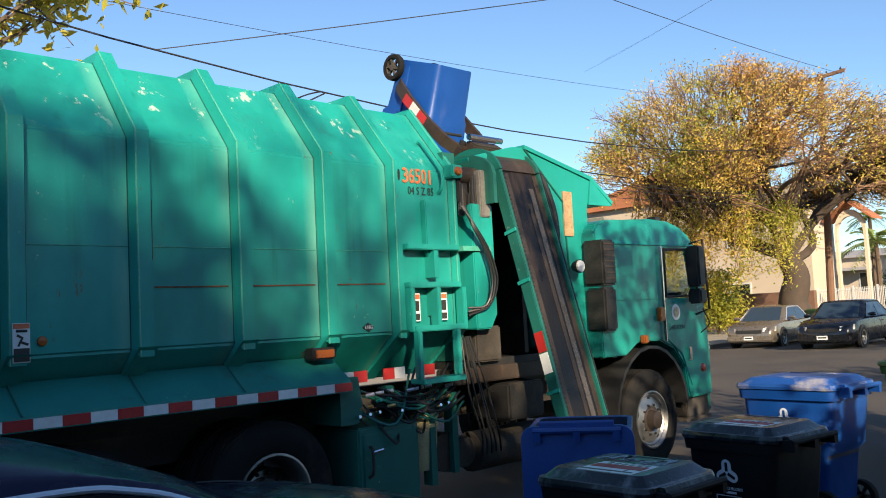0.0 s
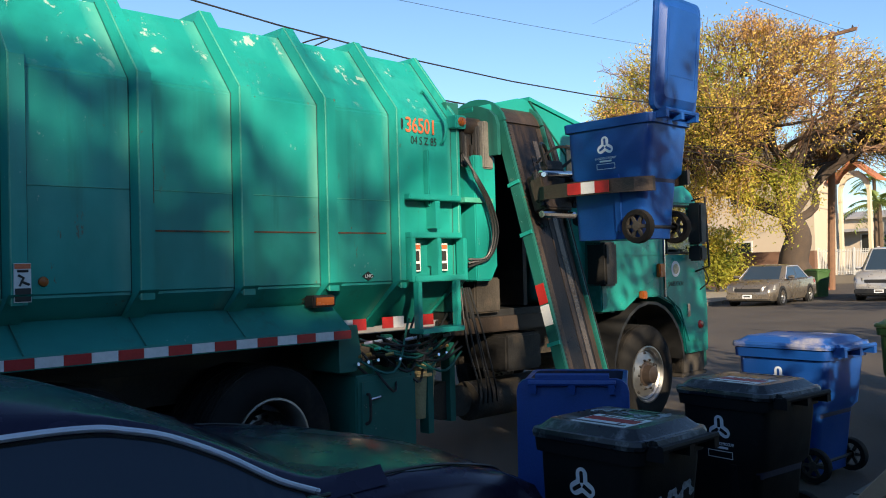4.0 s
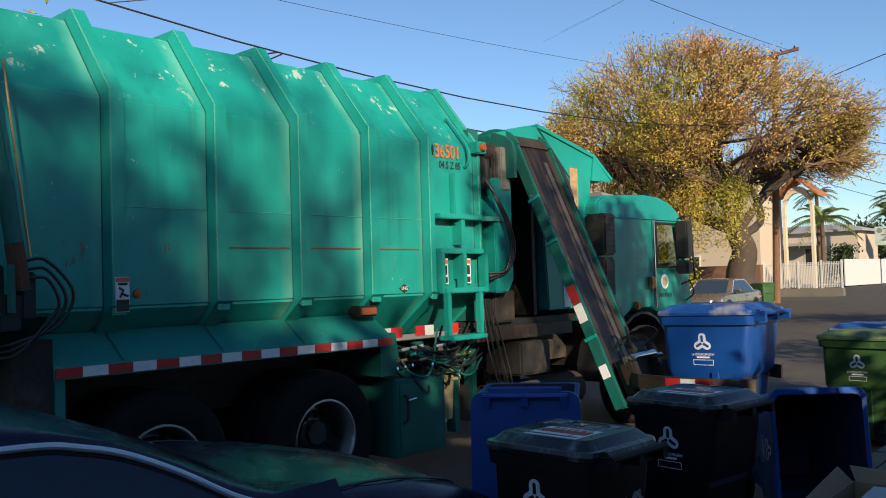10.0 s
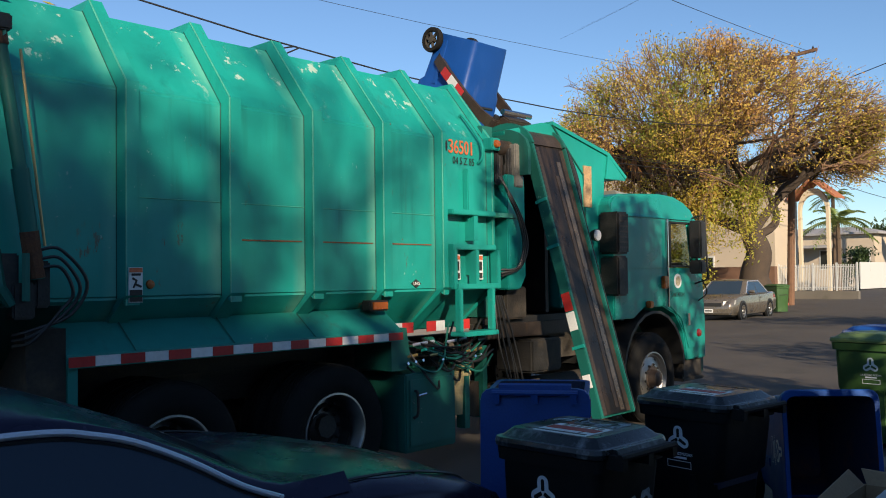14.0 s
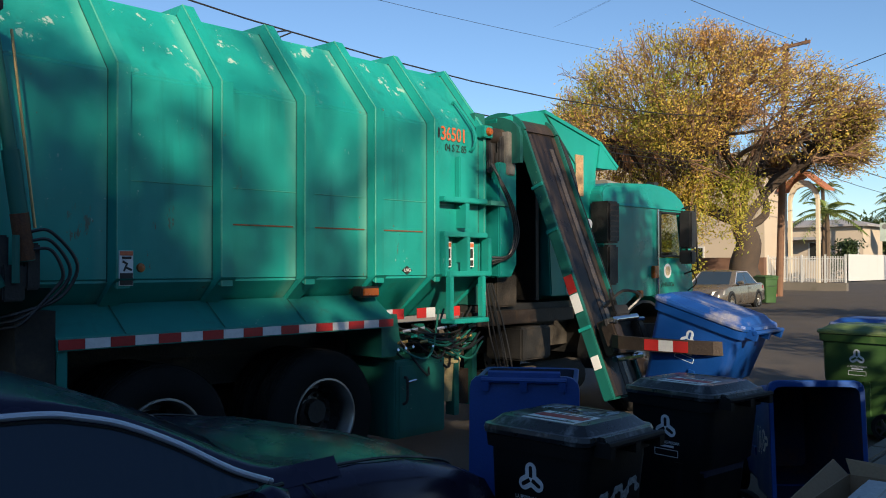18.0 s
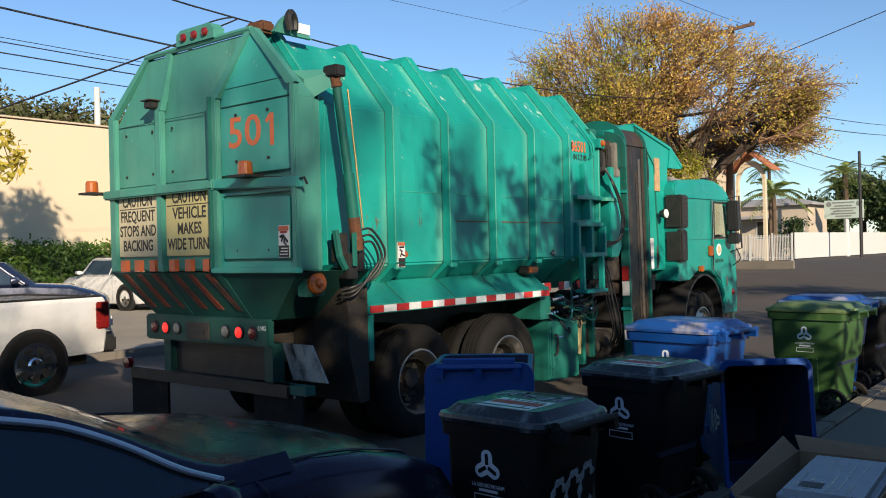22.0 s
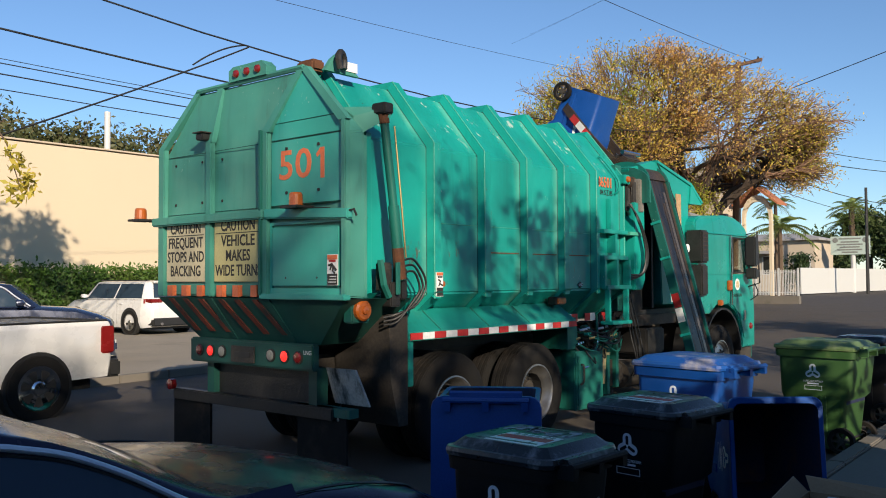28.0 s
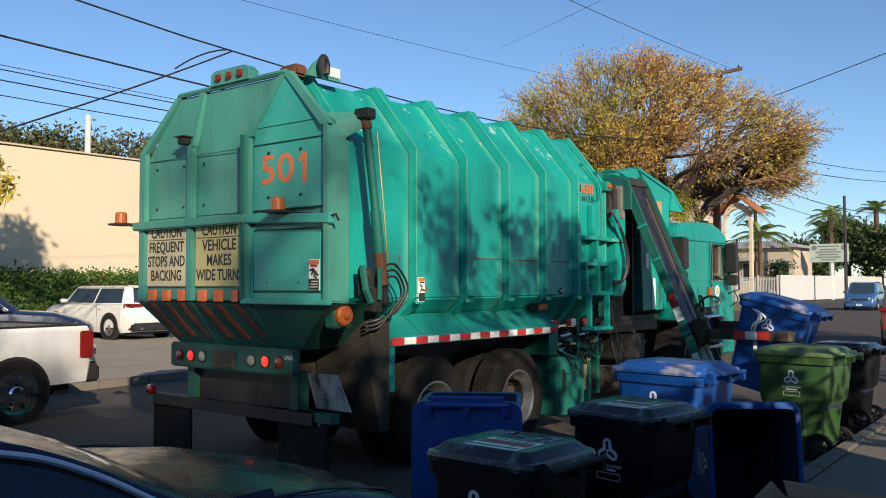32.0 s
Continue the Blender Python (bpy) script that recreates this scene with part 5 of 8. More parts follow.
words("fuel_mark", "LNG", 0.05, WHITE, bp, facing(1.517, 5.22, 1.05, "-x"), 0.001)
for y, m in ((7.47, AMBER), (5.19, AMBER)):
    bk = part("beacon", quick(lambda b: (box(b, 1.29, 1.47, y - 0.10, y + 0.10, 2.215, 2.235), tube(b, [(1.46, y, 2.22), (1.46, y - 0.3 if y < 7 else 7.2, 2.20)], 0.012, 5))), BLACK_STEEL, TR, "beacon bracket")
    part("beacon_lamp", quick(lathe, [(0.058, 0), (0.055, 0.09), (0.045, 0.105), (0.001, 0.108)], Matrix.Translation((1.37, y, 2.236)), 16), m, bk, "amber beacon lamp")
cm = part("rear_camera", quick(box, 1.35, 1.44, 6.44, 6.54, 2.90, 2.96), BLACK_STEEL, TR, bevel=0.008)
part("sun_hood", quick(box, 1.33, 1.46, 6.42, 6.56, 2.962, 2.972), STEEL_BROWN, cm)
# underrun bar, mud flaps, chassis
part("underrun_bar", quick(box, 1.56, 1.66, 4.98, 7.20, 0.52, 0.62), BLACK_STEEL, TR, bevel=0.01)
for y in (5.25, 6.65):
    part("hanger", quick(box, 1.60, 1.72, y - 0.05, y + 0.05, 0.60, 0.92), PAINT_GRIMY_SHADED, TR)
part("rear_plate", quick(box, 1.66, 1.70, 5.35, 6.65, 0.60, 0.92), BLACK_STEEL, TR)
for y in (5.15, 6.95):
    fl = part("mud_flap", quick(box, 1.60, 1.625, y - 0.29, y + 0.29, 0.04, 0.56), RUBBER, TR, "dusty black mud flap")
    for k in (-0.2, 0, 0.2):
        part("bolt", quick(lathe, [(0.016, 0), (0.001, 0.012)], facing(1.599, y + k, 0.53, "-x"), 8), GREY_LENS, fl)
part("flap_bracket", quick(box, 1.58, 1.68, 4.80, 5.46, 0.55, 0.62), PAINT_DIRTY, TR)
part("splash_plate", quick(lambda b: loft(b, [[(1.70, 4.86, 0.92), (1.70, 5.20, 0.92), (1.72, 5.20, 0.92), (1.72, 4.86, 0.92)], [(1.80, 4.80, 0.62), (1.80, 5.20, 0.62), (1.82, 5.20, 0.62), (1.82, 4.80, 0.62)]])), mat("peeling_white_paint", (0.42, 0.41, 0.38), 0.7, var=0.3, scale=12, fine=60, stain=(0.03, 0.03, 0.028), amount=0.55, stain_scale=9, streak=5), TR, "splash plate with peeling white paint")
for y in (5.55, 6.40):
    part("chassis_rail", quick(box, 1.70, 8.7, y - 0.05, y + 0.05, 0.72, 1.00), CHASSIS, TR)
part("bumper_lamp", quick(lathe, [(0.05, 0), (0.05, 0.05), (0.001, 0.06)], facing(1.555, 7.18, 0.66, "-x"), 12), RED_LENS, TR)

settle(body_side, -0.07, 0.0, 0.0)

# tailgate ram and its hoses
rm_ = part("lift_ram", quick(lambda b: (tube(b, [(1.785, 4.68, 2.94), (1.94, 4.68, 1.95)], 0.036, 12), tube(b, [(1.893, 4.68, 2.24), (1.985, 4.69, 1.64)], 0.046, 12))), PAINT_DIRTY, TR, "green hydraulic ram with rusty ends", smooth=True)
part("ram_collar", quick(tube, [(1.775, 4.68, 3.00), (1.79, 4.68, 2.90)], 0.045, 12), RUST, rm_)
part("ram_foot", quick(tube, [(1.944, 4.683, 1.90), (1.984, 4.69, 1.645)], 0.049, 12), RUST, rm_)
part("brass_line", quick(tube, [(1.888, 4.66, 2.89), (1.95, 4.655, 2.36), (2.02, 4.66, 1.82)], 0.008, 6), mat("brass_pipe", (0.40, 0.29, 0.13), 0.4, 0.6), rm_)
part("ram_bracket", quick(lambda b: loft(b, [[(1.62, 4.86, 2.96), (1.62, 4.86, 2.78), (1.62, 5.0, 2.78), (1.62, 5.0, 3.05)], [(1.80, 4.62, 3.03), (1.80, 4.62, 2.95), (1.80, 4.76, 2.95), (1.80, 4.76, 3.05)]])), PAINT_DULL, TR, "green ram bracket arm")
part("bracket_cap", quick(box, 1.72, 1.83, 4.61, 4.76, 2.97, 3.06), BLACK_STEEL, TR, bevel=0.01)
for k in range(3):
    part("hydraulic_hose", quick(tube, bend([(1.99, 4.67, 1.80 - 0.05 * k), (2.10, 4.64, 1.80 - 0.05 * k), (2.25 - 0.04 * k, 4.645, 1.62 - 0.03 * k), (2.17 - 0.03 * k, 4.67, 1.44 + 0.01 * k), (1.98, 4.72, 1.36 - 0.03 * k), (1.90, 4.80, 1.33 - 0.03 * k)], 6), 0.010, 6), HOSE, TR, smooth=True)
part("valve_block", quick(lambda b: (box(b, 1.86, 1.98, 4.68, 4.80, 1.42, 1.62), box(b, 1.80, 1.90, 4.70, 4.80, 1.55, 1.78), box(b, 1.98, 2.06, 4.68, 4.78, 1.48, 1.74))), BLACK_STEEL, TR, bevel=0.01)
part("hinge_lever", quick(lambda b: (tube(b, [(1.78, 4.72, 1.80), (1.80, 4.70, 1.60), (1.86, 4.70, 1.50)], 0.03, 6), tube(b, [(1.92, 4.66, 1.78), (1.92, 4.66, 1.52)], 0.022, 6))), PAINT_DIRTY, TR)
part("side_lamp_box", quick(box, 1.50, 1.70, 4.76, 4.86, 1.30, 1.50), PAINT_DIRTY, TR, bevel=0.01)
part("turn_lamp", quick(lathe, [(0.085, 0), (0.085, 0.03), (0.07, 0.045), (0.035, 0.045), (0.03, 0.06), (0.001, 0.065)], facing(1.60, 4.759, 1.40, "-y"), 20), AMBER, TR, "round amber turn lamp")
part("clearance_lamp", quick(box, 1.50, 1.60, 4.76, 4.83, 2.70, 2.80), PAINT_DIRTY, TR, bevel=0.01)
part("clearance_lens", quick(lathe, [(0.04, 0), (0.035, 0.02), (0.001, 0.025)], facing(1.499, 4.795, 2.75, "-x"), 14), RED_LENS, TR)
part("side_post", quick(box, 1.64, 1.68, 4.77, 4.84, 1.50, 2.80), PAINT_DULL, TR)
# lifting eye on the roof
le = part("lifting_eye", quick(lambda b: prism(b, [(1.62, 3.39), (2.02, 3.39), (1.84, 3.52), (1.76, 3.55), (1.70, 3.50)], "y", 5.20, 5.24)), PAINT_DULL, TR, "lifting lug with shackle")
part("shackle", quick(tube, bend([(1.72, 5.12, 3.40), (1.70, 5.12, 3.50), (1.75, 5.14, 3.55), (1.80, 5.16, 3.50), (1.80, 5.16, 3.42)], 4), 0.03, 8), BLACK_STEEL, le, smooth=True)
part("roof_block", quick(box, 1.58, 1.72, 5.30, 5.52, 3.40, 3.50), RUST, TR, bevel=0.02)
part("roof_notice", quick(box, 1.86, 1.99, 5.192, 5.198, 3.42, 3.50), WHITE, TR)

# ---- wheels ----
WHEELS = []


def wheel(x, y, deep, r=0.50):
    """A truck wheel: tyre with shoulder and tread ring, deep-dish or flat rim, nuts. Its axle points to the kerb."""
    w = part("wheel", quick(lathe, [(0.20, -0.06), (0.20, 0.06)], Matrix.Rotation(math.pi / 2, 4, "X"), 12), BLACK_STEEL, TR)
    w.matrix_basis = Matrix.Translation((x, y, r - 0.03))
    q = Matrix.Rotation(math.pi / 2, 4, "X")
    prof = [(0.28, -0.13), (0.39, -0.145), (0.468, -0.13), (r - 0.01, -0.11), (r, -0.09), (r, 0.09), (r - 0.01, 0.11), (0.468, 0.13), (0.39, 0.145), (0.305, 0.135), (0.29, 0.12), (0.28, 0.0)]
    part("tyre", quick(lathe, prof, q, 48), RUBBER, w, smooth=True)
    tread = bmesh.new()
    for hgt in (-0.075, -0.025, 0.025, 0.075):
        lathe(tread, [(r - 0.01, hgt - 0.02), (r + 0.006, hgt - 0.017), (r + 0.006, hgt + 0.017), (r - 0.01, hgt + 0.02)], q, 48)
    part("tread", tread, RUBBER, w)
    dish = -0.05 if deep else 0.09
    part("rim", quick(lathe, [(0.292, 0.11), (0.292, 0.135), (0.278, 0.137), (0.262, 0.11), (0.250, dish + 0.02), (0.232, dish), (0.14, dish + (0.0 if deep else 0.03)), (0.12, dish + 0.012)], q, 36), ALU, w, "dull aluminium rim", smooth=True)
    tip = 0.05 if deep else 0.115
    part("hub", quick(lathe, [(0.125, dish + 0.004), (0.12, dish + 0.022), (0.10, dish + 0.03), (0.085, dish + tip - 0.012), (0.06, dish + tip), (0.001, dish + tip)], q, 24), STEEL_BROWN, w, "brown greasy hub", smooth=40)
    for k in range(10):
        a = k * math.pi / 5
        part("wheel_nut", quick(lathe, [(0.014, 0), (0.014, 0.022), (0.009, 0.032), (0.001, 0.033)], q @ Matrix.Translation((0.15 * math.cos(a), 0.15 * math.sin(a), dish + 0.015)), 6), BLACK_STEEL, w)
        if k % 2 == 0:
            b = a + 0.31
            part("vent_hole", quick(lathe, [(0.028, 0), (0.026, 0.006), (0.001, 0.0065)], q @ Matrix.Translation((0.205 * math.cos(b), 0.205 * math.sin(b), dish + 0.002)), 10), INK, w)
    WHEELS.append((w, x, y, r - 0.03))
    return w


for x in (2.93, 4.27):
    wheel(x, 5.03, True)
    wheel(x, 5.34, True)
    wheel(x, 6.62, True)
    wheel(x, 6.94, True)
wheel(8.70, 4.90, False)
wheel(8.70, 6.95, False)
for x in (2.93, 4.27, 8.70):
    part("axle", quick(tube, [(x, 5.0, 0.50), (x, 6.9, 0.50)], 0.09, 8), CHASSIS, TR)
part("wheel_arch", quick(box, 2.10, 4.95, 5.45, 6.45, 0.95, 1.14), BLACK_STEEL, TR)

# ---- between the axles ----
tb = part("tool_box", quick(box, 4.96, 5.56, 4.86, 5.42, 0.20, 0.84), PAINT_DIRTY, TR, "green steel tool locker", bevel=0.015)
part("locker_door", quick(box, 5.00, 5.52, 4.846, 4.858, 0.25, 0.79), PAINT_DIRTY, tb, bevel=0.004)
part("handle", quick(tube, [(5.06, 4.82, 0.66), (5.16, 4.82, 0.67)], 0.011, 6), CHROME, tb)
part("latch", quick(tube, bend([(5.05, 4.84, 0.70), (5.05, 4.81, 0.68), (5.05, 4.81, 0.52), (5.03, 4.84, 0.48)], 4), 0.012, 6), BLACK_STEEL, tb)
bk = part("bucket", quick(lathe, [(0.13, 0), (0.155, 0.33), (0.165, 0.335), (0.165, 0.36), (0.157, 0.365), (0.157, 0.40), (0.168, 0.405), (0.168, 0.44), (0.15, 0.44), (0.13, 0.05), (0.001, 0.05)], Matrix.Translation((5.74, 5.06, 0.42)), 20), BUCKET, TR, "dirty cream plastic bucket", smooth=True)
rgt = random.Random(4)
for k in range(44):
    x, y, z = rgt.uniform(4.85, 5.95), rgt.uniform(4.95, 5.4), rgt.uniform(0.86, 1.10)
    u, v, w = (rgt.uniform(0.018, 0.052) for _ in range(3))
    part("valve", quick(box, x - u, x + u, y - v, y + v, z - w, z + w), (BLACK_STEEL, STEEL_BROWN, PAINT_DIRTY)[k % 3], TR, bevel=0.012)
for k in range(20):
    x0, z0 = rgt.uniform(4.9, 5.5), rgt.uniform(0.95, 1.12)
    x1, z1 = rgt.uniform(5.4, 6.2), rgt.uniform(0.85, 1.25)
    part("hydraulic_hose", quick(tube, bend([(x0, 4.95, z0), ((x0 + x1) / 2, 4.86 - rgt.uniform(0, 0.08), min(z0, z1) - rgt.uniform(0.05, 0.18)), (x1, 4.95, z1)], 5), 0.010, 6), HOSE if k % 4 else PAINT_DIRTY, TR, smooth=True)
for k in range(30):
    x, y, z = 4.95 + 0.034 * k, 4.86 + 0.05 * (k % 3), 0.92 + 0.05 * ((k * 5) % 4)
    part("fitting", quick(tube, [(x, y, z), (x + 0.035 * (k % 2), y - 0.05, z + 0.012)], 0.013, 8), (CHROME, BRASS, PAINT, BRIGHT_TRIM)[k % 4], TR, smooth=True)
for k in range(5):
    part("hanging_hose", quick(tube, bend([(6.04 + 0.025 * k, 4.82, 1.45), (6.06 + 0.05 * k, 4.78, 1.0 + 0.05 * (k % 3)), (6.16 + 0.05 * k, 4.76, 0.66 - 0.04 * (k % 2)), (6.30 + 0.06 * k, 4.9, 0.46)], 5), 0.0085, 6), HOSE, TR, smooth=True)
part("air_tank", quick(tube, [(6.40, 5.15, 0.45), (7.9, 5.15, 0.45)], 0.17, 14), CHASSIS, TR, "dusty cylindrical tank", smooth=True)
part("battery_box", quick(box, 6.62, 7.10, 4.85, 5.30, 0.70, 1.02), BLACK_STEEL, TR, bevel=0.02)
part("cross_beam", quick(box, 6.0, 7.6, 4.92, 5.10, 1.05, 1.18), STEEL_BROWN, TR, bevel=0.01)
part("brake_pot", quick(tube, [(5.98, 5.0, 0.52), (5.98, 5.4, 0.52)], 0.16, 14), STEEL_BROWN, TR, smooth=True)
part("brake_pot", quick(tube, [(6.25, 5.05, 0.48), (6.25, 5.4, 0.48)], 0.13, 14), CHASSIS, TR, smooth=True)
part("drop_bracket", quick(lambda b: (box(b, 5.72, 5.78, 4.90, 5.0, 0.30, 1.0), box(b, 6.02, 6.08, 4.95, 5.05, 0.35, 1.0))), PAINT_DIRTY, TR)

# ---- hopper bay and lift ----
part("bay_back", quick(box, 6.06, 7.75, 6.2, 6.28, 1.15, 2.9), BLACK_STEEL, TR)
part("bay_floor", quick(box, 6.06, 7.75, 4.98, 6.3, 1.18, 1.24), BLACK_STEEL, TR)
part("bay_post", quick(lambda b: prism(b, [(6.30, 2.55), (6.46, 2.55), (6.46, 1.62), (6.38, 1.50), (6.20, 1.50), (6.20, 2.55)], "y", 4.78, 5.1)), PAINT, TR, "green post of the loading bay", bevel=0.01)
part("bay_cheek", quick(box, 6.06, 6.20, 4.95, 5.4, 1.25, 3.0), PAINT_DIRTY, TR)
part("bay_shelf", quick(box, 6.06, 6.40, 4.76, 5.0, 2.15, 2.19), PAINT_WORN, TR)
part("oil_box", quick(box, 6.30, 6.62, 4.9, 5.3, 1.22, 1.52), CHASSIS, TR, bevel=0.015)
# head drum plates at the top of the lift
bm = bmesh.new()
pts = [(4.66, 2.55), (4.66, 2.80)] + [(5.0 + 0.34 * math.cos(a), 2.80 + 0.20 * math.sin(a)) for a in [math.pi - math.pi * i / 8 for i in range(1, 8)]] + [(5.34, 2.80), (5.34, 2.55)]
prism(bm, pts, "x", 6.36, 6.40)
part("head_plate", bm, PAINT_DIRTY, TR, "curved worn plate at the head of the lift")
part("head_drum", quick(tube, [(6.15, 4.90, 2.80), (6.42, 4.90, 2.80)], 0.08, 16), STEEL_BROWN, TR, smooth=True)
part("head_motor", quick(lambda b: (box(b, 6.12, 6.26, 4.86, 5.0, 2.62, 2.80), tube(b, [(6.30, 4.84, 2.80), (6.30, 4.84, 2.30)], 0.045, 8), tube(b, [(6.14, 4.84, 2.72), (6.14, 4.84, 2.45)], 0.03, 8))), BLACK_STEEL, TR, bevel=0.01)
for k in range(3):
    part("hanging_hose", quick(tube, bend([(6.08 + 0.02 * k, 4.78, 2.52), (6.14, 4.70, 2.36 - 0.02 * k), (6.31 - 0.025 * k, 4.70, 2.14), (6.385 - 0.03 * k, 4.70, 1.90), (6.30 - 0.02 * k, 4.72, 1.70), (6.12, 4.80, 1.62 + 0.03 * k)], 5), 0.011, 6), HOSE, TR, smooth=True)
for k in range(4):
    part("manifold", quick(box, 6.10 + 0.05 * k, 6.14 + 0.05 * k, 4.82, 4.90, 2.56 - 0.09 * (k % 3), 2.74 - 0.05 * k), STEEL_BROWN if k % 2 else BLACK_STEEL, TR, bevel=0.008)
part("bay_pillar_cap", quick(box, 6.30, 6.42, 4.76, 4.90, 2.44, 2.84), DRAB, TR, "bare grey steel pillar end", bevel=0.01)
# added dark plates: the rail's shadow and the dirt inside the bay
part("bay_lining", quick(box, 7.02, 7.07, 4.98, 6.2, 1.26, 2.66), BLACK_STEEL, TR)
part("bay_lining", quick(box, 6.21, 6.26, 5.02, 6.2, 1.26, 2.9), BLACK_STEEL, TR)
# hopper box over the bay with a sloped visor
bm = bmesh.new()
prism(bm, [(6.34, 2.98), (6.95, 3.13), (7.10, 3.13), (8.08, 2.915), (8.20, 2.83), (8.20, 2.65), (8.03, 2.645), (7.96, 1.30), (7.20, 1.30), (7.10, 2.7), (6.50, 2.7)], "y", 4.92, 7.1)
part("hopper", bm, PAINT, TR, "green hopper box with sloping visor", bevel=0.012)
part("visor", quick(lambda b: loft(b, [[(7.08, 4.90, 3.155), (7.08, 7.12, 3.155), (7.08, 7.12, 3.12), (7.08, 4.90, 3.12)], [(8.10, 4.90, 2.935), (8.10, 7.12, 2.935), (8.08, 7.12, 2.90), (8.08, 4.90, 2.90)], [(8.43, 4.89, 2.70), (8.43, 7.13, 2.70), (8.41, 7.13, 2.67), (8.41, 4.89, 2.67)]])), PAINT, TR)
part("warning_board", quick(box, 7.62, 7.76, 4.905, 4.918, 2.33, 2.76), mat("faded_tan_board", (0.42, 0.27, 0.14), 0.6, var=0.35, scale=12, stain=(0.16, 0.10, 0.06), amount=0.35, stain_scale=20), TR, "faded tan warning board")
part("visor_cheek", quick(lambda b: prism(b, [(8.08, 2.91), (8.42, 2.69), (8.41, 2.655), (8.03, 2.65)], "y", 4.90, 4.915)), PAINT, TR)
part("fold_line", quick(tube, [(7.09, 4.914, 3.12), (7.62, 4.914, 2.66), (7.70, 4.914, 1.40)], 0.010, 5), PAINT_DIRTY, TR)
part("hopper_stain", quick(box, 7.66, 7.70, 4.915, 4.9195, 1.32, 1.62), RUST_LINE, TR)
wl = part("work_lamp", quick(lathe, [(0.04, -0.06), (0.065, 0), (0.065, 0.02)], facing(7.66, 4.80, 2.03, "-y"), 16), BLACK_STEEL, TR)
part("lens", quick(lathe, [(0.06, 0.0), (0.055, 0.026), (0.001, 0.034)], facing(7.66, 4.795, 2.03, "-y"), 16), WHITE, wl)
for x, z in ((7.50, 1.62), (7.32, 1.95), (7.50, 1.42)):
    part("notice", quick(box, x - 0.05, x + 0.05, 4.908, 4.918, z - 0.1, z + 0.1), WHITE, TR, "small white safety notice")
part("exhaust_guard", quick(lambda b: (box(b, 7.86, 8.08, 4.66, 4.90, 1.84, 2.28), box(b, 7.87, 8.07, 4.67, 4.90, 1.40, 1.82))), BLACK_STEEL, TR, "black perforated exhaust guard", bevel=0.02)
for k in range(7):
    part("guard_slot", quick(box, 7.88, 8.05, 4.653, 4.659, 1.90 + 0.055 * k, 1.915 + 0.055 * k), STEEL_BROWN, TR)

# ---- cab ----
CY0, CY1 = 4.74, 7.05
prof = [(7.89, 1.15), (7.89, 2.30), (7.91, 2.38), (7.98, 2.45), (8.12, 2.49), (8.95, 2.535), (9.30, 2.52), (9.55, 2.46), (9.68, 2.38), (9.74, 2.26), (9.85, 1.62), (9.90, 1.10), (9.89, 0.62), (9.42, 0.62), (9.36, 0.95), (9.18, 1.16), (8.90, 1.26), (8.50, 1.26), (8.28, 1.15)]
bm = bmesh.new()
prism(bm, [(7.89, 1.15), (7.89, 1.69), (9.838, 1.69), (9.85, 1.62), (9.90, 1.10)] + prof[12:], "y", CY0, CY1)
cab = part("cab", bm, PAINT_CAB, TR, "rounded green cab", bevel=0.012)
part("cab_back", quick(box, 7.89, 9.03, CY0, CY1, 1.69, 2.23), PAINT_CAB, cab)
bm = bmesh.new()
top_ = [(7.89, 2.23)] + prof[1:10] + [(9.745, 2.23)]
loft(bm, [[(x, CY0 + (0.05 if z > 2.35 else 0.0), z) for x, z in top_], [(x, CY1 - (0.05 if z > 2.35 else 0.0), z) for x, z in top_]])
part("cab_roof", bm, PAINT_CAB, cab, "rounded green cab roof", bevel=0.022)
for ya, yb in ((CY0, CY0 + 0.09), (CY1 - 0.09, CY1)):
    part("pillar", quick(lambda b: prism(b, [(9.62, 2.23), (9.745, 2.23), (9.838, 1.69), (9.72, 1.69)], "y", ya, yb)), PAINT_CAB, cab)
    part("door_window", quick(lambda b: prism(b, [(9.03, 2.22), (9.62, 2.22), (9.72, 1.70), (9.03, 1.70)], "y", ya + 0.02, ya + 0.026)), CAB_GLASS, cab, "clear door window").visible_shadow = False
part("door", quick(lambda b: prism(b, [(9.0, 1.69), (9.77, 1.69), (9.79, 1.60), (9.84, 0.75), (9.46, 0.75), (9.30, 1.10), (9.0, 1.28)], "y", CY0 - 0.012, CY0 - 0.001)), PAINT_CAB, cab, "green cab door", bevel=0.004)
part("dashboard", quick(lambda b: prism(b, [(9.46, 1.70), (9.50, 1.75), (9.70, 1.76), (9.78, 1.70)], "y", CY0 + 0.12, CY1 - 0.12)), BLACK_TRIM, cab, bevel=0.01)
part("steering_wheel", quick(tube, [(9.42 + 0.08 * math.cos(a), 5.28 + 0.22 * math.sin(a), 1.80 + 0.16 * math.cos(a)) for a in [math.pi * k / 10 for k in range(21)]], 0.014, 6), BLACK_TRIM, cab)
part("seat_back", quick(box, 9.04, 9.14, 5.02, 5.52, 1.70, 2.10), BLACK_TRIM, cab, bevel=0.03)
part("window_seal", quick(lambda b: (tube(b, [(9.05, CY0 - 0.017, 2.21), (9.61, CY0 - 0.017, 2.21), (9.71, CY0 - 0.017, 1.71), (9.05, CY0 - 0.017, 1.71), (9.05, CY0 - 0.017, 2.21)], 0.014, 5))), BLACK_TRIM, cab)
part("door_edge_bar", quick(tube, [(8.97, CY0 - 0.03, 2.24), (8.97, CY0 - 0.03, 1.25)], 0.014, 6), CHROME, cab)
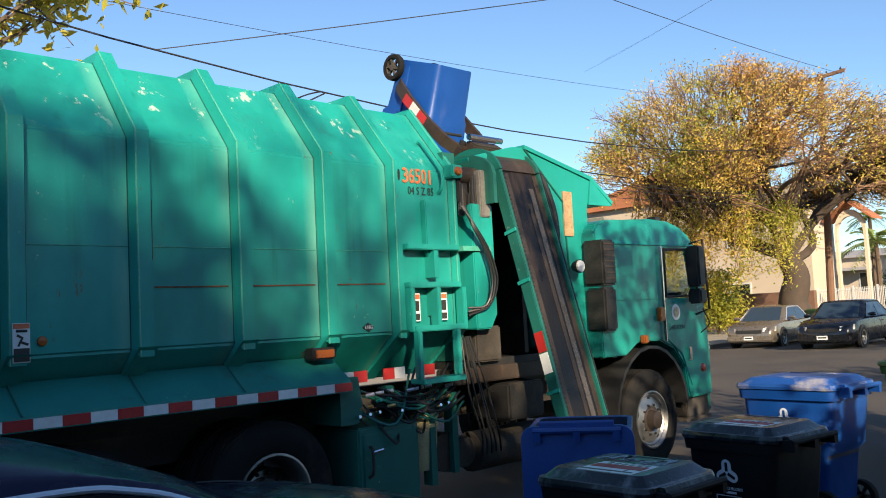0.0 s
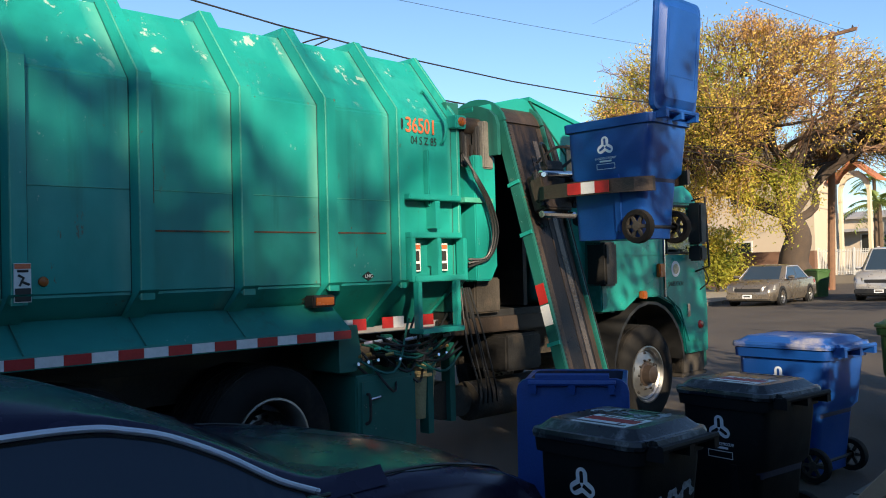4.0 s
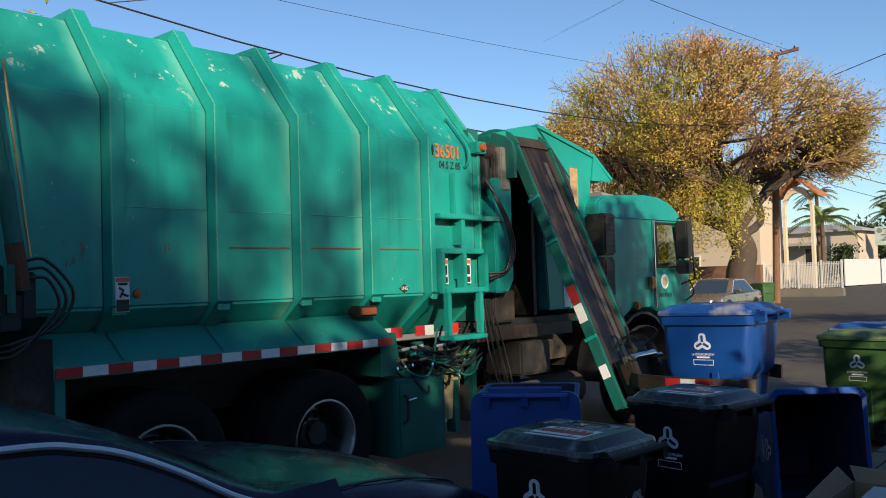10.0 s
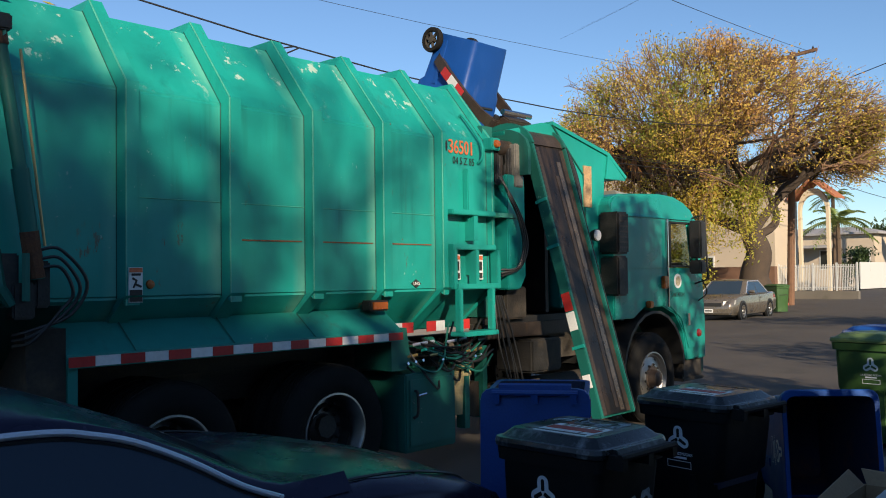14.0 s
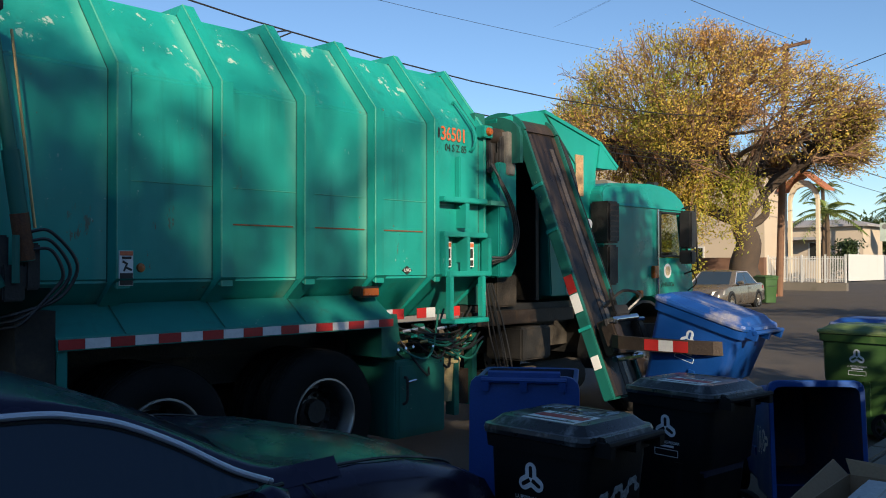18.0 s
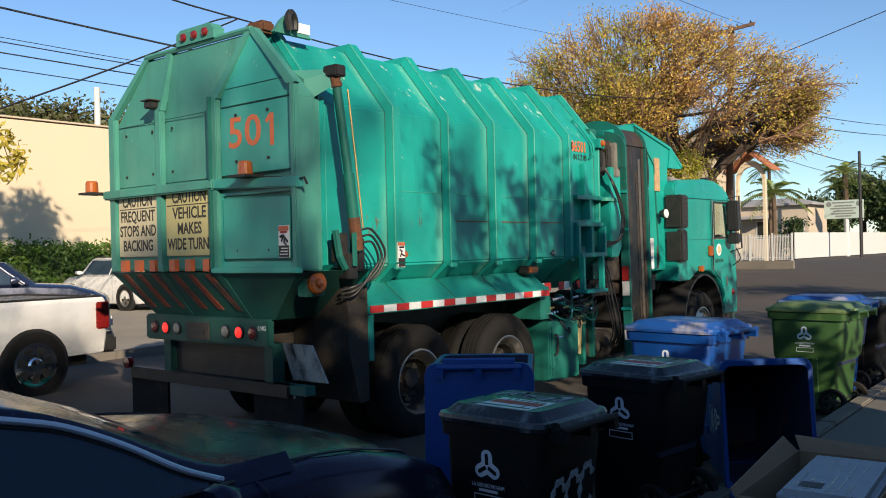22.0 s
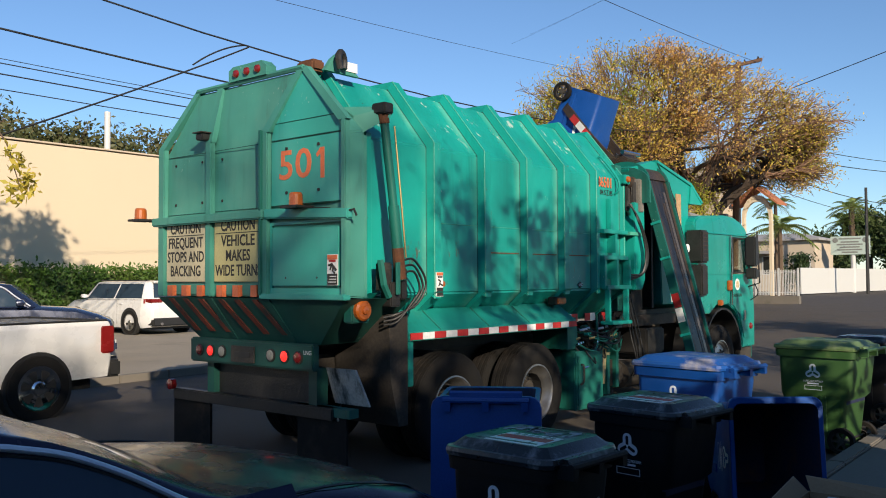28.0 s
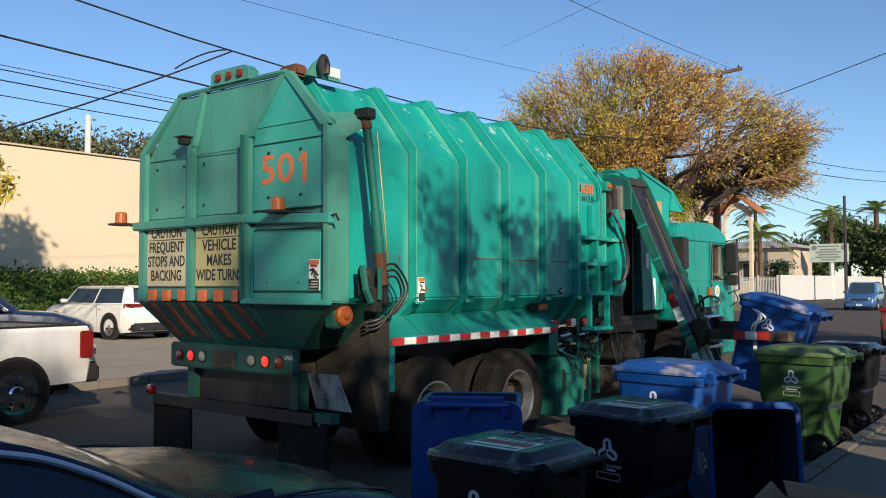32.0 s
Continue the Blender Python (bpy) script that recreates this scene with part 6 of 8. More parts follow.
part("windscreen", quick(lambda b: loft(b, [[(9.735, CY0 + 0.09, 2.23), (9.735, CY1 - 0.09, 2.23), (9.730, CY1 - 0.09, 2.23), (9.730, CY0 + 0.09, 2.23)], [(9.828, CY0 + 0.09, 1.69), (9.828, CY1 - 0.09, 1.69), (9.823, CY1 - 0.09, 1.69), (9.823, CY0 + 0.09, 1.69)]])), CAB_GLASS, cab, "clear windscreen").visible_shadow = False
part("door_seal", quick(lathe, [(0.085, 0), (0.085, 0.003), (0.001, 0.0035)], facing(9.22, CY0 - 0.0125, 1.54, "-y"), 24), WHITE, cab, "round pale city seal")
part("seal_centre", quick(lathe, [(0.055, 0), (0.055, 0.003), (0.001, 0.0035)], facing(9.22, CY0 - 0.0162, 1.54, "-y"), 20), mat("faded_seal_print", (0.50, 0.40, 0.24), 0.5, var=0.4, scale=30), cab)
words("door_lettering", "SANITATION", 0.07, INK, cab, facing(9.22, CY0 - 0.0135, 1.38, "-y"), 0.001, width=0.30)
part("side_lamp", quick(box, 8.86, 8.96, CY0 - 0.05, CY0, 1.46, 1.60), AMBER, cab, "amber side lamp", bevel=0.01)
part("step_lamp", quick(box, 8.52, 8.60, CY0 - 0.06, CY0, 1.25, 1.33), AMBER, cab, bevel=0.01)
part("door_handle", quick(box, 9.40, 9.46, CY0 - 0.04, CY0 - 0.012, 1.02, 1.16), CHROME, cab, bevel=0.006)
part("low_marker", quick(lathe, [(0.05, 0), (0.04, 0.02), (0.001, 0.024)], facing(9.70, CY0 - 0.0125, 0.92, "-y"), 14), RED_LENS, cab)
part("mirror", quick(box, 9.42, 9.56, 4.53, 4.69, 1.80, 2.24), BLACK_TRIM, cab, "black door mirror", bevel=0.02)
part("lower_mirror", quick(box, 9.42, 9.56, 4.53, 4.69, 1.62, 1.78), BLACK_TRIM, cab, bevel=0.02)
part("mirror_arm", quick(lambda b: (tube(b, [(9.62, 4.74, 2.28), (9.58, 4.56, 2.31), (9.60, 4.54, 1.56), (9.64, 4.74, 1.50)], 0.012, 5), tube(b, bend([(9.60, 4.62, 1.56), (9.68, 4.60, 1.40), (9.72, 4.73, 1.30)], 4), 0.008, 5))), BLACK_STEEL, cab)
part("roof_lamp", quick(box, 9.16, 9.26, 4.86, 4.96, 2.52, 2.575), BLACK_TRIM, cab)
part("antenna_mark", quick(box, 9.28, 9.36, 4.845, 4.855, 2.44, 2.47), INK, cab)
part("air_horn", quick(lambda b: loft(b, [[(8.75, 5.2, 2.53), (8.75, 5.5, 2.53), (8.75, 5.45, 2.60), (8.75, 5.25, 2.60)], [(9.1, 5.1, 2.53), (9.1, 5.6, 2.53), (9.1, 5.5, 2.56), (9.1, 5.2, 2.56)]])), GREY_LENS, cab)
# front wing over the wheel
bm = bmesh.new()
ring = []
for i in range(13):
    a = math.pi * (1.02 - i / 12 * 1.0)
    ring.append((8.72 + 0.66 * math.cos(a), 0.56 + 0.66 * math.sin(a)))
loft(bm, [[(x, 4.74, z), (x, 5.2, z), (x * 0.96 + 8.72 * 0.04, 5.2, z - 0.03), (x * 0.96 + 8.72 * 0.04, 4.74, z - 0.03)] for x, z in ring])
part("wing", bm, BLACK_TRIM, TR, "black wheel arch wing", smooth=True)
part("wheel_house", quick(box, 8.3, 9.3, 5.25, 6.6, 0.62, 1.25), BLACK_STEEL, TR)
part("cab_step", quick(lambda b: (box(b, 9.40, 9.92, 4.78, 5.05, 0.36, 0.40), box(b, 9.44, 9.90, 4.80, 5.05, 0.40, 0.62))), CHASSIS, TR, bevel=0.01)
part("bumper", quick(box, 9.86, 10.0, 4.82, 7.03, 0.42, 0.78), PAINT_DIRTY, TR, bevel=0.02)
part("engine_parts", quick(lambda b: [box(b, 8.05 + 0.07 * k, 8.13 + 0.07 * k, 4.9, 5.2, 1.12 + 0.03 * (k % 3), 1.26 + 0.05 * ((k * 7) % 4)) for k in range(6)]), BLACK_STEEL, TR)

# ---- swinging lift rail: its space has the hinge as origin, the rail hangs down -z, the outside is -y ----
HINGE = (6.86, 4.92, 2.84)
RAIL_L = 2.62
rail = part("lift_rail", quick(lambda b: prism(b, [(-0.275, -0.14), (-0.235, -0.14), (-0.235, -0.06), (0.255, -0.06), (0.255, -0.14), (0.285, -0.14), (0.285, -0.03), (-0.275, -0.03)], "z", -RAIL_L, 0.0)), PAINT_RAIL, TR, "long green lift rail with worn brown track", bevel=0.006)
part("track", quick(box, -0.232, 0.252, -0.105, -0.064, -RAIL_L + 0.02, 0.0), TRACK_STEEL, rail, "dark greasy track plate")
for x0, x1, z0, z1 in ((-0.232, -0.135, -2.60, -0.02), (0.19, 0.252, -2.60, -0.02), (0.03, 0.075, -2.55, -0.3)):
    part("wear_strip", quick(box, x0, x1, -0.1085, -0.1045, z0, z1), STEEL_BROWN, rail)
part("polished_strip", quick(box, 0.10, 0.16, -0.1075, -0.1045, -2.58, -0.15), POLISHED, rail, "strip rubbed bright")
teeth = bmesh.new()
for k in range(64):
    box(teeth, -0.228, -0.196, -0.122, -0.1085, -2.56 + 0.04 * k, -2.54 + 0.04 * k)
part("rack", teeth, BLACK_STEEL, rail, "toothed rack along the track")["kind"] = "stuff"
def head_arc(r, z0=0.0):
    """Half a turn over the head, from the kerb side to the truck side."""
    return [(0.27 - (r + 0.09) * math.cos(a), z0 + r * math.sin(a)) for a in [math.pi * i / 14 for i in range(15)]]


for sx in (-0.2575, 0.2575):
    bm = bmesh.new()
    outer_, inner_ = head_arc(0.33), head_arc(0.20)
    loft(bm, [[(sx - 0.017, *p), (sx + 0.017, *p), (sx + 0.017, *q), (sx - 0.017, *q)] for p, q in zip(outer_, inner_)])
    part("head_cheek", bm, PAINT_RAIL, rail, "arched green cheek at the head of the lift", bevel=0.004)
    part("head_web", quick(lambda b: prism(b, head_arc(0.198), "x", sx - 0.008, sx + 0.008)), STEEL_BROWN, rail)
bm = bmesh.new()
loft(bm, [[(-0.24, *p), (0.24, *p), (0.24, *q), (-0.24, *q)] for p, q in zip(head_arc(0.30), head_arc(0.26))])
part("head_track", bm, STEEL_BROWN, rail, smooth=True)
part("pivot_boss", quick(tube, [(-0.31, 0.10, 0.02), (-0.26, 0.10, 0.02)], 0.085, 18), PAINT, rail)
part("pivot_pin", quick(tube, [(-0.30, -0.02, 0.0), (0.30, -0.02, 0.0)], 0.06, 12), STEEL_BROWN, rail)
part("red_reflector", quick(box, -0.2815, -0.2765, -0.13, -0.04, -1.63, -1.46), RED_TAPE, rail)
part("white_reflector", quick(box, -0.2815, -0.2765, -0.13, -0.04, -1.81, -1.64), WHITE_TAPE, rail)
part("rail_sticker", quick(box, -0.2815, -0.2765, -0.125, -0.045, -2.34, -2.22), WHITE, rail)
for z in (-0.55, -1.0, -1.95):
    part("rail_clamp", quick(box, -0.290, -0.276, -0.15, -0.02, z - 0.03, z), PAINT, rail)
for k in range(2):
    part("rail_hose", quick(tube, bend([(0.26, 0.10 + 0.04 * k, 0.24), (0.36, 0.04, 0.22 - 0.03 * k), (0.45 - 0.02 * k, -0.03, 0.02), (0.47 - 0.02 * k, -0.05, -0.30), (0.42 - 0.02 * k, -0.04, -0.58), (0.33, 0.0, -0.78)], 5), 0.021, 8), HOSE, rail, "thick black hydraulic hose looping beside the rail", smooth=True)
part("hose_fitting", quick(tube, [(0.20, 0.10, 0.25), (0.30, 0.08, 0.24)], 0.026, 8), BRASS, rail, smooth=True)
part("rail_lip", quick(box, 0.286, 0.296, -0.142, -0.03, -2.60, 0.0), BLACK_STEEL, rail, "black rubber lip")
rail.matrix_basis = Matrix.Translation(HINGE)

# the carriage with its gripping arms: origin on the track, arms reach out along -y
grip = part("gripper", quick(lambda b: (box(b, -0.19, 0.19, -0.16, -0.02, -0.16, 0.16), box(b, -0.26, -0.16, -0.24, -0.10, -0.10, 0.10), box(b, 0.16, 0.26, -0.24, -0.10, -0.10, 0.10))), STEEL_BROWN, TR, "rusty gripper carriage", bevel=0.015)
GRIP_ARMS = []
for sx in (-1, 1):
    zo = 0.035 * sx
    ga = part("gripper_arm", quick(lambda b: loft(b, [[(sx * x - 0.018, y, -0.06 + zo), (sx * x + 0.018, y, -0.06 + zo), (sx * x + 0.018, y, 0.05 + zo), (sx * x - 0.018, y, 0.05 + zo)] for x, y in ((0.0, 0.0), (0.10, -0.14), (0.145, -0.40), (0.14, -0.75), (0.10, -1.00), (0.03, -1.12))])), STEEL_BROWN, grip, "curved steel gripping arm")
    ga.matrix_basis = Matrix.Translation((sx * 0.22, -0.16, 0))
    for k, (ya, yb) in enumerate(((-0.42, -0.55), (-0.55, -0.68), (-0.68, -0.81))):
        part("arm_tape", quick(lambda b: loft(b, [[(sx * 0.166 - 0.002, y, -0.05 + zo), (sx * 0.166 + 0.002, y, -0.05 + zo), (sx * 0.166 + 0.002, y, 0.04 + zo), (sx * 0.166 - 0.002, y, 0.04 + zo)] for y in (ya, yb)])), WHITE_TAPE if k == 1 else RED_TAPE, ga)
    part("rod", quick(tube, [(sx * 0.12, -0.20, 0.12), (sx * 0.24, -0.26, 0.10)], 0.022, 8), CHROME, grip)
    part("pin", quick(tube, [(sx * 0.22, -0.16, -0.14), (sx * 0.22, -0.16, 0.15)], 0.03, 8), BLACK_STEEL, grip)
    GRIP_ARMS.append((ga, sx))
part("roller_bracket", quick(box, -0.12, 0.12, -0.22, -0.155, 0.165, 0.26), BLACK_STEEL, grip, bevel=0.01)
part("roller", quick(tube, [(-0.22, -0.12, -0.2), (0.22, -0.12, -0.2)], 0.03, 8), CHROME, grip)
part("gripper_hose", quick(tube, bend([(-0.1, -0.2, 0.2), (-0.24, -0.30, 0.34), (-0.05, -0.2, 0.40), (0.12, -0.1, 0.30)], 4), 0.014, 5), HOSE, grip, smooth=True)
part("gripper_hose", quick(tube, bend([(0.1, -0.2, 0.2), (0.22, -0.32, 0.30), (0.08, -0.24, 0.38), (-0.08, -0.1, 0.28)], 4), 0.014, 5), HOSE, grip, smooth=True)
part("cylinder", quick(tube, [(-0.20, -0.20, 0.13), (0.16, -0.24, 0.13)], 0.032, 10), CHROME, grip, smooth=True)


# ---- bins ----
def rr_ring(w, d, z, r=0.06, cy=0.0, n=3):
    """A rounded rectangle ring."""
    pts = []
    for sx, sy, a0 in ((1, 1, 0), (-1, 1, 90), (-1, -1, 180), (1, -1, 270)):
        for k in range(n + 1):
            a = radians(a0 + 90 * k / n)
            pts.append((sx * (w / 2 - r) + r * math.cos(a), cy + sy * (d / 2 - r) + r * math.sin(a), z))
    return pts


def lobe(size, width, inner, outer, a, m, z):
    """One rounded lobe of the emblem, from inner to outer along the angle a."""
    bm = bmesh.new()
    o, t = Vector((math.cos(a), math.sin(a), 0)), Vector((-math.sin(a), math.cos(a), 0))
    pts = [o * inner + t * width, o * inner - t * width] + [o * (outer - width) + (-t * math.cos(q) + o * math.sin(q)) * width for q in [math.pi * k / 8 for k in range(9)]]
    loft(bm, [[m @ (p * size + Vector((0, 0, z - 0.004))) for p in pts], [m @ (p * size + Vector((0, 0, z))) for p in pts]])
    return bm


def make_bin(label, body_m, lid_m, at, w=0.66, d=0.78, h=1.00, lid_open=0.0, sticker=False, tags=False, both=False, lid_h=0.062, group="wheeled bins at the kerb"):
    """A wheeled bin. Its front looks along +y, wheels and handle at -y, origin on the ground."""
    b = thing("wheelie_bin", label, "bin", group, at=at)
    bw, bd = w * 0.78, d * 0.70
    zf = h - 0.10
    rings = [rr_ring(bw, bd, 0.04, 0.05, 0.05), rr_ring(bw + 0.01, bd + 0.01, 0.08, 0.06, 0.05), rr_ring(w * 0.835, d * 0.79, h * 0.50, 0.06, 0.032), rr_ring(w * 0.885, d * 0.86, h * 0.545, 0.06, 0.014), rr_ring(w * 0.92, d * 0.92, h * 0.86, 0.06, 0.0), rr_ring(w * 0.92, d * 0.92, h * 0.90, 0.06, 0),
             rr_ring(w * 0.985, d * 0.985, h * 0.905, 0.06, 0), rr_ring(w, d, h * 0.97, 0.06, 0), rr_ring(w * 0.985, d * 0.985, h * 0.975, 0.06, 0), rr_ring(w * 0.90, d * 0.90, h * 0.97, 0.05, 0)]
    inner = [rr_ring(w * 0.82, d * 0.80, h * 0.55, 0.05, 0.025), rr_ring(bw * 0.93, bd * 0.92, 0.07, 0.05, 0.05)]
    bm = quick(loft, rings, False)
    bm.verts.ensure_lookup_table()
    bm.faces.new(bm.verts[:len(rings[0])][::-1])
    body = part("body", bm, body_m, b, smooth=True)
    bm = quick(loft, rings[-1:] + inner, False)
    bm.verts.ensure_lookup_table()
    bm.faces.new(bm.verts[-len(rings[0]):])
    part("inside", bm, BIN_DARK, b, "dark dirty inside", smooth=True)
    # raised ribs on the front and sides
    for sx in (-1, 1):
        part("side_rib", quick(lambda q: loft(q, [[(sx * x0, -0.1, z), (sx * x0, -0.04, z), (sx * (x0 + 0.016), -0.045, z), (sx * (x0 + 0.016), -0.095, z)] for x0, z in ((bw / 2 + 0.002, 0.10), (w * 0.4175, h * 0.50), (w * 0.43, h * 0.54))])), body_m, b)
    part("lift_bar", quick(tube, [(-w * 0.32, d * 0.44, h * 0.66), (w * 0.32, d * 0.44, h * 0.66)], 0.018, 6), BLACK_STEEL, b)
    part("handle", quick(lambda q: (tube(q, [(-w * 0.40, -d / 2 - 0.07, h * 0.99), (w * 0.40, -d / 2 - 0.07, h * 0.99)], 0.018, 8), *[box(q, x - 0.02, x + 0.02, -d / 2 - 0.085, -d / 2 + 0.03, h * 0.93, h * 1.0) for x in (-w * 0.36, 0, w * 0.36)])), body_m, b, smooth=True)
    part("axle", quick(tube, [(-w * 0.44, -d * 0.30, 0.13), (w * 0.44, -d * 0.30, 0.13)], 0.014, 6), BLACK_STEEL, b)
    for sx in (-1, 1):
        q = Matrix.Translation((sx * w * 0.44, -d * 0.30, 0.13)) @ Matrix.Rotation(math.pi / 2 * sx, 4, "Y")
        wh = part("wheel", quick(lathe, [(0.09, -0.03), (0.125, -0.032), (0.13, -0.02), (0.13, 0.02), (0.125, 0.032), (0.09, 0.03)], q, 20), RUBBER, b, smooth=True)
        part("hub", quick(lathe, [(0.035, -0.02), (0.035, 0.03), (0.001, 0.032)], q, 10), CHASSIS, wh)
        part("rim", quick(lathe, [(0.085, -0.01), (0.095, -0.01), (0.095, 0.02), (0.085, 0.02), (0.085, -0.01)], q, 16), CHASSIS, wh)
        for a in range(6):
            part("spoke", quick(box, -0.012, 0.012, 0.03, 0.09, 0.0, 0.02, q @ Matrix.Rotation(a * math.pi / 3, 4, "Z")), CHASSIS, wh)
    # lid: hinged at the back edge
    lid = part("lid", quick(loft, [rr_ring(w * 1.03, d * 1.03, -0.02, 0.07, d / 2), rr_ring(w * 1.04, d * 1.04, 0.0, 0.07, d / 2), rr_ring(w * 1.02, d * 1.02, 0.02, 0.07, d / 2), rr_ring(w * 0.96, d * 0.96, 0.022, 0.07, d / 2), rr_ring(w * 0.93, d * 0.93, lid_h * 0.45, 0.06, d / 2), rr_ring(w * 0.80, d * 0.80, lid_h, 0.05, d / 2), rr_ring(w * 0.74, d * 0.72, lid_h + 0.002, 0.05, d / 2)]), lid_m, b, smooth=16)
    for x in (-w * 0.33, w * 0.33):
        part("lid_ridge", quick(box, x - 0.010, x + 0.010, d * 0.22, d * 0.78, lid_h - 0.01, lid_h + 0.005), lid_m, lid)
    part("lid_crease", quick(box, -w * 0.32, w * 0.32, d * 0.30, d * 0.315, lid_h - 0.01, lid_h + 0.0045), lid_m, lid)
    part("hinge", quick(tube, [(-w * 0.34, -0.02, 0.0), (w * 0.34, -0.02, 0.0)], 0.022, 6), lid_m, lid)
    lid.matrix_basis = pose(0, -d / 2 - (0.03 if lid_open > 180 else 0.0), h, lid_open, 0, 0)
    if sticker:
        z = lid_h + 0.004
        s = part("lid_sticker", quick(box, -w * 0.38, w * 0.0, d * 0.19, d * 0.68, z - 0.004, z), NOTICE, lid, "white lid notice with red band")
        part("red_band", quick(box, -w * 0.23, -w * 0.11, d * 0.21, d * 0.66, z + 0.0004, z + 0.0022), RED_TAPE, s)
        for k in range(6):
            part("print_bar", quick(box, -w * 0.085, -w * 0.03, d * (0.24 + 0.065 * k), d * (0.275 + 0.065 * k), z + 0.0004, z + 0.0018), GREY_LENS, s)
    # city logo with lettering on the sides
    for sx in (-1, 1) if both else (-1,):
        m = facing(0, 0, 0, "-x" if sx < 0 else "+x")
        m = Matrix.Translation((sx * (w * 0.450 + 0.0035), 0.02, h * 0.765)) @ Matrix.Rotation(0.05 * sx, 4, "Y") @ m
        for k in range(3):
            a = radians(90 + 120 * k)
            lg = part("logo", lobe(0.135, 0.235, 0.0, 0.58, a, m, 0.0012 + 0.0003 * k), SILVERINK, b, "pale three-loop emblem")
            part("logo_line", lobe(0.135, 0.07, 0.06, 0.46, a, m, 0.0030), body_m, lg)
        words("logo_lettering", "L.A. RESOURCE PROGRAM", 0.026, SILVERINK, b, m @ Matrix.Translation((0, -0.092, 0.001)), 0.0008, width=0.19)
        part("print_bar", quick(box, -0.055, 0.055, -0.121, -0.108, -0.003, 0.0022, m), SILVERINK, b)
        for x0, x1, y0, y1 in ((-0.085, 0.085, -0.137, -0.133), (-0.085, 0.085, -0.177, -0.173), (-0.085, -0.081, -0.1727, -0.1373), (0.081, 0.085, -0.1727, -0.1373)):
            part("print_frame", quick(box, x0, x1, y0, y1, -0.004, 0.0026, m), SILVERINK, b)
    if tags:
        rgs = random.Random(8)

        def stroke(pts, r, put):
            """A flat brush line through points of the plane, laid on a surface by put."""
            c = bend([(x, y, 0) for x, y in pts], 6)
            q = bmesh.new()
            vs = []
            for i, p in enumerate(c):
                d_ = (c[min(i + 1, len(c) - 1)] - c[max(i - 1, 0)]).normalized()
                n_ = Vector((-d_.y, d_.x, 0)) * r * (0.75 + 0.4 * math.sin(i * 1.7))
                vs.append([q.verts.new(put(p + n_, 0.0)), q.verts.new(put(p - n_, 0.0)), q.verts.new(put(p - n_, 0.002)), q.verts.new(put(p + n_, 0.002))])
            for a1, b1 in zip(vs, vs[1:]):
                for i in range(4):
                    q.faces.new((a1[i], a1[(i + 1) % 4], b1[(i + 1) % 4], b1[i]))
            return q

        top = lambda p, up: Vector((p.x, p.y, lid_h + 0.003 + up))
        for k in range(5):
            x0, y0 = w * 0.20, d * (0.20 + 0.13 * k)
            pts = [(x0 + rgs.uniform(-0.07, 0.08), y0 + 0.014 * i + rgs.uniform(-0.03, 0.03)) for i in range(5)]
            part("lid_graffiti", stroke(pts, 0.017, top), GRAFFITI, lid, "grey spray-paint scrawl")
        back = lambda p, up: Vector((p.x, -d * 0.395 - 0.03 - (p.y - h * 0.5) * 0.13 - up, p.y))
        for k in range(3):
            x0 = -w * 0.24 + k * w * 0.2
            pts = [(x0 + 0.055 * math.cos(a), h * (0.60 + 0.02 * k) + 0.11 * math.sin(a)) for a in [0.5 + 1.05 * i for i in range(6 - k % 2)]]
            part("graffiti", stroke(pts, 0.019, back), GRAFFITI, b, "grey spray-paint scrawl")
    return b, lid


def place(x, y, rz, z=-0.07):
    return pose(x, y, z, 0, 0, rz)


make_bin("black wheeled bin with spray-painted lid and white emblem at the kerb", BLACK_BIN, BLACK_LID, place(3.57, 2.34, -3), 0.57, 0.62, 0.90, sticker=True, tags=True)
make_bin("black wheeled bin with a white lid notice between blue bins", BLACK_BIN, BLACK_LID, place(5.18, 2.46, -8), 0.60, 0.64, 0.90, sticker=True)
make_bin("blue recycling bin with its lid hanging open by the parked car", BLUE_BIN, BLUE_BIN, place(4.49, 3.24, -58), 0.62, 0.74, 1.02, lid_open=266)
make_bin("green yard-waste bin with dusty lid, sunlit in patches", GREEN_BIN, GREEN_LID, place(9.32, 2.56, -6), 0.66, 0.80, 1.02)
make_bin("bright green yard-waste bin standing behind the parked taupe sedan", GREEN_BIN, GREEN_BIN, place(36.2, 14.1, 150, -0.02), 0.66, 0.80, 1.10, group="bins across the street")
make_bin("black wheeled bin with white lid notice behind the green bin", BLACK_BIN, BLACK_LID, place(11.3, 2.62, -4), 0.58, 0.70, 0.95, sticker=True)
M1, M1_LID = make_bin("blue recycling bin tipped by the truck, later fallen open", BLUE_BIN, BLUE_BIN, place(6.0, 2.6, -8), 0.60, 0.84, 1.00)
M2, M2_LID = make_bin("blue recycling bin with scuffed sunlit lid, emptied by the truck", BLUE_BIN, BLUE_LID, place(6.84, 2.97, -8), 0.66, 0.80, 1.02)
M3, M3_LID = make_bin("blue recycling bin lifted by the truck arm", BLUE_BIN, BLUE_LID, place(10.17, 2.75, -4), 0.66, 0.80, 1.04)

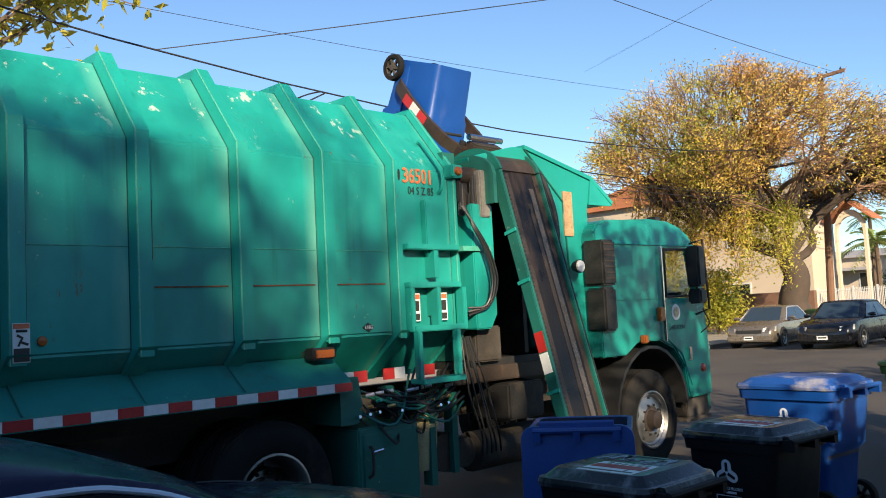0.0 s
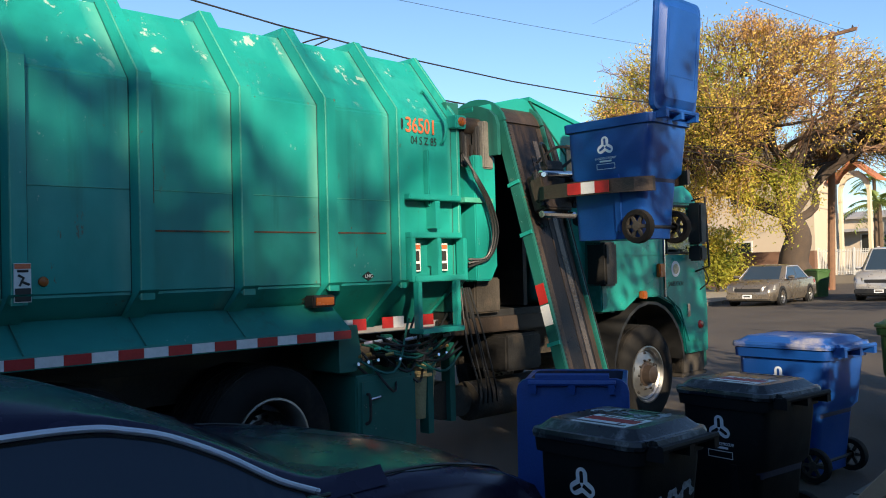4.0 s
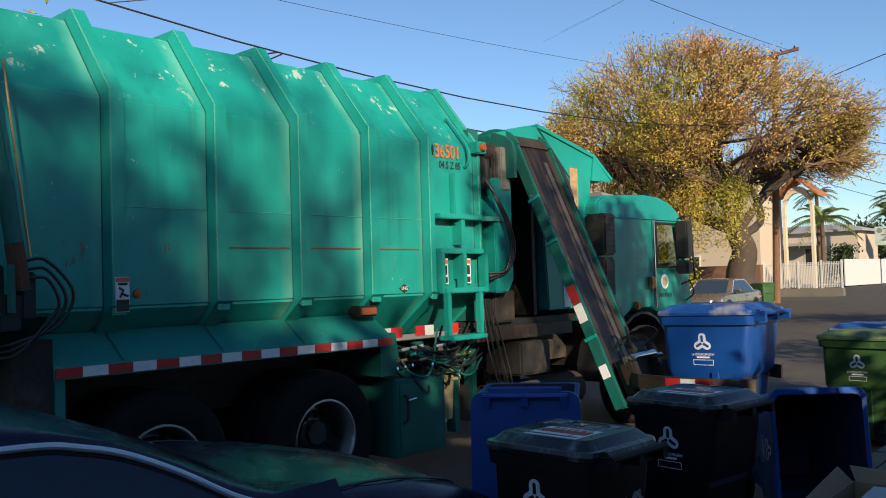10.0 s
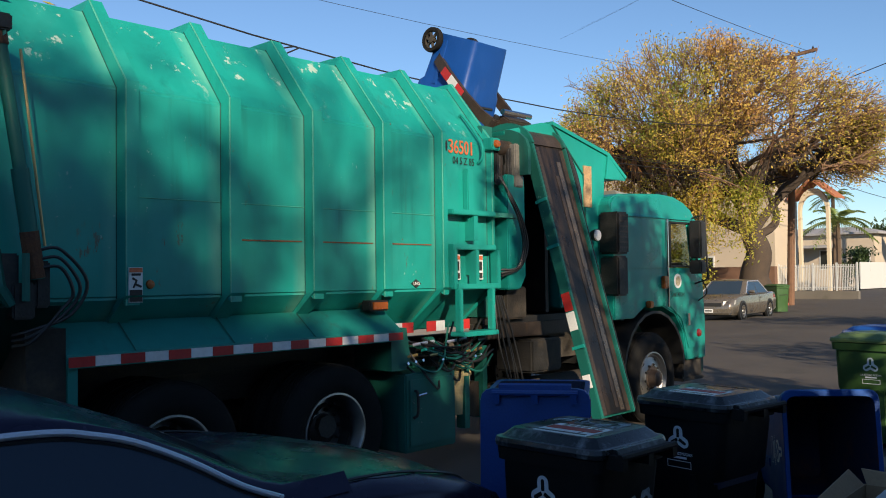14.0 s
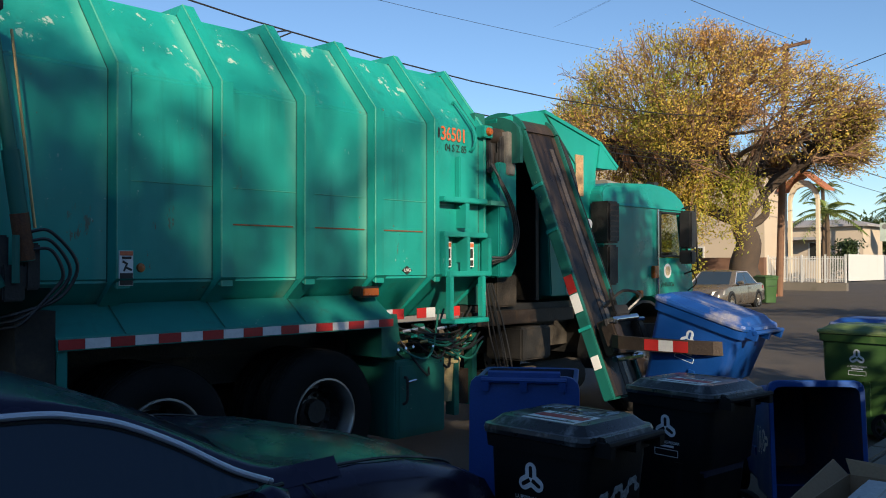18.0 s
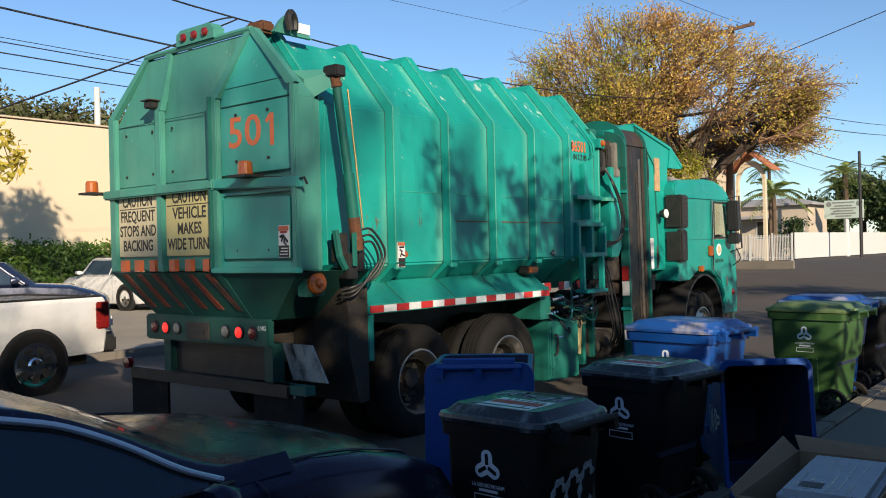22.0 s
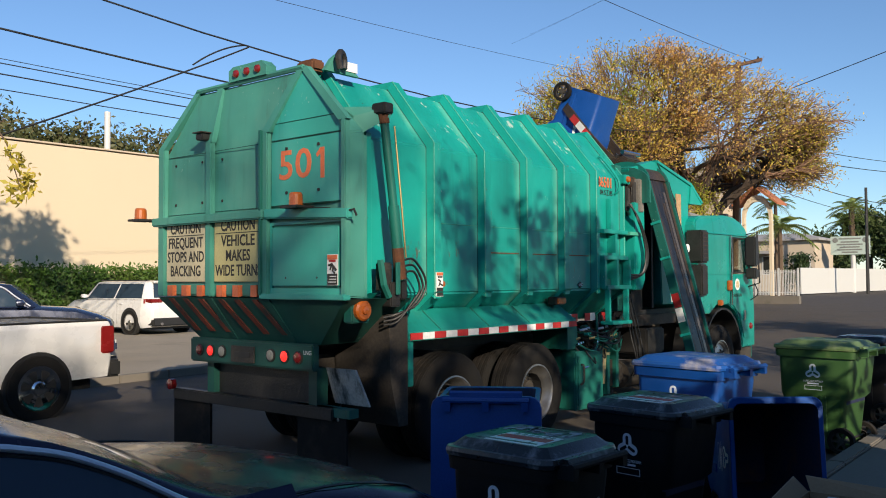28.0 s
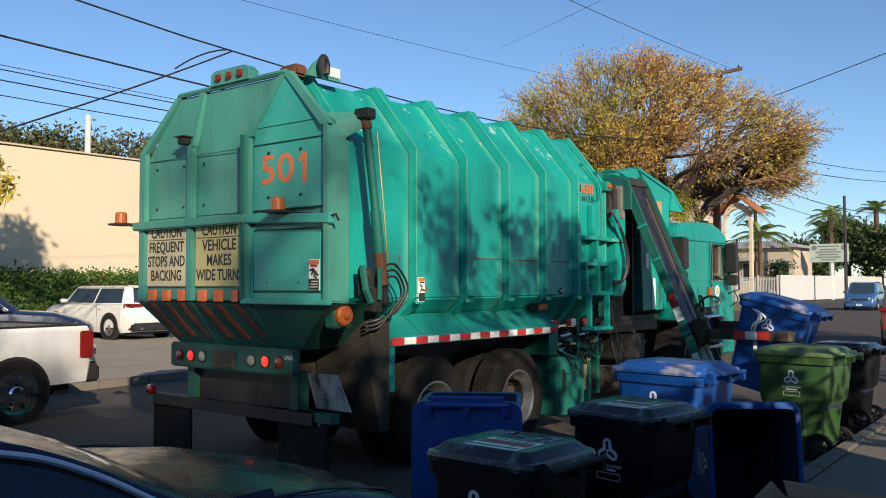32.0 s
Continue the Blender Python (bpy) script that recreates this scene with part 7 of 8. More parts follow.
rgf = random.Random(3)
for k in range(6):
    x_ = -0.66 * 0.46 - 0.006
    part("plastic_film", quick(tube, bend([(x_ - 0.004, 0.20 + rgf.uniform(-0.03, 0.03), 0.94), (x_ - 0.012, 0.10 + rgf.uniform(-0.05, 0.05), 0.86), (x_ - 0.004, 0.16 + rgf.uniform(-0.05, 0.04), 0.74), (x_ + 0.012, 0.13 + rgf.uniform(-0.03, 0.03), 0.60), (x_ + 0.03, 0.09 + rgf.uniform(-0.03, 0.03), 0.47)], 5), 0.008, 4, 0.004), WHITE, M3, "crumpled white plastic film", smooth=True)

# open cardboard box with a wrapped bundle of print on the kerb
cb = thing("cardboard_box", "open brown cardboard box on the pavement", "box", at=pose(4.45, 1.18, 0.05, 0, 0, 2))
for x0, x1, y0, y1 in ((-0.52, 0.52, -0.275, -0.265), (-0.52, 0.52, 0.265, 0.275), (-0.52, -0.51, -0.263, 0.263), (0.51, 0.52, -0.263, 0.263)):
    part("side", quick(box, x0, x1, y0, y1, 0, 0.44), CARDBOARD, cb)
part("flap", quick(lambda q: loft(q, [[(-0.53, 0.272, 0.44), (0.51, 0.272, 0.44), (0.51, 0.278, 0.44), (-0.53, 0.278, 0.44)], [(-0.52, 0.29, 0.47), (0.46, 0.33, 0.52), (0.46, 0.336, 0.52), (-0.52, 0.296, 0.47)]])), CARDBOARD, cb, "raised cardboard flap")
part("flap", quick(lambda q: loft(q, [[(0.515, -0.26, 0.44), (0.515, 0.26, 0.44), (0.521, 0.26, 0.44), (0.521, -0.26, 0.44)], [(0.60, -0.24, 0.48), (0.57, 0.30, 0.51), (0.576, 0.30, 0.51), (0.606, -0.24, 0.48)]])), CARDBOARD, cb)
part("flap", quick(lambda q: loft(q, [[(-0.52, -0.26, 0.44), (-0.52, 0.26, 0.44), (-0.526, 0.26, 0.44), (-0.526, -0.26, 0.44)], [(-0.57, -0.25, 0.30), (-0.56, 0.25, 0.31), (-0.566, 0.25, 0.31), (-0.576, -0.25, 0.30)]])), CARDBOARD, cb)
part("bottom", quick(box, -0.508, 0.508, -0.263, 0.263, 0.0, 0.012), CARDBOARD, cb)
bn = thing("wrapped_bundle", "grey printed paper bundle in the cardboard box", "package", at=pose(4.52, 1.15, 0.064, 0, 0, 4))
part("wrapping", quick(box, -0.40, 0.40, -0.20, 0.20, 0, 0.43), NEWSPRINT, bn, bevel=0.03)
for k in range(6):
    part("print_bar", quick(box, -0.34 + 0.03 * (k % 2), -0.16 + 0.07 * (k % 3), -0.10 + 0.045 * k, -0.088 + 0.045 * k, 0.4295, 0.4312), GREY_LENS, bn)
part("print_block", quick(box, -0.30, -0.20, 0.02, 0.12, 0.431, 0.4325), INK, bn)
for k in range(4):
    part("print_bar", quick(box, 0.02, 0.26 - 0.03 * (k % 3), -0.10 + 0.05 * k, -0.09 + 0.05 * k, 0.4295, 0.4312), GREY_LENS, bn)


# ---- vehicles ----
def make_car(name, label, cat, paint, at, L=4.7, W=1.80, H=1.44, hood=1.15, deck=0.75, belt=0.92, wr=0.325, style="sedan", chrome=True, tail=RED_LENS, group="", rake=0.80, drop=0.03, kt=0.0, low=0.0, nose_k=0.72):
    """A car: lofted body, glass house, roof, pillars, lamps, bumpers, wheels. Front looks along +x."""
    c = thing(name, label, cat, group, at=at)
    hw = W / 2
    a, e = L / 2, -L / 2
    zb = 0.20
    suv = style in ("suv", "van")

    def sec(x, zt, k, b=zb):
        h = hw * k
        return [(x, -h * 0.90, b), (x, -h, b + 0.18), (x, -h * 1.0, (b + zt) / 2 + 0.06), (x, -h * 0.965, zt - 0.05), (x, -h * 0.88, zt), (x, 0, zt + 0.025), (x, h * 0.88, zt), (x, h * 0.965, zt - 0.05), (x, h, (b + zt) / 2 + 0.06), (x, h, b + 0.18), (x, h * 0.90, b)]

    nose = belt * (nose_k if style == "sedan" else 0.84)
    rear_z = belt + 0.04
    rows = [sec(e, rear_z - 0.16, 0.86, 0.32), sec(e + 0.10, rear_z - 0.02, 0.93, 0.24), sec(e + 0.5, rear_z, 0.985), sec(e + deck + 0.3, belt + 0.02, 1.0), sec(0, belt, 1.0), sec(a - hood - 0.1, belt - 0.01, 1.0), sec(a - hood * 0.55, (belt + nose) / 2 + 0.03, 0.98), sec(a - 0.28, nose, 0.94), sec(a - 0.07, nose - 0.10, 0.86, 0.24), sec(a, nose - 0.22, 0.78, 0.30)]
    part("body", quick(loft, rows), paint, c, smooth=True)
    # glass house
    wf, wr_ = a - hood, e + deck
    rf, rb = (wf - rake, wr_ + 0.75) if style == "sedan" else (wf - 0.62, wr_ + 0.22)
    if style == "van":
        rf = wf - 0.85

    def gsec(x, z, k):
        h = hw * k
        return [(x, -h, z), (x, h, z)]

    top = H - 0.035
    kt = kt or (0.74 if style == "sedan" else 0.80)
    ring0 = [(wf - 0.03, -hw * 0.80, belt - 0.01), (wf - 0.20, -hw * 0.935, belt - 0.01), (wr_ + 0.20, -hw * 0.935, belt), (wr_ + 0.02, -hw * 0.80, belt + 0.01), (wr_ + 0.02, hw * 0.80, belt + 0.01), (wr_ + 0.20, hw * 0.935, belt), (wf - 0.20, hw * 0.935, belt - 0.01), (wf - 0.03, hw * 0.80, belt - 0.01)]
    zs = top - drop
    ring1 = [(rf + 0.05, -hw * (kt - 0.09), zs + 0.02), (rf - 0.06, -hw * kt, zs), (rb + 0.05, -hw * kt, zs), (rb - 0.05, -hw * (kt - 0.09), zs + 0.01), (rb - 0.05, hw * (kt - 0.09), zs + 0.01), (rb + 0.05, hw * kt, zs), (rf - 0.06, hw * kt, zs), (rf + 0.05, hw * (kt - 0.09), zs + 0.02)]
    mx = (rf + rb) / 2

    def squash(kx, ky, z):
        return [(mx + (x - mx) * kx, y * ky, z) for x, y, _ in ring1]

    shell = bmesh.new()
    loft(shell, [ring0, ring1, squash(0.97, 0.96, zs + (H - zs) * 0.35), squash(0.88, 0.80, zs + (H - zs) * 0.75), squash(0.70, 0.5, H - 0.005), squash(0.3, 0.2, H)])
    part("cabin", shell, paint, c, smooth=True)

    def pane(quad, u0, u1, v0, v1, nm, lift=0.005):
        A, B, C, D = (Vector(p) for p in quad)
        nrm = (B - A).cross(D - A).normalized()
        if nrm.dot(A + C - Vector((mx * 2, 0, 1.6))) < 0:
            nrm = -nrm
        pt = lambda u, v: A.lerp(B, u).lerp(D.lerp(C, u), v) + nrm * lift
        ring = [pt(u0, v0), pt(u1, v0), pt(u1, v1), pt(u0, v1)]
        part(nm, quick(lambda q: loft(q, [[p - nrm * 0.012 for p in ring], ring])), CAR_GLASS, c, "dark tinted glass")
        return pt

    pane((ring0[0], ring0[7], ring1[7], ring1[0]), 0.03, 0.97, 0.03, 0.95, "windscreen")
    pane((ring0[3], ring0[4], ring1[4], ring1[3]), 0.05, 0.95, 0.06, 0.92, "rear_screen")
    for sy in (-1, 1):
        q4 = (ring0[1], ring0[2], ring1[2], ring1[1]) if sy < 0 else (ring0[6], ring0[5], ring1[5], ring1[6])
        pt = pane(q4, 0.03, 0.49, 0.05, 0.93, "front_window")
        pane(q4, 0.515, 0.96, 0.05, 0.93, "rear_window")
        line = [pt(-0.005, 0.06), pt(0.008, 0.5), pt(0.02, 0.93), pt(0.12, 0.985), pt(0.5, 1.0), pt(0.85, 0.98), pt(0.97, 0.93), pt(0.99, 0.06)]
        part("window_trim", quick(tube, bend([tuple(p) for p in line], 5), 0.014, 6), BRIGHT_TRIM if chrome else BLACK_TRIM, c, "bright window trim" if chrome else "", smooth=True)
        mz, mx_ = belt + 0.02 - low, wf - 0.40 + low
        part("mirror", quick(lambda q: loft(q, [[(mx_ + u * g, sy * (hw - 0.03 + o), mz + 0.06 + v * g) for u, v in ((-0.04, -0.04), (0.05, -0.05), (0.10, 0.0), (0.06, 0.05), (-0.04, 0.05))] for o, g in ((0.0, 0.5), (0.05, 0.9), (0.16, 1.25), (0.21, 1.0), (0.225, 0.6))])), paint, c, smooth=True)
        part("headlight", quick(lambda q: loft(q, [[(a - 0.34, sy * hw * 0.965, nose - 0.03), (a - 0.26, sy * hw * 0.975, nose - 0.19), (a + 0.02, sy * hw * 0.56, nose - 0.22), (a - 0.02, sy * hw * 0.56, nose - 0.08)], [(a - 0.36, sy * hw * 0.85, nose - 0.06), (a - 0.36, sy * hw * 0.85, nose - 0.17), (a - 0.12, sy * hw * 0.5, nose - 0.20), (a - 0.12, sy * hw * 0.5, nose - 0.10)]])), GREY_LENS, c, "clear headlight", bevel=0.012)
        zl = rear_z - (0.24 if not suv else 0.16)
        part("tail_light", quick(lambda q: loft(q, [[(e + 0.02, sy * hw * 0.50, zl), (e + 0.02, sy * hw * 0.50, zl + 0.13), (e + 0.34, sy * hw * 0.975, zl + 0.13), (e + 0.34, sy * hw * 0.985, zl)], [(e + 0.10, sy * hw * 0.45, zl), (e + 0.10, sy * hw * 0.45, zl + 0.13), (e + 0.40, sy * hw * 0.9, zl + 0.13), (e + 0.40, sy * hw * 0.9, zl)]])), tail, c, "red tail light")
        for nm, x in (("front", a - 0.90), ("rear", e + 0.98)):
            q = Matrix.Translation((x, sy * (hw - 0.10), wr)) @ Matrix.Rotation(-math.pi / 2 * sy, 4, "X")
            part("wheel_arch", quick(lathe, [(wr * 1.16, 0.02), (wr * 1.16, 0.108), (wr * 0.9, 0.11), (wr * 0.9, 0.02)], q, 24), BLACK_TRIM, c)
            wh = part("wheel", quick(lathe, [(wr * 0.66, -0.10), (wr * 0.95, -0.10), (wr, -0.07), (wr, 0.08), (wr * 0.95, 0.112), (wr * 0.68, 0.114), (wr * 0.66, 0.05)], q, 28), RUBBER, c, smooth=True)
            part("rim", quick(lathe, [(wr * 0.68, 0.05), (wr * 0.68, 0.113), (wr * 0.62, 0.110), (wr * 0.58, 0.07), (wr * 0.2, 0.085), (wr * 0.16, 0.105), (0.001, 0.107)], q, 24), ALU, wh, smooth=True)
            for k in range(5):
                part("spoke_gap", quick(box, -wr * 0.09, wr * 0.09, wr * 0.26, wr * 0.52, 0.079, 0.088, q @ Matrix.Rotation(k * 2 * math.pi / 5, 4, "Z")), INK, wh)
        part("door_seam", quick(box, (rf + rb) / 2 - 0.055, (rf + rb) / 2 - 0.048, sy * hw * 1.001 - 0.003, sy * hw * 1.001 + 0.003, 0.32, belt - 0.05), BLACK_TRIM, c)
        part("door_handle", quick(box, (rf + rb) / 2 - 0.3, (rf + rb) / 2 - 0.14, sy * hw * 1.0 - 0.012, sy * hw * 1.0 + 0.012, belt - 0.16, belt - 0.13), paint, c)
    part("grille", quick(box, a - 0.05, a + 0.012, -hw * 0.5, hw * 0.5, nose - 0.26, nose - 0.14), BLACK_TRIM, c, bevel=0.01)
    part("front_bumper", quick(box, a - 0.22, a + 0.05, -hw * 0.86, hw * 0.86, 0.24, 0.44), BLACK_TRIM if style == "van" else paint, c, bevel=0.04)
    part("rear_bumper", quick(box, e - 0.05, e + 0.25, -hw * 0.90, hw * 0.90, 0.26, 0.50), BLACK_TRIM if style == "suv" else paint, c, bevel=0.04)
    if style == "suv":
        for sy in (-1, 1):
            part("tail_light", quick(box, e - 0.012, e + 0.30, sy * hw * 0.74 - 0.19, sy * hw * 0.74 + 0.19, belt - 0.10, belt + 0.01), tail, c, "red tail light", bevel=0.02)
            part("exhaust", quick(tube, [(e - 0.07, sy * hw * 0.6, 0.33), (e + 0.1, sy * hw * 0.6, 0.33)], 0.045, 10), CHROME, c, smooth=True)
            part("roof_rail", quick(tube, [(rf - 0.1, sy * hw * 0.72, H + 0.0), (rb + 0.1, sy * hw * 0.72, H + 0.0)], 0.018, 6), BLACK_TRIM, c)
        part("rear_spoiler", quick(box, rb - 0.16, rb + 0.10, -hw * 0.70, hw * 0.70, H - 0.075, H - 0.03), paint, c, bevel=0.02)
    fp = part("number_plate", quick(box, a + 0.05, a + 0.062, -0.16, 0.16, 0.30, 0.42), WHITE, c)
    part("plate_bar", quick(box, a + 0.0622, a + 0.066, -0.12, 0.12, 0.34, 0.385), INK, fp)
    part("underside", quick(box, e + 0.3, a - 0.3, -hw * 0.8, hw * 0.8, 0.16, 0.26), BLACK_TRIM, c)
    return c




def near_sedan(at):
    """The dark sedan at the near kerb: rounded roof and pillars, arched bright trim, sloping bonnet. Front looks along +x."""
    c = thing("parked_sedan", "dark glossy sedan with chrome window trim parked at the kerb", "car", at=at)
    hw = 0.91

    def sec(x, zt, k, b=0.20, crown=0.03):
        h = hw * k
        half = [(0.90, b), (1.0, b + 0.18), (1.0, (b + zt) / 2 + 0.08), (0.975, zt - 0.07), (0.93, zt - 0.015), (0.80, zt + 0.008), (0.45, zt + crown * 0.8)]
        return [(x, -h * y, z) for y, z in half] + [(x, 0, zt + crown)] + [(x, h * y, z) for y, z in half[::-1]]

    rows = [sec(-2.40, 0.74, 0.84, 0.34), sec(-2.30, 0.92, 0.92, 0.26), sec(-1.9, 0.965, 0.98), sec(-1.4, 0.955, 1.0), sec(0.0, 0.935, 1.0), sec(0.95, 0.925, 1.0), sec(1.35, 0.915, 0.995, crown=0.045), sec(1.65, 0.875, 0.985, crown=0.055),
            sec(1.95, 0.80, 0.96, crown=0.06), sec(2.18, 0.71, 0.92, 0.22, 0.05), sec(2.32, 0.61, 0.85, 0.24, 0.04), sec(2.40, 0.50, 0.76, 0.28, 0.02), sec(2.43, 0.40, 0.66, 0.32, 0.0)]
    part("body", quick(loft, rows), CAR_DARK, c, smooth=55)
    # roof rail over the side windows, shoulder of the roof
    rail_x = [-1.62, -1.2, -0.8, -0.4, 0.0, 0.197, 0.297, 0.43, 0.595, 0.76, 0.90]
    rail_y = [0.80, 0.70, 0.66, 0.645, 0.645, 0.653, 0.663, 0.685, 0.732, 0.795, 0.83]
    rail_z = [0.97, 1.14, 1.21, 1.24, 1.243, 1.235, 1.216, 1.178, 1.098, 0.996, 0.935]
    shoulder_x = [-1.75, -1.2, -0.8, -0.4, 0.0, 0.17, 0.27, 0.43, 0.63, 0.83, 1.0, 1.22]
    shoulder_z = [0.97, 1.22, 1.315, 1.345, 1.335, 1.312, 1.285, 1.228, 1.148, 1.05, 0.965, 0.93]
    at_x = lambda x, ys, xs=rail_x: float(np.interp(x, xs, ys))
    rings = []
    for x in [-1.75 + 0.0743 * i for i in range(41)]:
        y, z = at_x(x, rail_y), max(at_x(x, rail_z), 0.93)
        zs = max(at_x(x, shoulder_z, shoulder_x), 0.93)
        half = [(0.855, 0.90), (y + 0.012, z - 0.02), (y - 0.02, z + 0.03), (y * 0.92 - 0.02, z + (zs - z) * 0.62), (0.49, zs), (0.25, zs + 0.035)]
        rings.append([(x, -a, b) for a, b in half] + [(x, 0, zs + 0.045)] + [(x, a, b) for a, b in half[::-1]])
    part("cabin", quick(loft, rings, False, False), CAR_DARK, c, smooth=60)
    for sy in (-1, 1):
        xs = [-1.5 + 0.0585 * i for i in range(41)]
        low, high = [], []
        for x in xs:
            y, z = at_x(x, rail_y), at_x(x, rail_z)
            low.append((x, sy * (0.872 - 0.0 * z), 0.925))
            high.append((x, sy * (y + 0.020), max(z - 0.012, 0.926)))
        for nm, a, b in (("rear_window", 2, 21), ("front_window", 22, 41)):
            part(nm, quick(lambda q: loft(q, [[low[i], high[i], (high[i][0], high[i][1] - sy * 0.006, high[i][2]), (low[i][0], low[i][1] - sy * 0.006, low[i][2])] for i in range(a, b)])), CAR_GLASS, c, "dark tinted side glass")
        part("window_trim", quick(tube, bend([(x, sy * (y + 0.024), z) for x, y, z in zip(rail_x, rail_y, rail_z)], 4), 0.0115, 8), BRIGHT_TRIM, c, "bright window trim", smooth=True)
        part("window_gasket", quick(tube, bend([(x, sy * (y + 0.026), z - 0.020) for x, y, z in zip(rail_x, rail_y, rail_z)], 4), 0.006, 5), BLACK_TRIM, c)
        part("sill_trim", quick(tube, [(-1.55, sy * 0.885, 0.928), (0.0, sy * 0.89, 0.928), (0.93, sy * 0.875, 0.925)], 0.008, 6), BLACK_TRIM, c)
        mr_ = part("mirror", quick(lambda q: loft(q, [[(0.78 + u * g * 0.7, sy * (hw - 0.02 + o * 0.7), 0.90 + v * g * 0.75) for u, v in ((-0.05, -0.05), (0.05, -0.055), (0.11, -0.01), (0.08, 0.05), (0.0, 0.075), (-0.05, 0.06))] for o, g in ((0.0, 0.4), (0.04, 0.8), (0.11, 1.2), (0.17, 1.15), (0.205, 0.8), (0.215, 0.4))])), CAR_DARK, c, "dark door mirror", smooth=True)
        part("mirror_foot", quick(box, 0.75, 0.84, sy * 0.885 - 0.02, sy * 0.885 + 0.02, 0.86, 0.90), BLACK_TRIM, mr_, bevel=0.008)
        part("bonnet_seam", quick(tube, bend([(1.02, sy * 0.80, 0.928), (1.5, sy * 0.78, 0.905), (1.95, sy * 0.70, 0.812), (2.2, sy * 0.58, 0.712)], 5), 0.006, 4), BLACK_TRIM, c)
        part("wing_seam", quick(tube, bend([(1.02, sy * 0.80, 0.928), (1.06, sy * 0.895, 0.86), (1.08, sy * 0.912, 0.70), (1.06, sy * 0.912, 0.45)], 5), 0.004, 4), BLACK_TRIM, c)
        part("headlight", quick(lambda q: loft(q, [[(1.98, sy * 0.84, 0.745), (2.02, sy * 0.85, 0.61), (2.33, sy * 0.60, 0.52), (2.28, sy * 0.52, 0.645)], [(1.96, sy * 0.74, 0.72), (1.98, sy * 0.76, 0.60), (2.22, sy * 0.52, 0.53), (2.2, sy * 0.46, 0.62)]])), CAR_GLASS, c, "clear headlight", bevel=0.015)
        part("tail_light", quick(lambda q: loft(q, [[(-2.38, sy * 0.45, 0.70), (-2.36, sy * 0.45, 0.86), (-2.06, sy * 0.90, 0.88), (-2.08, sy * 0.905, 0.72)], [(-2.28, sy * 0.42, 0.70), (-2.28, sy * 0.42, 0.86), (-2.0, sy * 0.82, 0.87), (-2.0, sy * 0.83, 0.72)]])), RED_LENS, c, "red tail light")
        part("door_handle", quick(box, -0.42, -0.24, sy * 0.912 - 0.014, sy * 0.912 + 0.014, 0.77, 0.80), CAR_DARK, c, bevel=0.008)
        part("door_seam", quick(box, -0.205, -0.198, sy * 0.912 - 0.003, sy * 0.912 + 0.003, 0.34, 0.90), BLACK_TRIM, c)
        for x in (1.47, -1.40):
            q = Matrix.Translation((x, sy * 0.81, 0.325)) @ Matrix.Rotation(-math.pi / 2 * sy, 4, "X")
            part("wheel_arch", quick(lathe, [(0.377, 0.02), (0.377, 0.108), (0.29, 0.11), (0.29, 0.02)], q, 24), BLACK_TRIM, c)
            wh = part("wheel", quick(lathe, [(0.215, -0.10), (0.31, -0.10), (0.325, -0.07), (0.325, 0.08), (0.31, 0.112), (0.22, 0.114), (0.215, 0.05)], q, 28), RUBBER, c, smooth=True)
            part("rim", quick(lathe, [(0.22, 0.05), (0.22, 0.113), (0.20, 0.110), (0.19, 0.07), (0.065, 0.085), (0.05, 0.105), (0.001, 0.107)], q, 24), ALU, wh, smooth=True)
    # screens, cowl and wipers
    part("windscreen", quick(lambda q: loft(q, [[(1.20 - 0.10 * abs(v) - u * (0.80 - 0.05 * abs(v)), v * (0.70 - 0.22 * u), 0.935 + 0.335 * u - 0.055 * v * v + 0.03 * math.sin(u * 3.1)) for v in (-1, -0.6, -0.2, 0.2, 0.6, 1)] for u in (0, 0.25, 0.5, 0.75, 1.0)], closed=False)), CAR_GLASS, c, "dark windscreen", smooth=True)
    part("cowl", quick(lambda q: loft(q, [[(1.34 - 0.14 * v * v, v * 0.78, 0.942 - 0.02 * v * v), (1.14 - 0.14 * v * v, v * 0.78, 0.955 - 0.02 * v * v), (1.14 - 0.14 * v * v, v * 0.78, 0.90), (1.34 - 0.14 * v * v, v * 0.78, 0.90)] for v in (-1, -0.5, 0, 0.5, 1)])), BLACK_TRIM, c, "black plastic cowl")
    part("front_bumper", quick(lambda q: loft(q, [[(2.16 - 0.30 * abs(v) ** 3, v * 0.90, z0), (2.45 - 0.42 * abs(v) ** 3, v * 0.88, z0), (2.46 - 0.42 * abs(v) ** 3, v * 0.88, z1), (2.16 - 0.30 * abs(v) ** 3, v * 0.90, z1)] for v in (-1, -0.8, -0.5, 0, 0.5, 0.8, 1) for z0, z1 in ((0.22, 0.44),)])), CAR_DARK, c, smooth=True)
    part("grille", quick(box, 2.40, 2.465, -0.42, 0.42, 0.455, 0.53), BLACK_TRIM, c, bevel=0.01)
    part("rear_bumper", quick(box, -2.47, -2.20, -0.80, 0.80, 0.28, 0.54), CAR_DARK, c, bevel=0.05)
    pl_ = part("number_plate", quick(box, 2.462, 2.472, -0.16, 0.16, 0.29, 0.41), WHITE, c)
    part("plate_bar", quick(box, 2.4725, 2.476, -0.12, 0.12, 0.33, 0.375), INK, pl_)
    part("underside", quick(box, -2.1, 2.1, -0.72, 0.72, 0.16, 0.24), BLACK_TRIM, c)
    return c


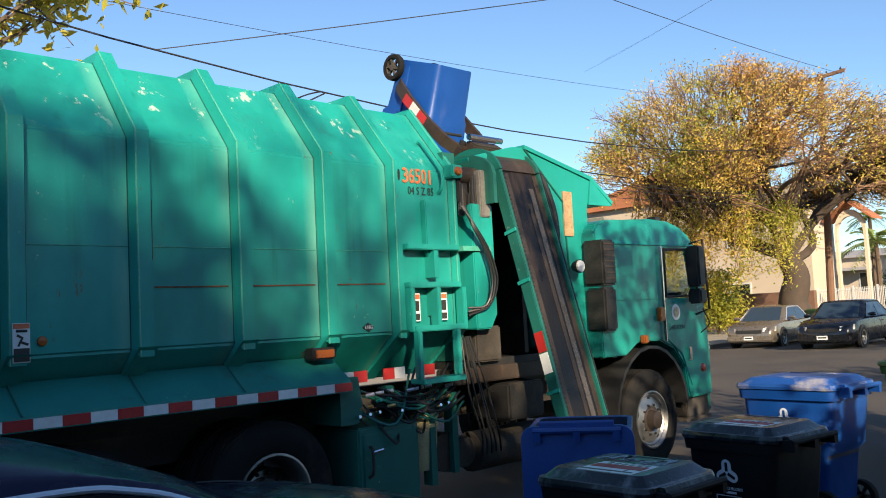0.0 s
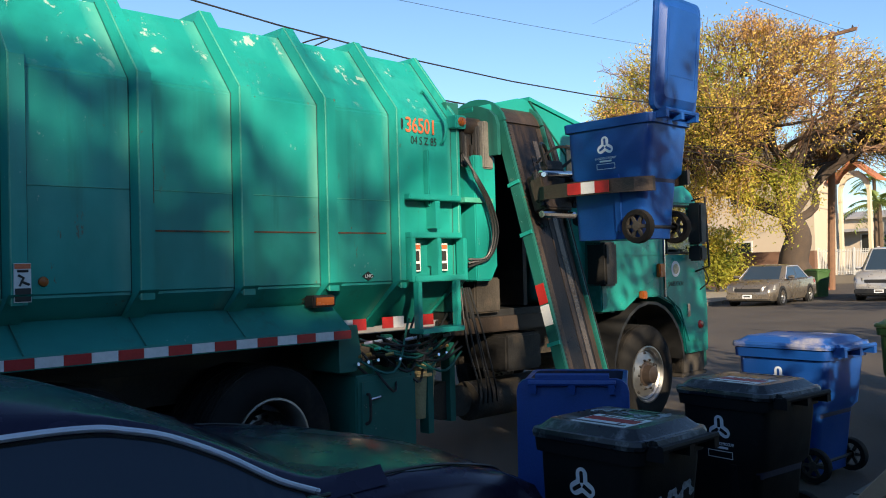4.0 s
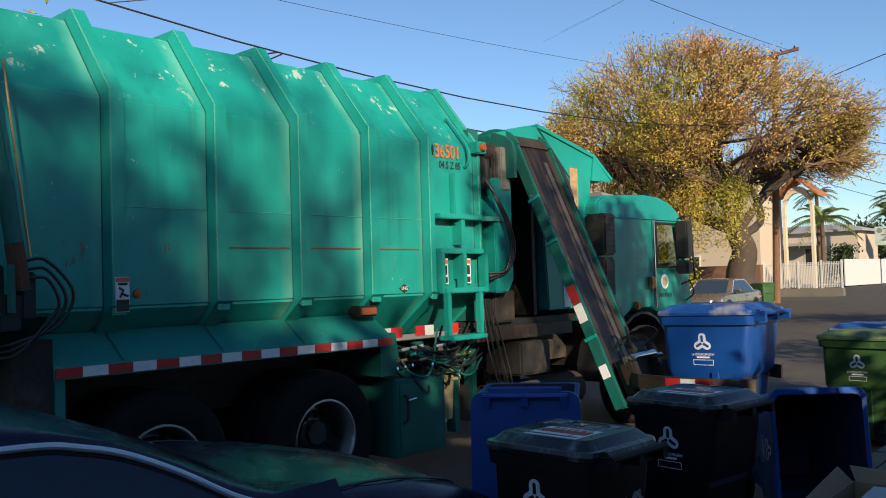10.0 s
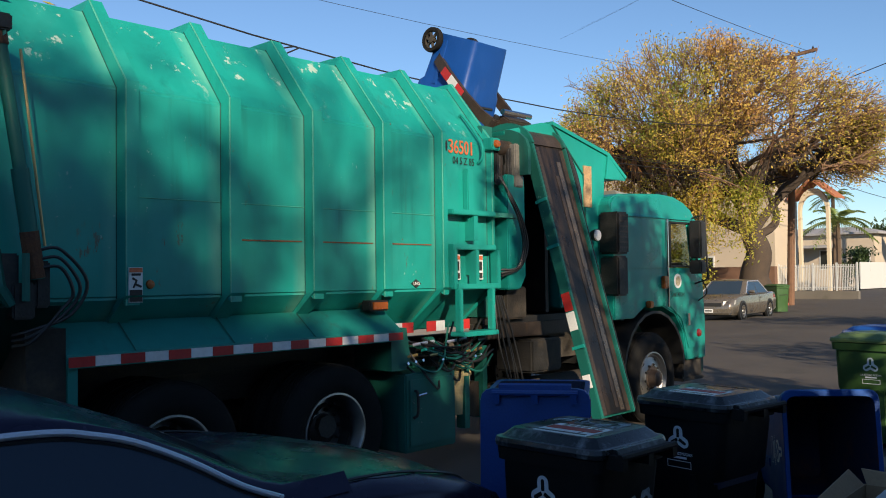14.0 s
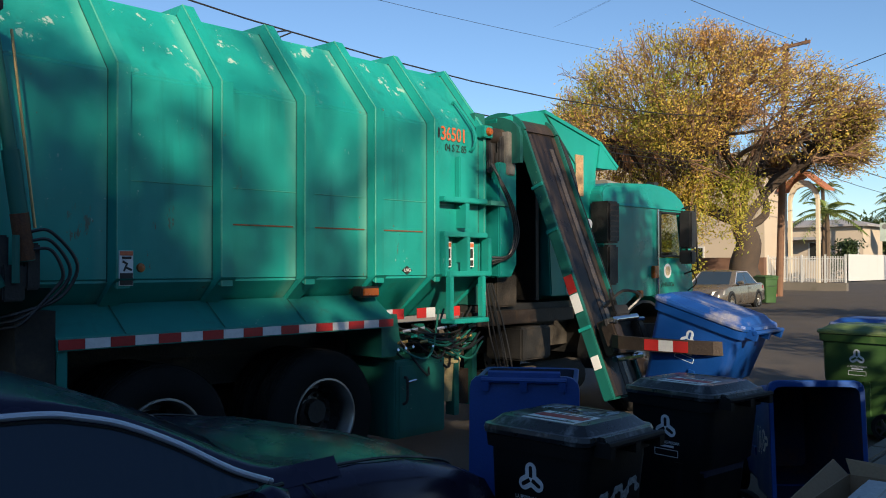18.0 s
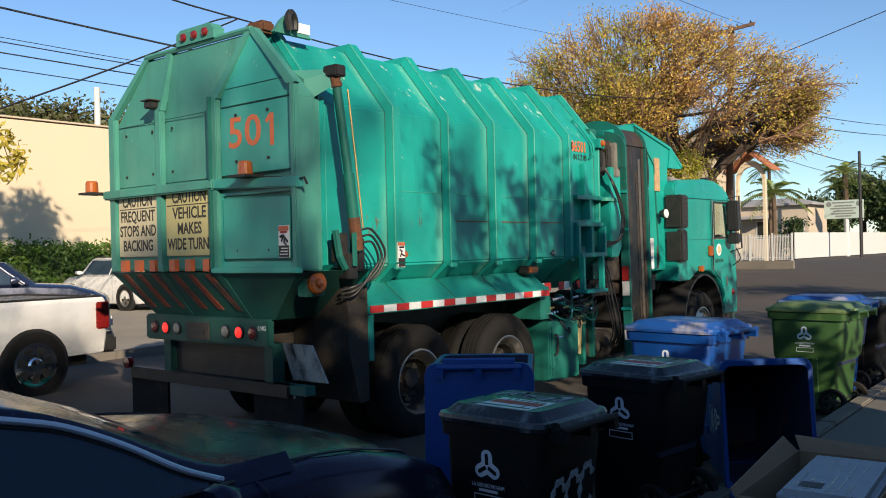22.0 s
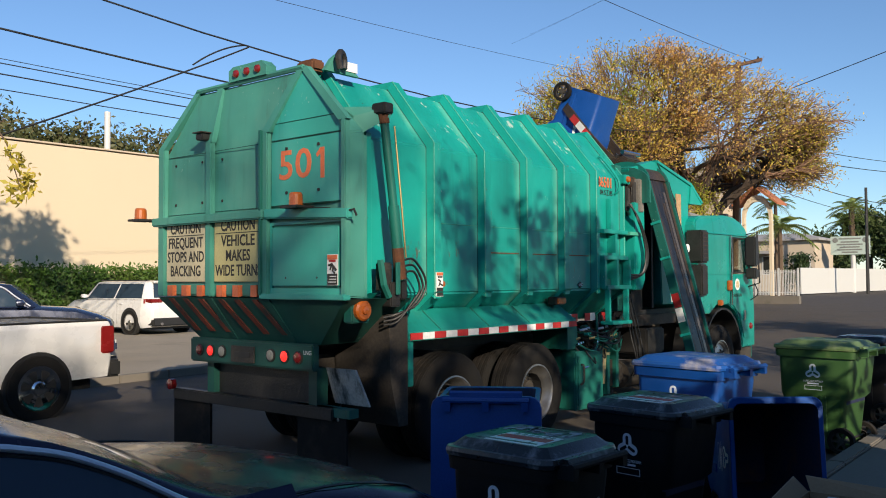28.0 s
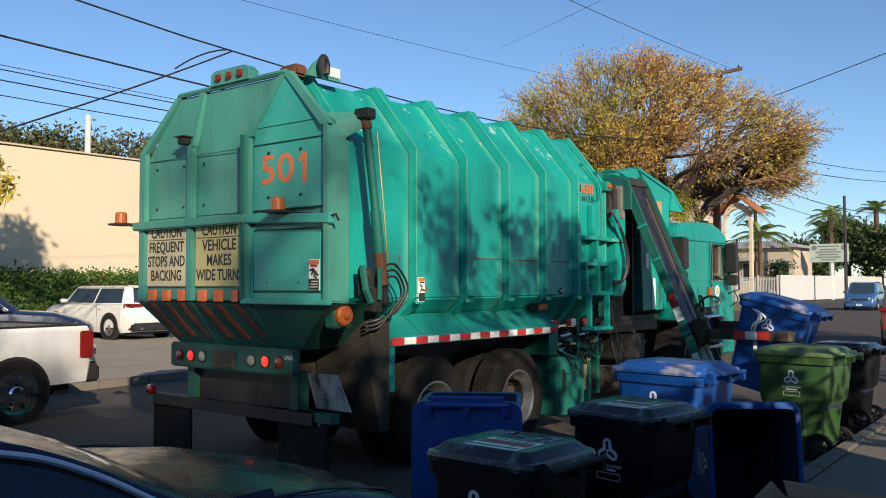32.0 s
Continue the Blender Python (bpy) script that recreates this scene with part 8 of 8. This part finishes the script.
near_sedan(pose(0.93, 3.24, -0.06, 0, 0, 1))
make_car("beige_sedan", "taupe sedan parked facing the camera across the street", "car", CAR_BEIGE, pose(31.29, 13.83, -0.04, 0, 0, 184), 4.75, 1.78, 1.44, nose_k=0.84)
make_car("white_suv", "white compact sport utility parked before the hedge", "car", CAR_WHITE, pose(15.2, 24.85, 0.05, 0, 0, 93), 4.65, 1.89, 1.60, hood=1.1, deck=0.16, belt=1.05, wr=0.37, style="suv")
make_car("navy_car", "dark blue crossover parked in the lot, nose to the street", "car", CAR_NAVY, pose(7.45, 17.3, 0.05, 0, 0, -28), 4.7, 1.85, 1.58, hood=1.25, deck=0.15, belt=1.12, wr=0.36, style="suv")
VAN = make_car("silver_van", "silver passenger van driving up the street", "van", CAR_SILVER, pose(24, 9.6, 0.02, 0, 0, 180), 4.85, 1.96, 1.92, hood=0.85, deck=0.10, belt=1.08, wr=0.34, style="van", chrome=False)
BSED = make_car("black_sedan", "black sedan driving up the street", "car", CAR_BLACK, pose(28, 9.9, 0.02, 0, 0, 180), 4.7, 1.80, 1.46, nose_k=0.84, chrome=False)
make_car("red_pickup", "dark red sport utility parked at the near kerb", "car", CAR_RED, pose(26.6, 4.05, -0.02, 0, 0, 2), 4.6, 1.85, 1.75, hood=1.1, deck=0.12, belt=1.05, wr=0.36, style="suv")
BSUV = make_car("blue_suv", "blue sport utility approaching far down the street", "car", CAR_BLUE, pose(62, 12.9, 0.0, 0, 0, 183), 4.6, 1.85, 1.75, hood=1.1, deck=0.12, belt=1.05, wr=0.37, style="suv")

# white pickup across the street, tail towards the truck
pk = thing("white_pickup", "white pickup truck with chrome wheels and red tail lights", "pickup truck", at=pose(3.32, 11.20, -0.03, 0, 0, 183))
bm = bmesh.new()
rows = []
for x, zt, k, b in ((-2.75, 1.13, 0.94, 0.52), (-2.70, 1.16, 0.98, 0.46), (-0.9, 1.16, 1.0, 0.42), (-0.85, 1.16, 1.0, 0.42), (1.2, 1.16, 1.0, 0.42), (2.5, 1.10, 0.98, 0.44), (2.8, 0.95, 0.9, 0.5)):
    h = 0.98 * k
    rows.append([(x, -h * 0.96, b), (x, -h, b + 0.2), (x, -h, zt - 0.06), (x, -h * 0.96, zt), (x, h * 0.96, zt), (x, h, zt - 0.06), (x, h, b + 0.2), (x, h * 0.96, b)])
loft(bm, rows)
part("body", bm, CAR_WHITE, pk, smooth=True)
part("bed_rail", quick(lambda q: (box(q, -2.70, -0.9, -0.93, -0.86, 1.16, 1.185), box(q, -2.70, -0.9, 0.86, 0.93, 1.16, 1.185), box(q, -2.70, -2.62, -0.858, 0.858, 1.16, 1.185))), BLACK_TRIM, pk, bevel=0.01)
bm = bmesh.new()
loft(bm, [[(1.35, -0.93, 1.12), (1.35, 0.93, 1.12), (-0.85, 0.93, 1.12), (-0.85, -0.93, 1.12)], [(0.6, -0.76, 1.82), (0.6, 0.76, 1.82), (-0.70, 0.76, 1.82), (-0.70, -0.76, 1.82)]])
part("cab_glass", bm, CAR_GLASS, pk)
part("cab_roof", quick(box, -0.76, 0.66, -0.78, 0.78, 1.82, 1.88), CAR_WHITE, pk, bevel=0.03)
for sy in (-1, 1):
    part("tail_light", quick(box, -2.755, -2.58, sy * 0.925 - 0.065, sy * 0.925 + 0.065, 0.76, 1.10), RED_LENS, pk, "red tail light", bevel=0.015)
    for x in (-1.75, 1.85):
        q = Matrix.Translation((x, sy * 0.84, 0.40)) @ Matrix.Rotation(-math.pi / 2 * sy, 4, "X")
        part("wheel_arch", quick(lathe, [(0.432, 0.0), (0.432, 0.142), (0.001, 0.143)], q, 28), BLACK_TRIM, pk)
        wh = part("wheel", quick(lathe, [(0.26, -0.12), (0.38, -0.12), (0.40, -0.09), (0.40, 0.13), (0.38, 0.165), (0.27, 0.168), (0.26, 0.145)], q, 28), RUBBER, pk, smooth=True)
        part("rim", quick(lathe, [(0.265, 0.145), (0.268, 0.170), (0.24, 0.165), (0.21, 0.148), (0.09, 0.155), (0.07, 0.178), (0.001, 0.182)], q, 24), CHROME, wh, smooth=True)
        for k in range(7):
            part("spoke_gap", quick(lambda b: loft(b, [[(-0.022, 0.10, z), (0.022, 0.10, z), (0.058, 0.205, z), (0.0, 0.222, z), (-0.058, 0.205, z)] for z in (0.142, 0.158)])), INK, wh).matrix_basis = q @ Matrix.Rotation(k * 2 * math.pi / 7, 4, "Z")
part("rear_bumper", quick(box, -2.90, -2.72, -0.93, 0.93, 0.44, 0.66), BLACK_TRIM, pk, bevel=0.03)
part("bumper_chrome", quick(box, -2.905, -2.80, -0.80, 0.80, 0.665, 0.70), CHROME, pk)
part("underside", quick(box, -2.6, 2.6, -0.7, 0.7, 0.30, 0.50), BLACK_STEEL, pk)



# ---- movement ----
SHIFT = [(0.0, -0.871), (6.9, -0.871), (7.1, -0.867), (7.3, -0.763), (7.5, -0.575), (7.75, -0.323), (8.0, -0.121), (8.25, -0.068), (8.5, -0.045), (9.0, 0.0), (19.4, 0.0), (19.6, 0.012), (19.8, 0.095), (20.0, 0.244), (20.25, 0.506), (20.5, 0.788), (20.75, 1.117), (21.0, 1.465), (21.25, 1.848), (21.5, 2.266), (21.75, 2.634), (22.0, 2.925), (22.25, 3.106), (22.5, 3.226), (22.75, 3.299), (23.0, 3.33), (32.0, 3.33)]


def shift_at(t):
    return float(np.interp(t, [a for a, _ in SHIFT], [b for _, b in SHIFT]))


# the truck stands a little askew to the road and rolls along its own axis
STAND = Matrix.Translation((4.067, 4.92, 0)) @ Matrix.Rotation(-0.0199, 4, "Z") @ Matrix.Translation((-4, -4.8, 0))


def truck_at(s):
    return Matrix.Translation((s, -0.02 * s, 0)) @ STAND


# how far the rail is swung out, in degrees
SWING = [(0.0, 15), (3.5, 15), (4.5, 18), (5.5, 21), (6.2, 21), (6.6, 17), (7.0, 7), (7.4, 3), (7.8, 5), (8.3, 14), (9.0, 20), (10.0, 24), (11.0, 21), (12.0, 21), (12.6, 17), (13.0, 16), (16.0, 17), (16.6, 22), (17.2, 24), (17.8, 22), (18.6, 21), (19.0, 16), (19.5, 8), (20.0, 1), (22.0, 1), (22.5, 9), (23.0, 16), (24.0, 22), (24.6, 27), (25.2, 25), (25.5, 24), (26.5, 18), (27.5, 15), (29.5, 15), (30.5, 20), (31.0, 23), (31.4, 22), (32.0, 23)]
# the carriage: metres below the hinge, or past the top as degrees over
RIDE = [(0.0, 132), (0.5, 131), (1.0, 121), (1.5, 110), (2.0, 102), (2.3, 90), (3.0, 82), (3.1, 76), (3.2, 60), (3.3, 38), (3.5, 4), (3.7, -0.25), (4.4, -1.3), (5.0, -2.2), (5.4, -2.6), (9.5, -2.62), (9.75, -2.59), (10.0, -2.38), (10.3, -2.08), (10.6, -1.77), (11.0, -1.27), (11.5, -0.36), (11.7, 20), (12.0, 60), (12.3, 115), (12.5, 130), (15.5, 131), (15.8, 110), (16.2, 50), (16.4, -0.1), (16.6, -0.46), (17.2, -1.26), (17.8, -1.84), (18.0, -2.10), (18.3, -2.6), (18.5, -2.62), (24.0, -2.62), (24.3, -2.58), (24.55, -2.38), (24.85, -2.08), (25.15, -1.77), (25.5, -1.26), (26.0, -0.5), (26.3, 0), (26.6, 60), (27.0, 115), (27.4, 130), (29.0, 130), (29.3, 122), (29.6, 110), (29.9, 80), (30.2, 46), (30.5, 6), (30.6, -0.2), (31.0, -0.83), (31.4, -1.36), (32.0, -2.0)]


def swing_at(t):
    return float(np.interp(t, [a for a, _ in SWING], [b for _, b in SWING]))


def carriage(t):
    """The carriage's pose in the truck's space."""
    ts = [a for a, _ in RIDE]
    q = float(np.interp(t, ts, [b if b <= 0 else b / 100 for _, b in RIDE]))
    s = radians(swing_at(t))
    hinge = Matrix.Translation(HINGE) @ Matrix.Rotation(-s, 4, "X")
    if q <= 0:
        return hinge @ Matrix.Translation((0, -0.12, q))
    over = radians(q * 100)
    return hinge @ Matrix.Translation((0, 0.05, 0.04)) @ Matrix.Rotation(-over, 4, "X") @ Matrix.Translation((0, -0.25, 0))


# how far a gripped bin leans, in degrees
LEAN = [(0, 0), (9.6, 0), (11.0, -3), (11.6, -9), (12.2, 0), (16.2, 0), (16.6, 8), (17.2, 12), (18.0, 17), (18.3, 4), (30.4, 0), (31.0, 8), (32.0, 14)]


def held(t, tilt):
    """A gripped bin's pose in the world: the grip is at mid-height of its front."""
    ride = float(np.interp(t, [a for a, _ in RIDE], [max(b, 0) for _, b in RIDE]))
    spin = Matrix.Translation((0, 0, 0.5)) @ Matrix.Rotation(radians(-0.22 * ride), 4, "X") @ Matrix.Translation((0, 0, -0.5))
    tilt += float(np.interp(t, [a for a, _ in LEAN], [b for _, b in LEAN]))
    over_ = min(max(ride - 100, 0) / 30, 1)
    deep = Matrix.Translation((-0.05 * over_, 0.10 * over_, 0.02 * over_))
    return truck_at(shift_at(t)) @ deep @ carriage(t) @ Matrix.Rotation(radians(tilt), 4, "X") @ Matrix.Translation((0, -0.88, -0.44)) @ spin


def times(a, b, step=0.25):
    n = max(1, round((b - a) / step))
    return [a + (b - a) * i / n for i in range(n + 1)]


def motions():
    walk(TR, [(t, truck_at(s)) for t, s in SHIFT])
    for w, x, y, r in WHEELS:
        walk(w, [(t, Matrix.Translation((x, y, r)) @ Matrix.Rotation((s + 0.871) / 0.5, 4, "Y")) for t, s in SHIFT])
    walk(rail, [(t, Matrix.Translation(HINGE) @ Matrix.Rotation(radians(-a), 4, "X")) for t, a in SWING])
    walk(grip, [(t, carriage(t)) for t in times(0, 32, 0.25)])
    for ga, sx in GRIP_ARMS:
        pin = Matrix.Translation((sx * 0.22, -0.16, 0))
        grasp = ((0, 0), (5.3, 0), (5.8, 78), (9.2, 78), (9.6, 0), (18.3, 0), (18.8, 78), (23.6, 78), (24.1, 0), (32, 0))
        walk(ga, [(t, pin @ Matrix.Rotation(radians(swing_at(t)), 4, "X") @ Matrix.Rotation(radians(-sx * float(np.interp(t, [q for q, _ in grasp], [q for _, q in grasp]))), 4, "Z")) for t in times(0, 32, 0.25)])
    # first bin: tipped, set down, falls over
    m1 = [(t, held(t, swing_at(t))) for t in times(0, 5.25)]
    down = place(6.0, 2.6, -4)
    lie = pose(6.45, 2.46, 0.36, 84, 0, -52)
    m1 += [(5.5, down), (6.45, down), (6.65, pose(6.0, 2.6, -0.065, 4, 0, -6)), (6.85, pose(6.02, 2.58, -0.04, 14, 0, -12)), (7.0, pose(6.06, 2.55, 0.02, 28, 0, -22)), (7.1, pose(6.12, 2.52, 0.07, 42, 0, -31)), (7.2, pose(6.2, 2.48, 0.15, 57, 0, -40)), (7.3, pose(6.28, 2.45, 0.22, 70, 0, -46)), (7.4, pose(6.34, 2.43, 0.28, 80, 0, -50)), (7.6, lie), (32.0, lie)]
    walk(M1, m1)
    walk(M1_LID, [(t, pose(0, -0.42, 1.0, a, 0, 0)) for t, a in ((0, 70), (1.5, 75), (2.0, 60), (2.3, 24), (3.0, 20), (3.2, 45), (3.35, 85), (3.5, 100), (4.5, 90), (5.2, 150), (5.6, 183), (6.3, 183), (6.6, 207), (6.8, 240), (6.95, 225), (7.1, 190), (7.2, 152), (7.3, 120), (7.45, 96), (32, 96))])
    rest2, back2 = place(6.98, 2.87, -6), place(6.885, 2.91, -8)
    walk(M2, [(0, rest2), (9.4, rest2)] + [(t, held(t, swing_at(t))) for t in times(9.75, 18.0)] + [(18.4, back2), (32, back2)])
    rest3 = place(10.17, 2.72, -4)
    walk(M3, [(0, rest3), (24.0, rest3)] + [(t, held(t, swing_at(t))) for t in times(24.25, 32.0)])
    for lid_, d_, h_, rows in ((M2_LID, 0.80, 1.02, ((0, 0), (11.6, 0), (12.2, 30), (12.6, 75), (15.6, 75), (16.0, 30), (16.4, 0), (32, 0))), (M3_LID, 0.80, 1.04, ((0, 0), (26.4, 0), (27.2, 75), (29.2, 75), (29.6, 60), (30.2, 40), (30.5, 10), (30.8, 0), (32, 0)))):
        walk(lid_, [(t, pose(0, -d_ / 2, h_, a, 0, 0)) for t, a in rows])
    # passing cars
    walk(VAN, [(t, pose(x, 9.9 + 0.02 * x, 0.02, 0, 0, 181)) for t, x in ((0, 80), (5.5, 26.6), (6.0, 22.6 + 2.4), (6.5, 22.2), (7.2, 17.6), (8.5, 8), (12, -22), (32, -60))])
    walk(BSED, [(t, pose(x, 9.9 + 0.02 * x, 0.02, 0, 0, 181)) for t, x in ((0, 29.4), (0.5, 23.6), (1.0, 17.6), (2.0, 6), (4, -16), (32, -120))])
    walk(BSUV, [(t, pose(x, 8.6 + 0.07 * x, 0.0, 0, 0, 184)) for t, x in ((0, 150), (28, 100), (30, 76), (32.0, 60))])


motions()
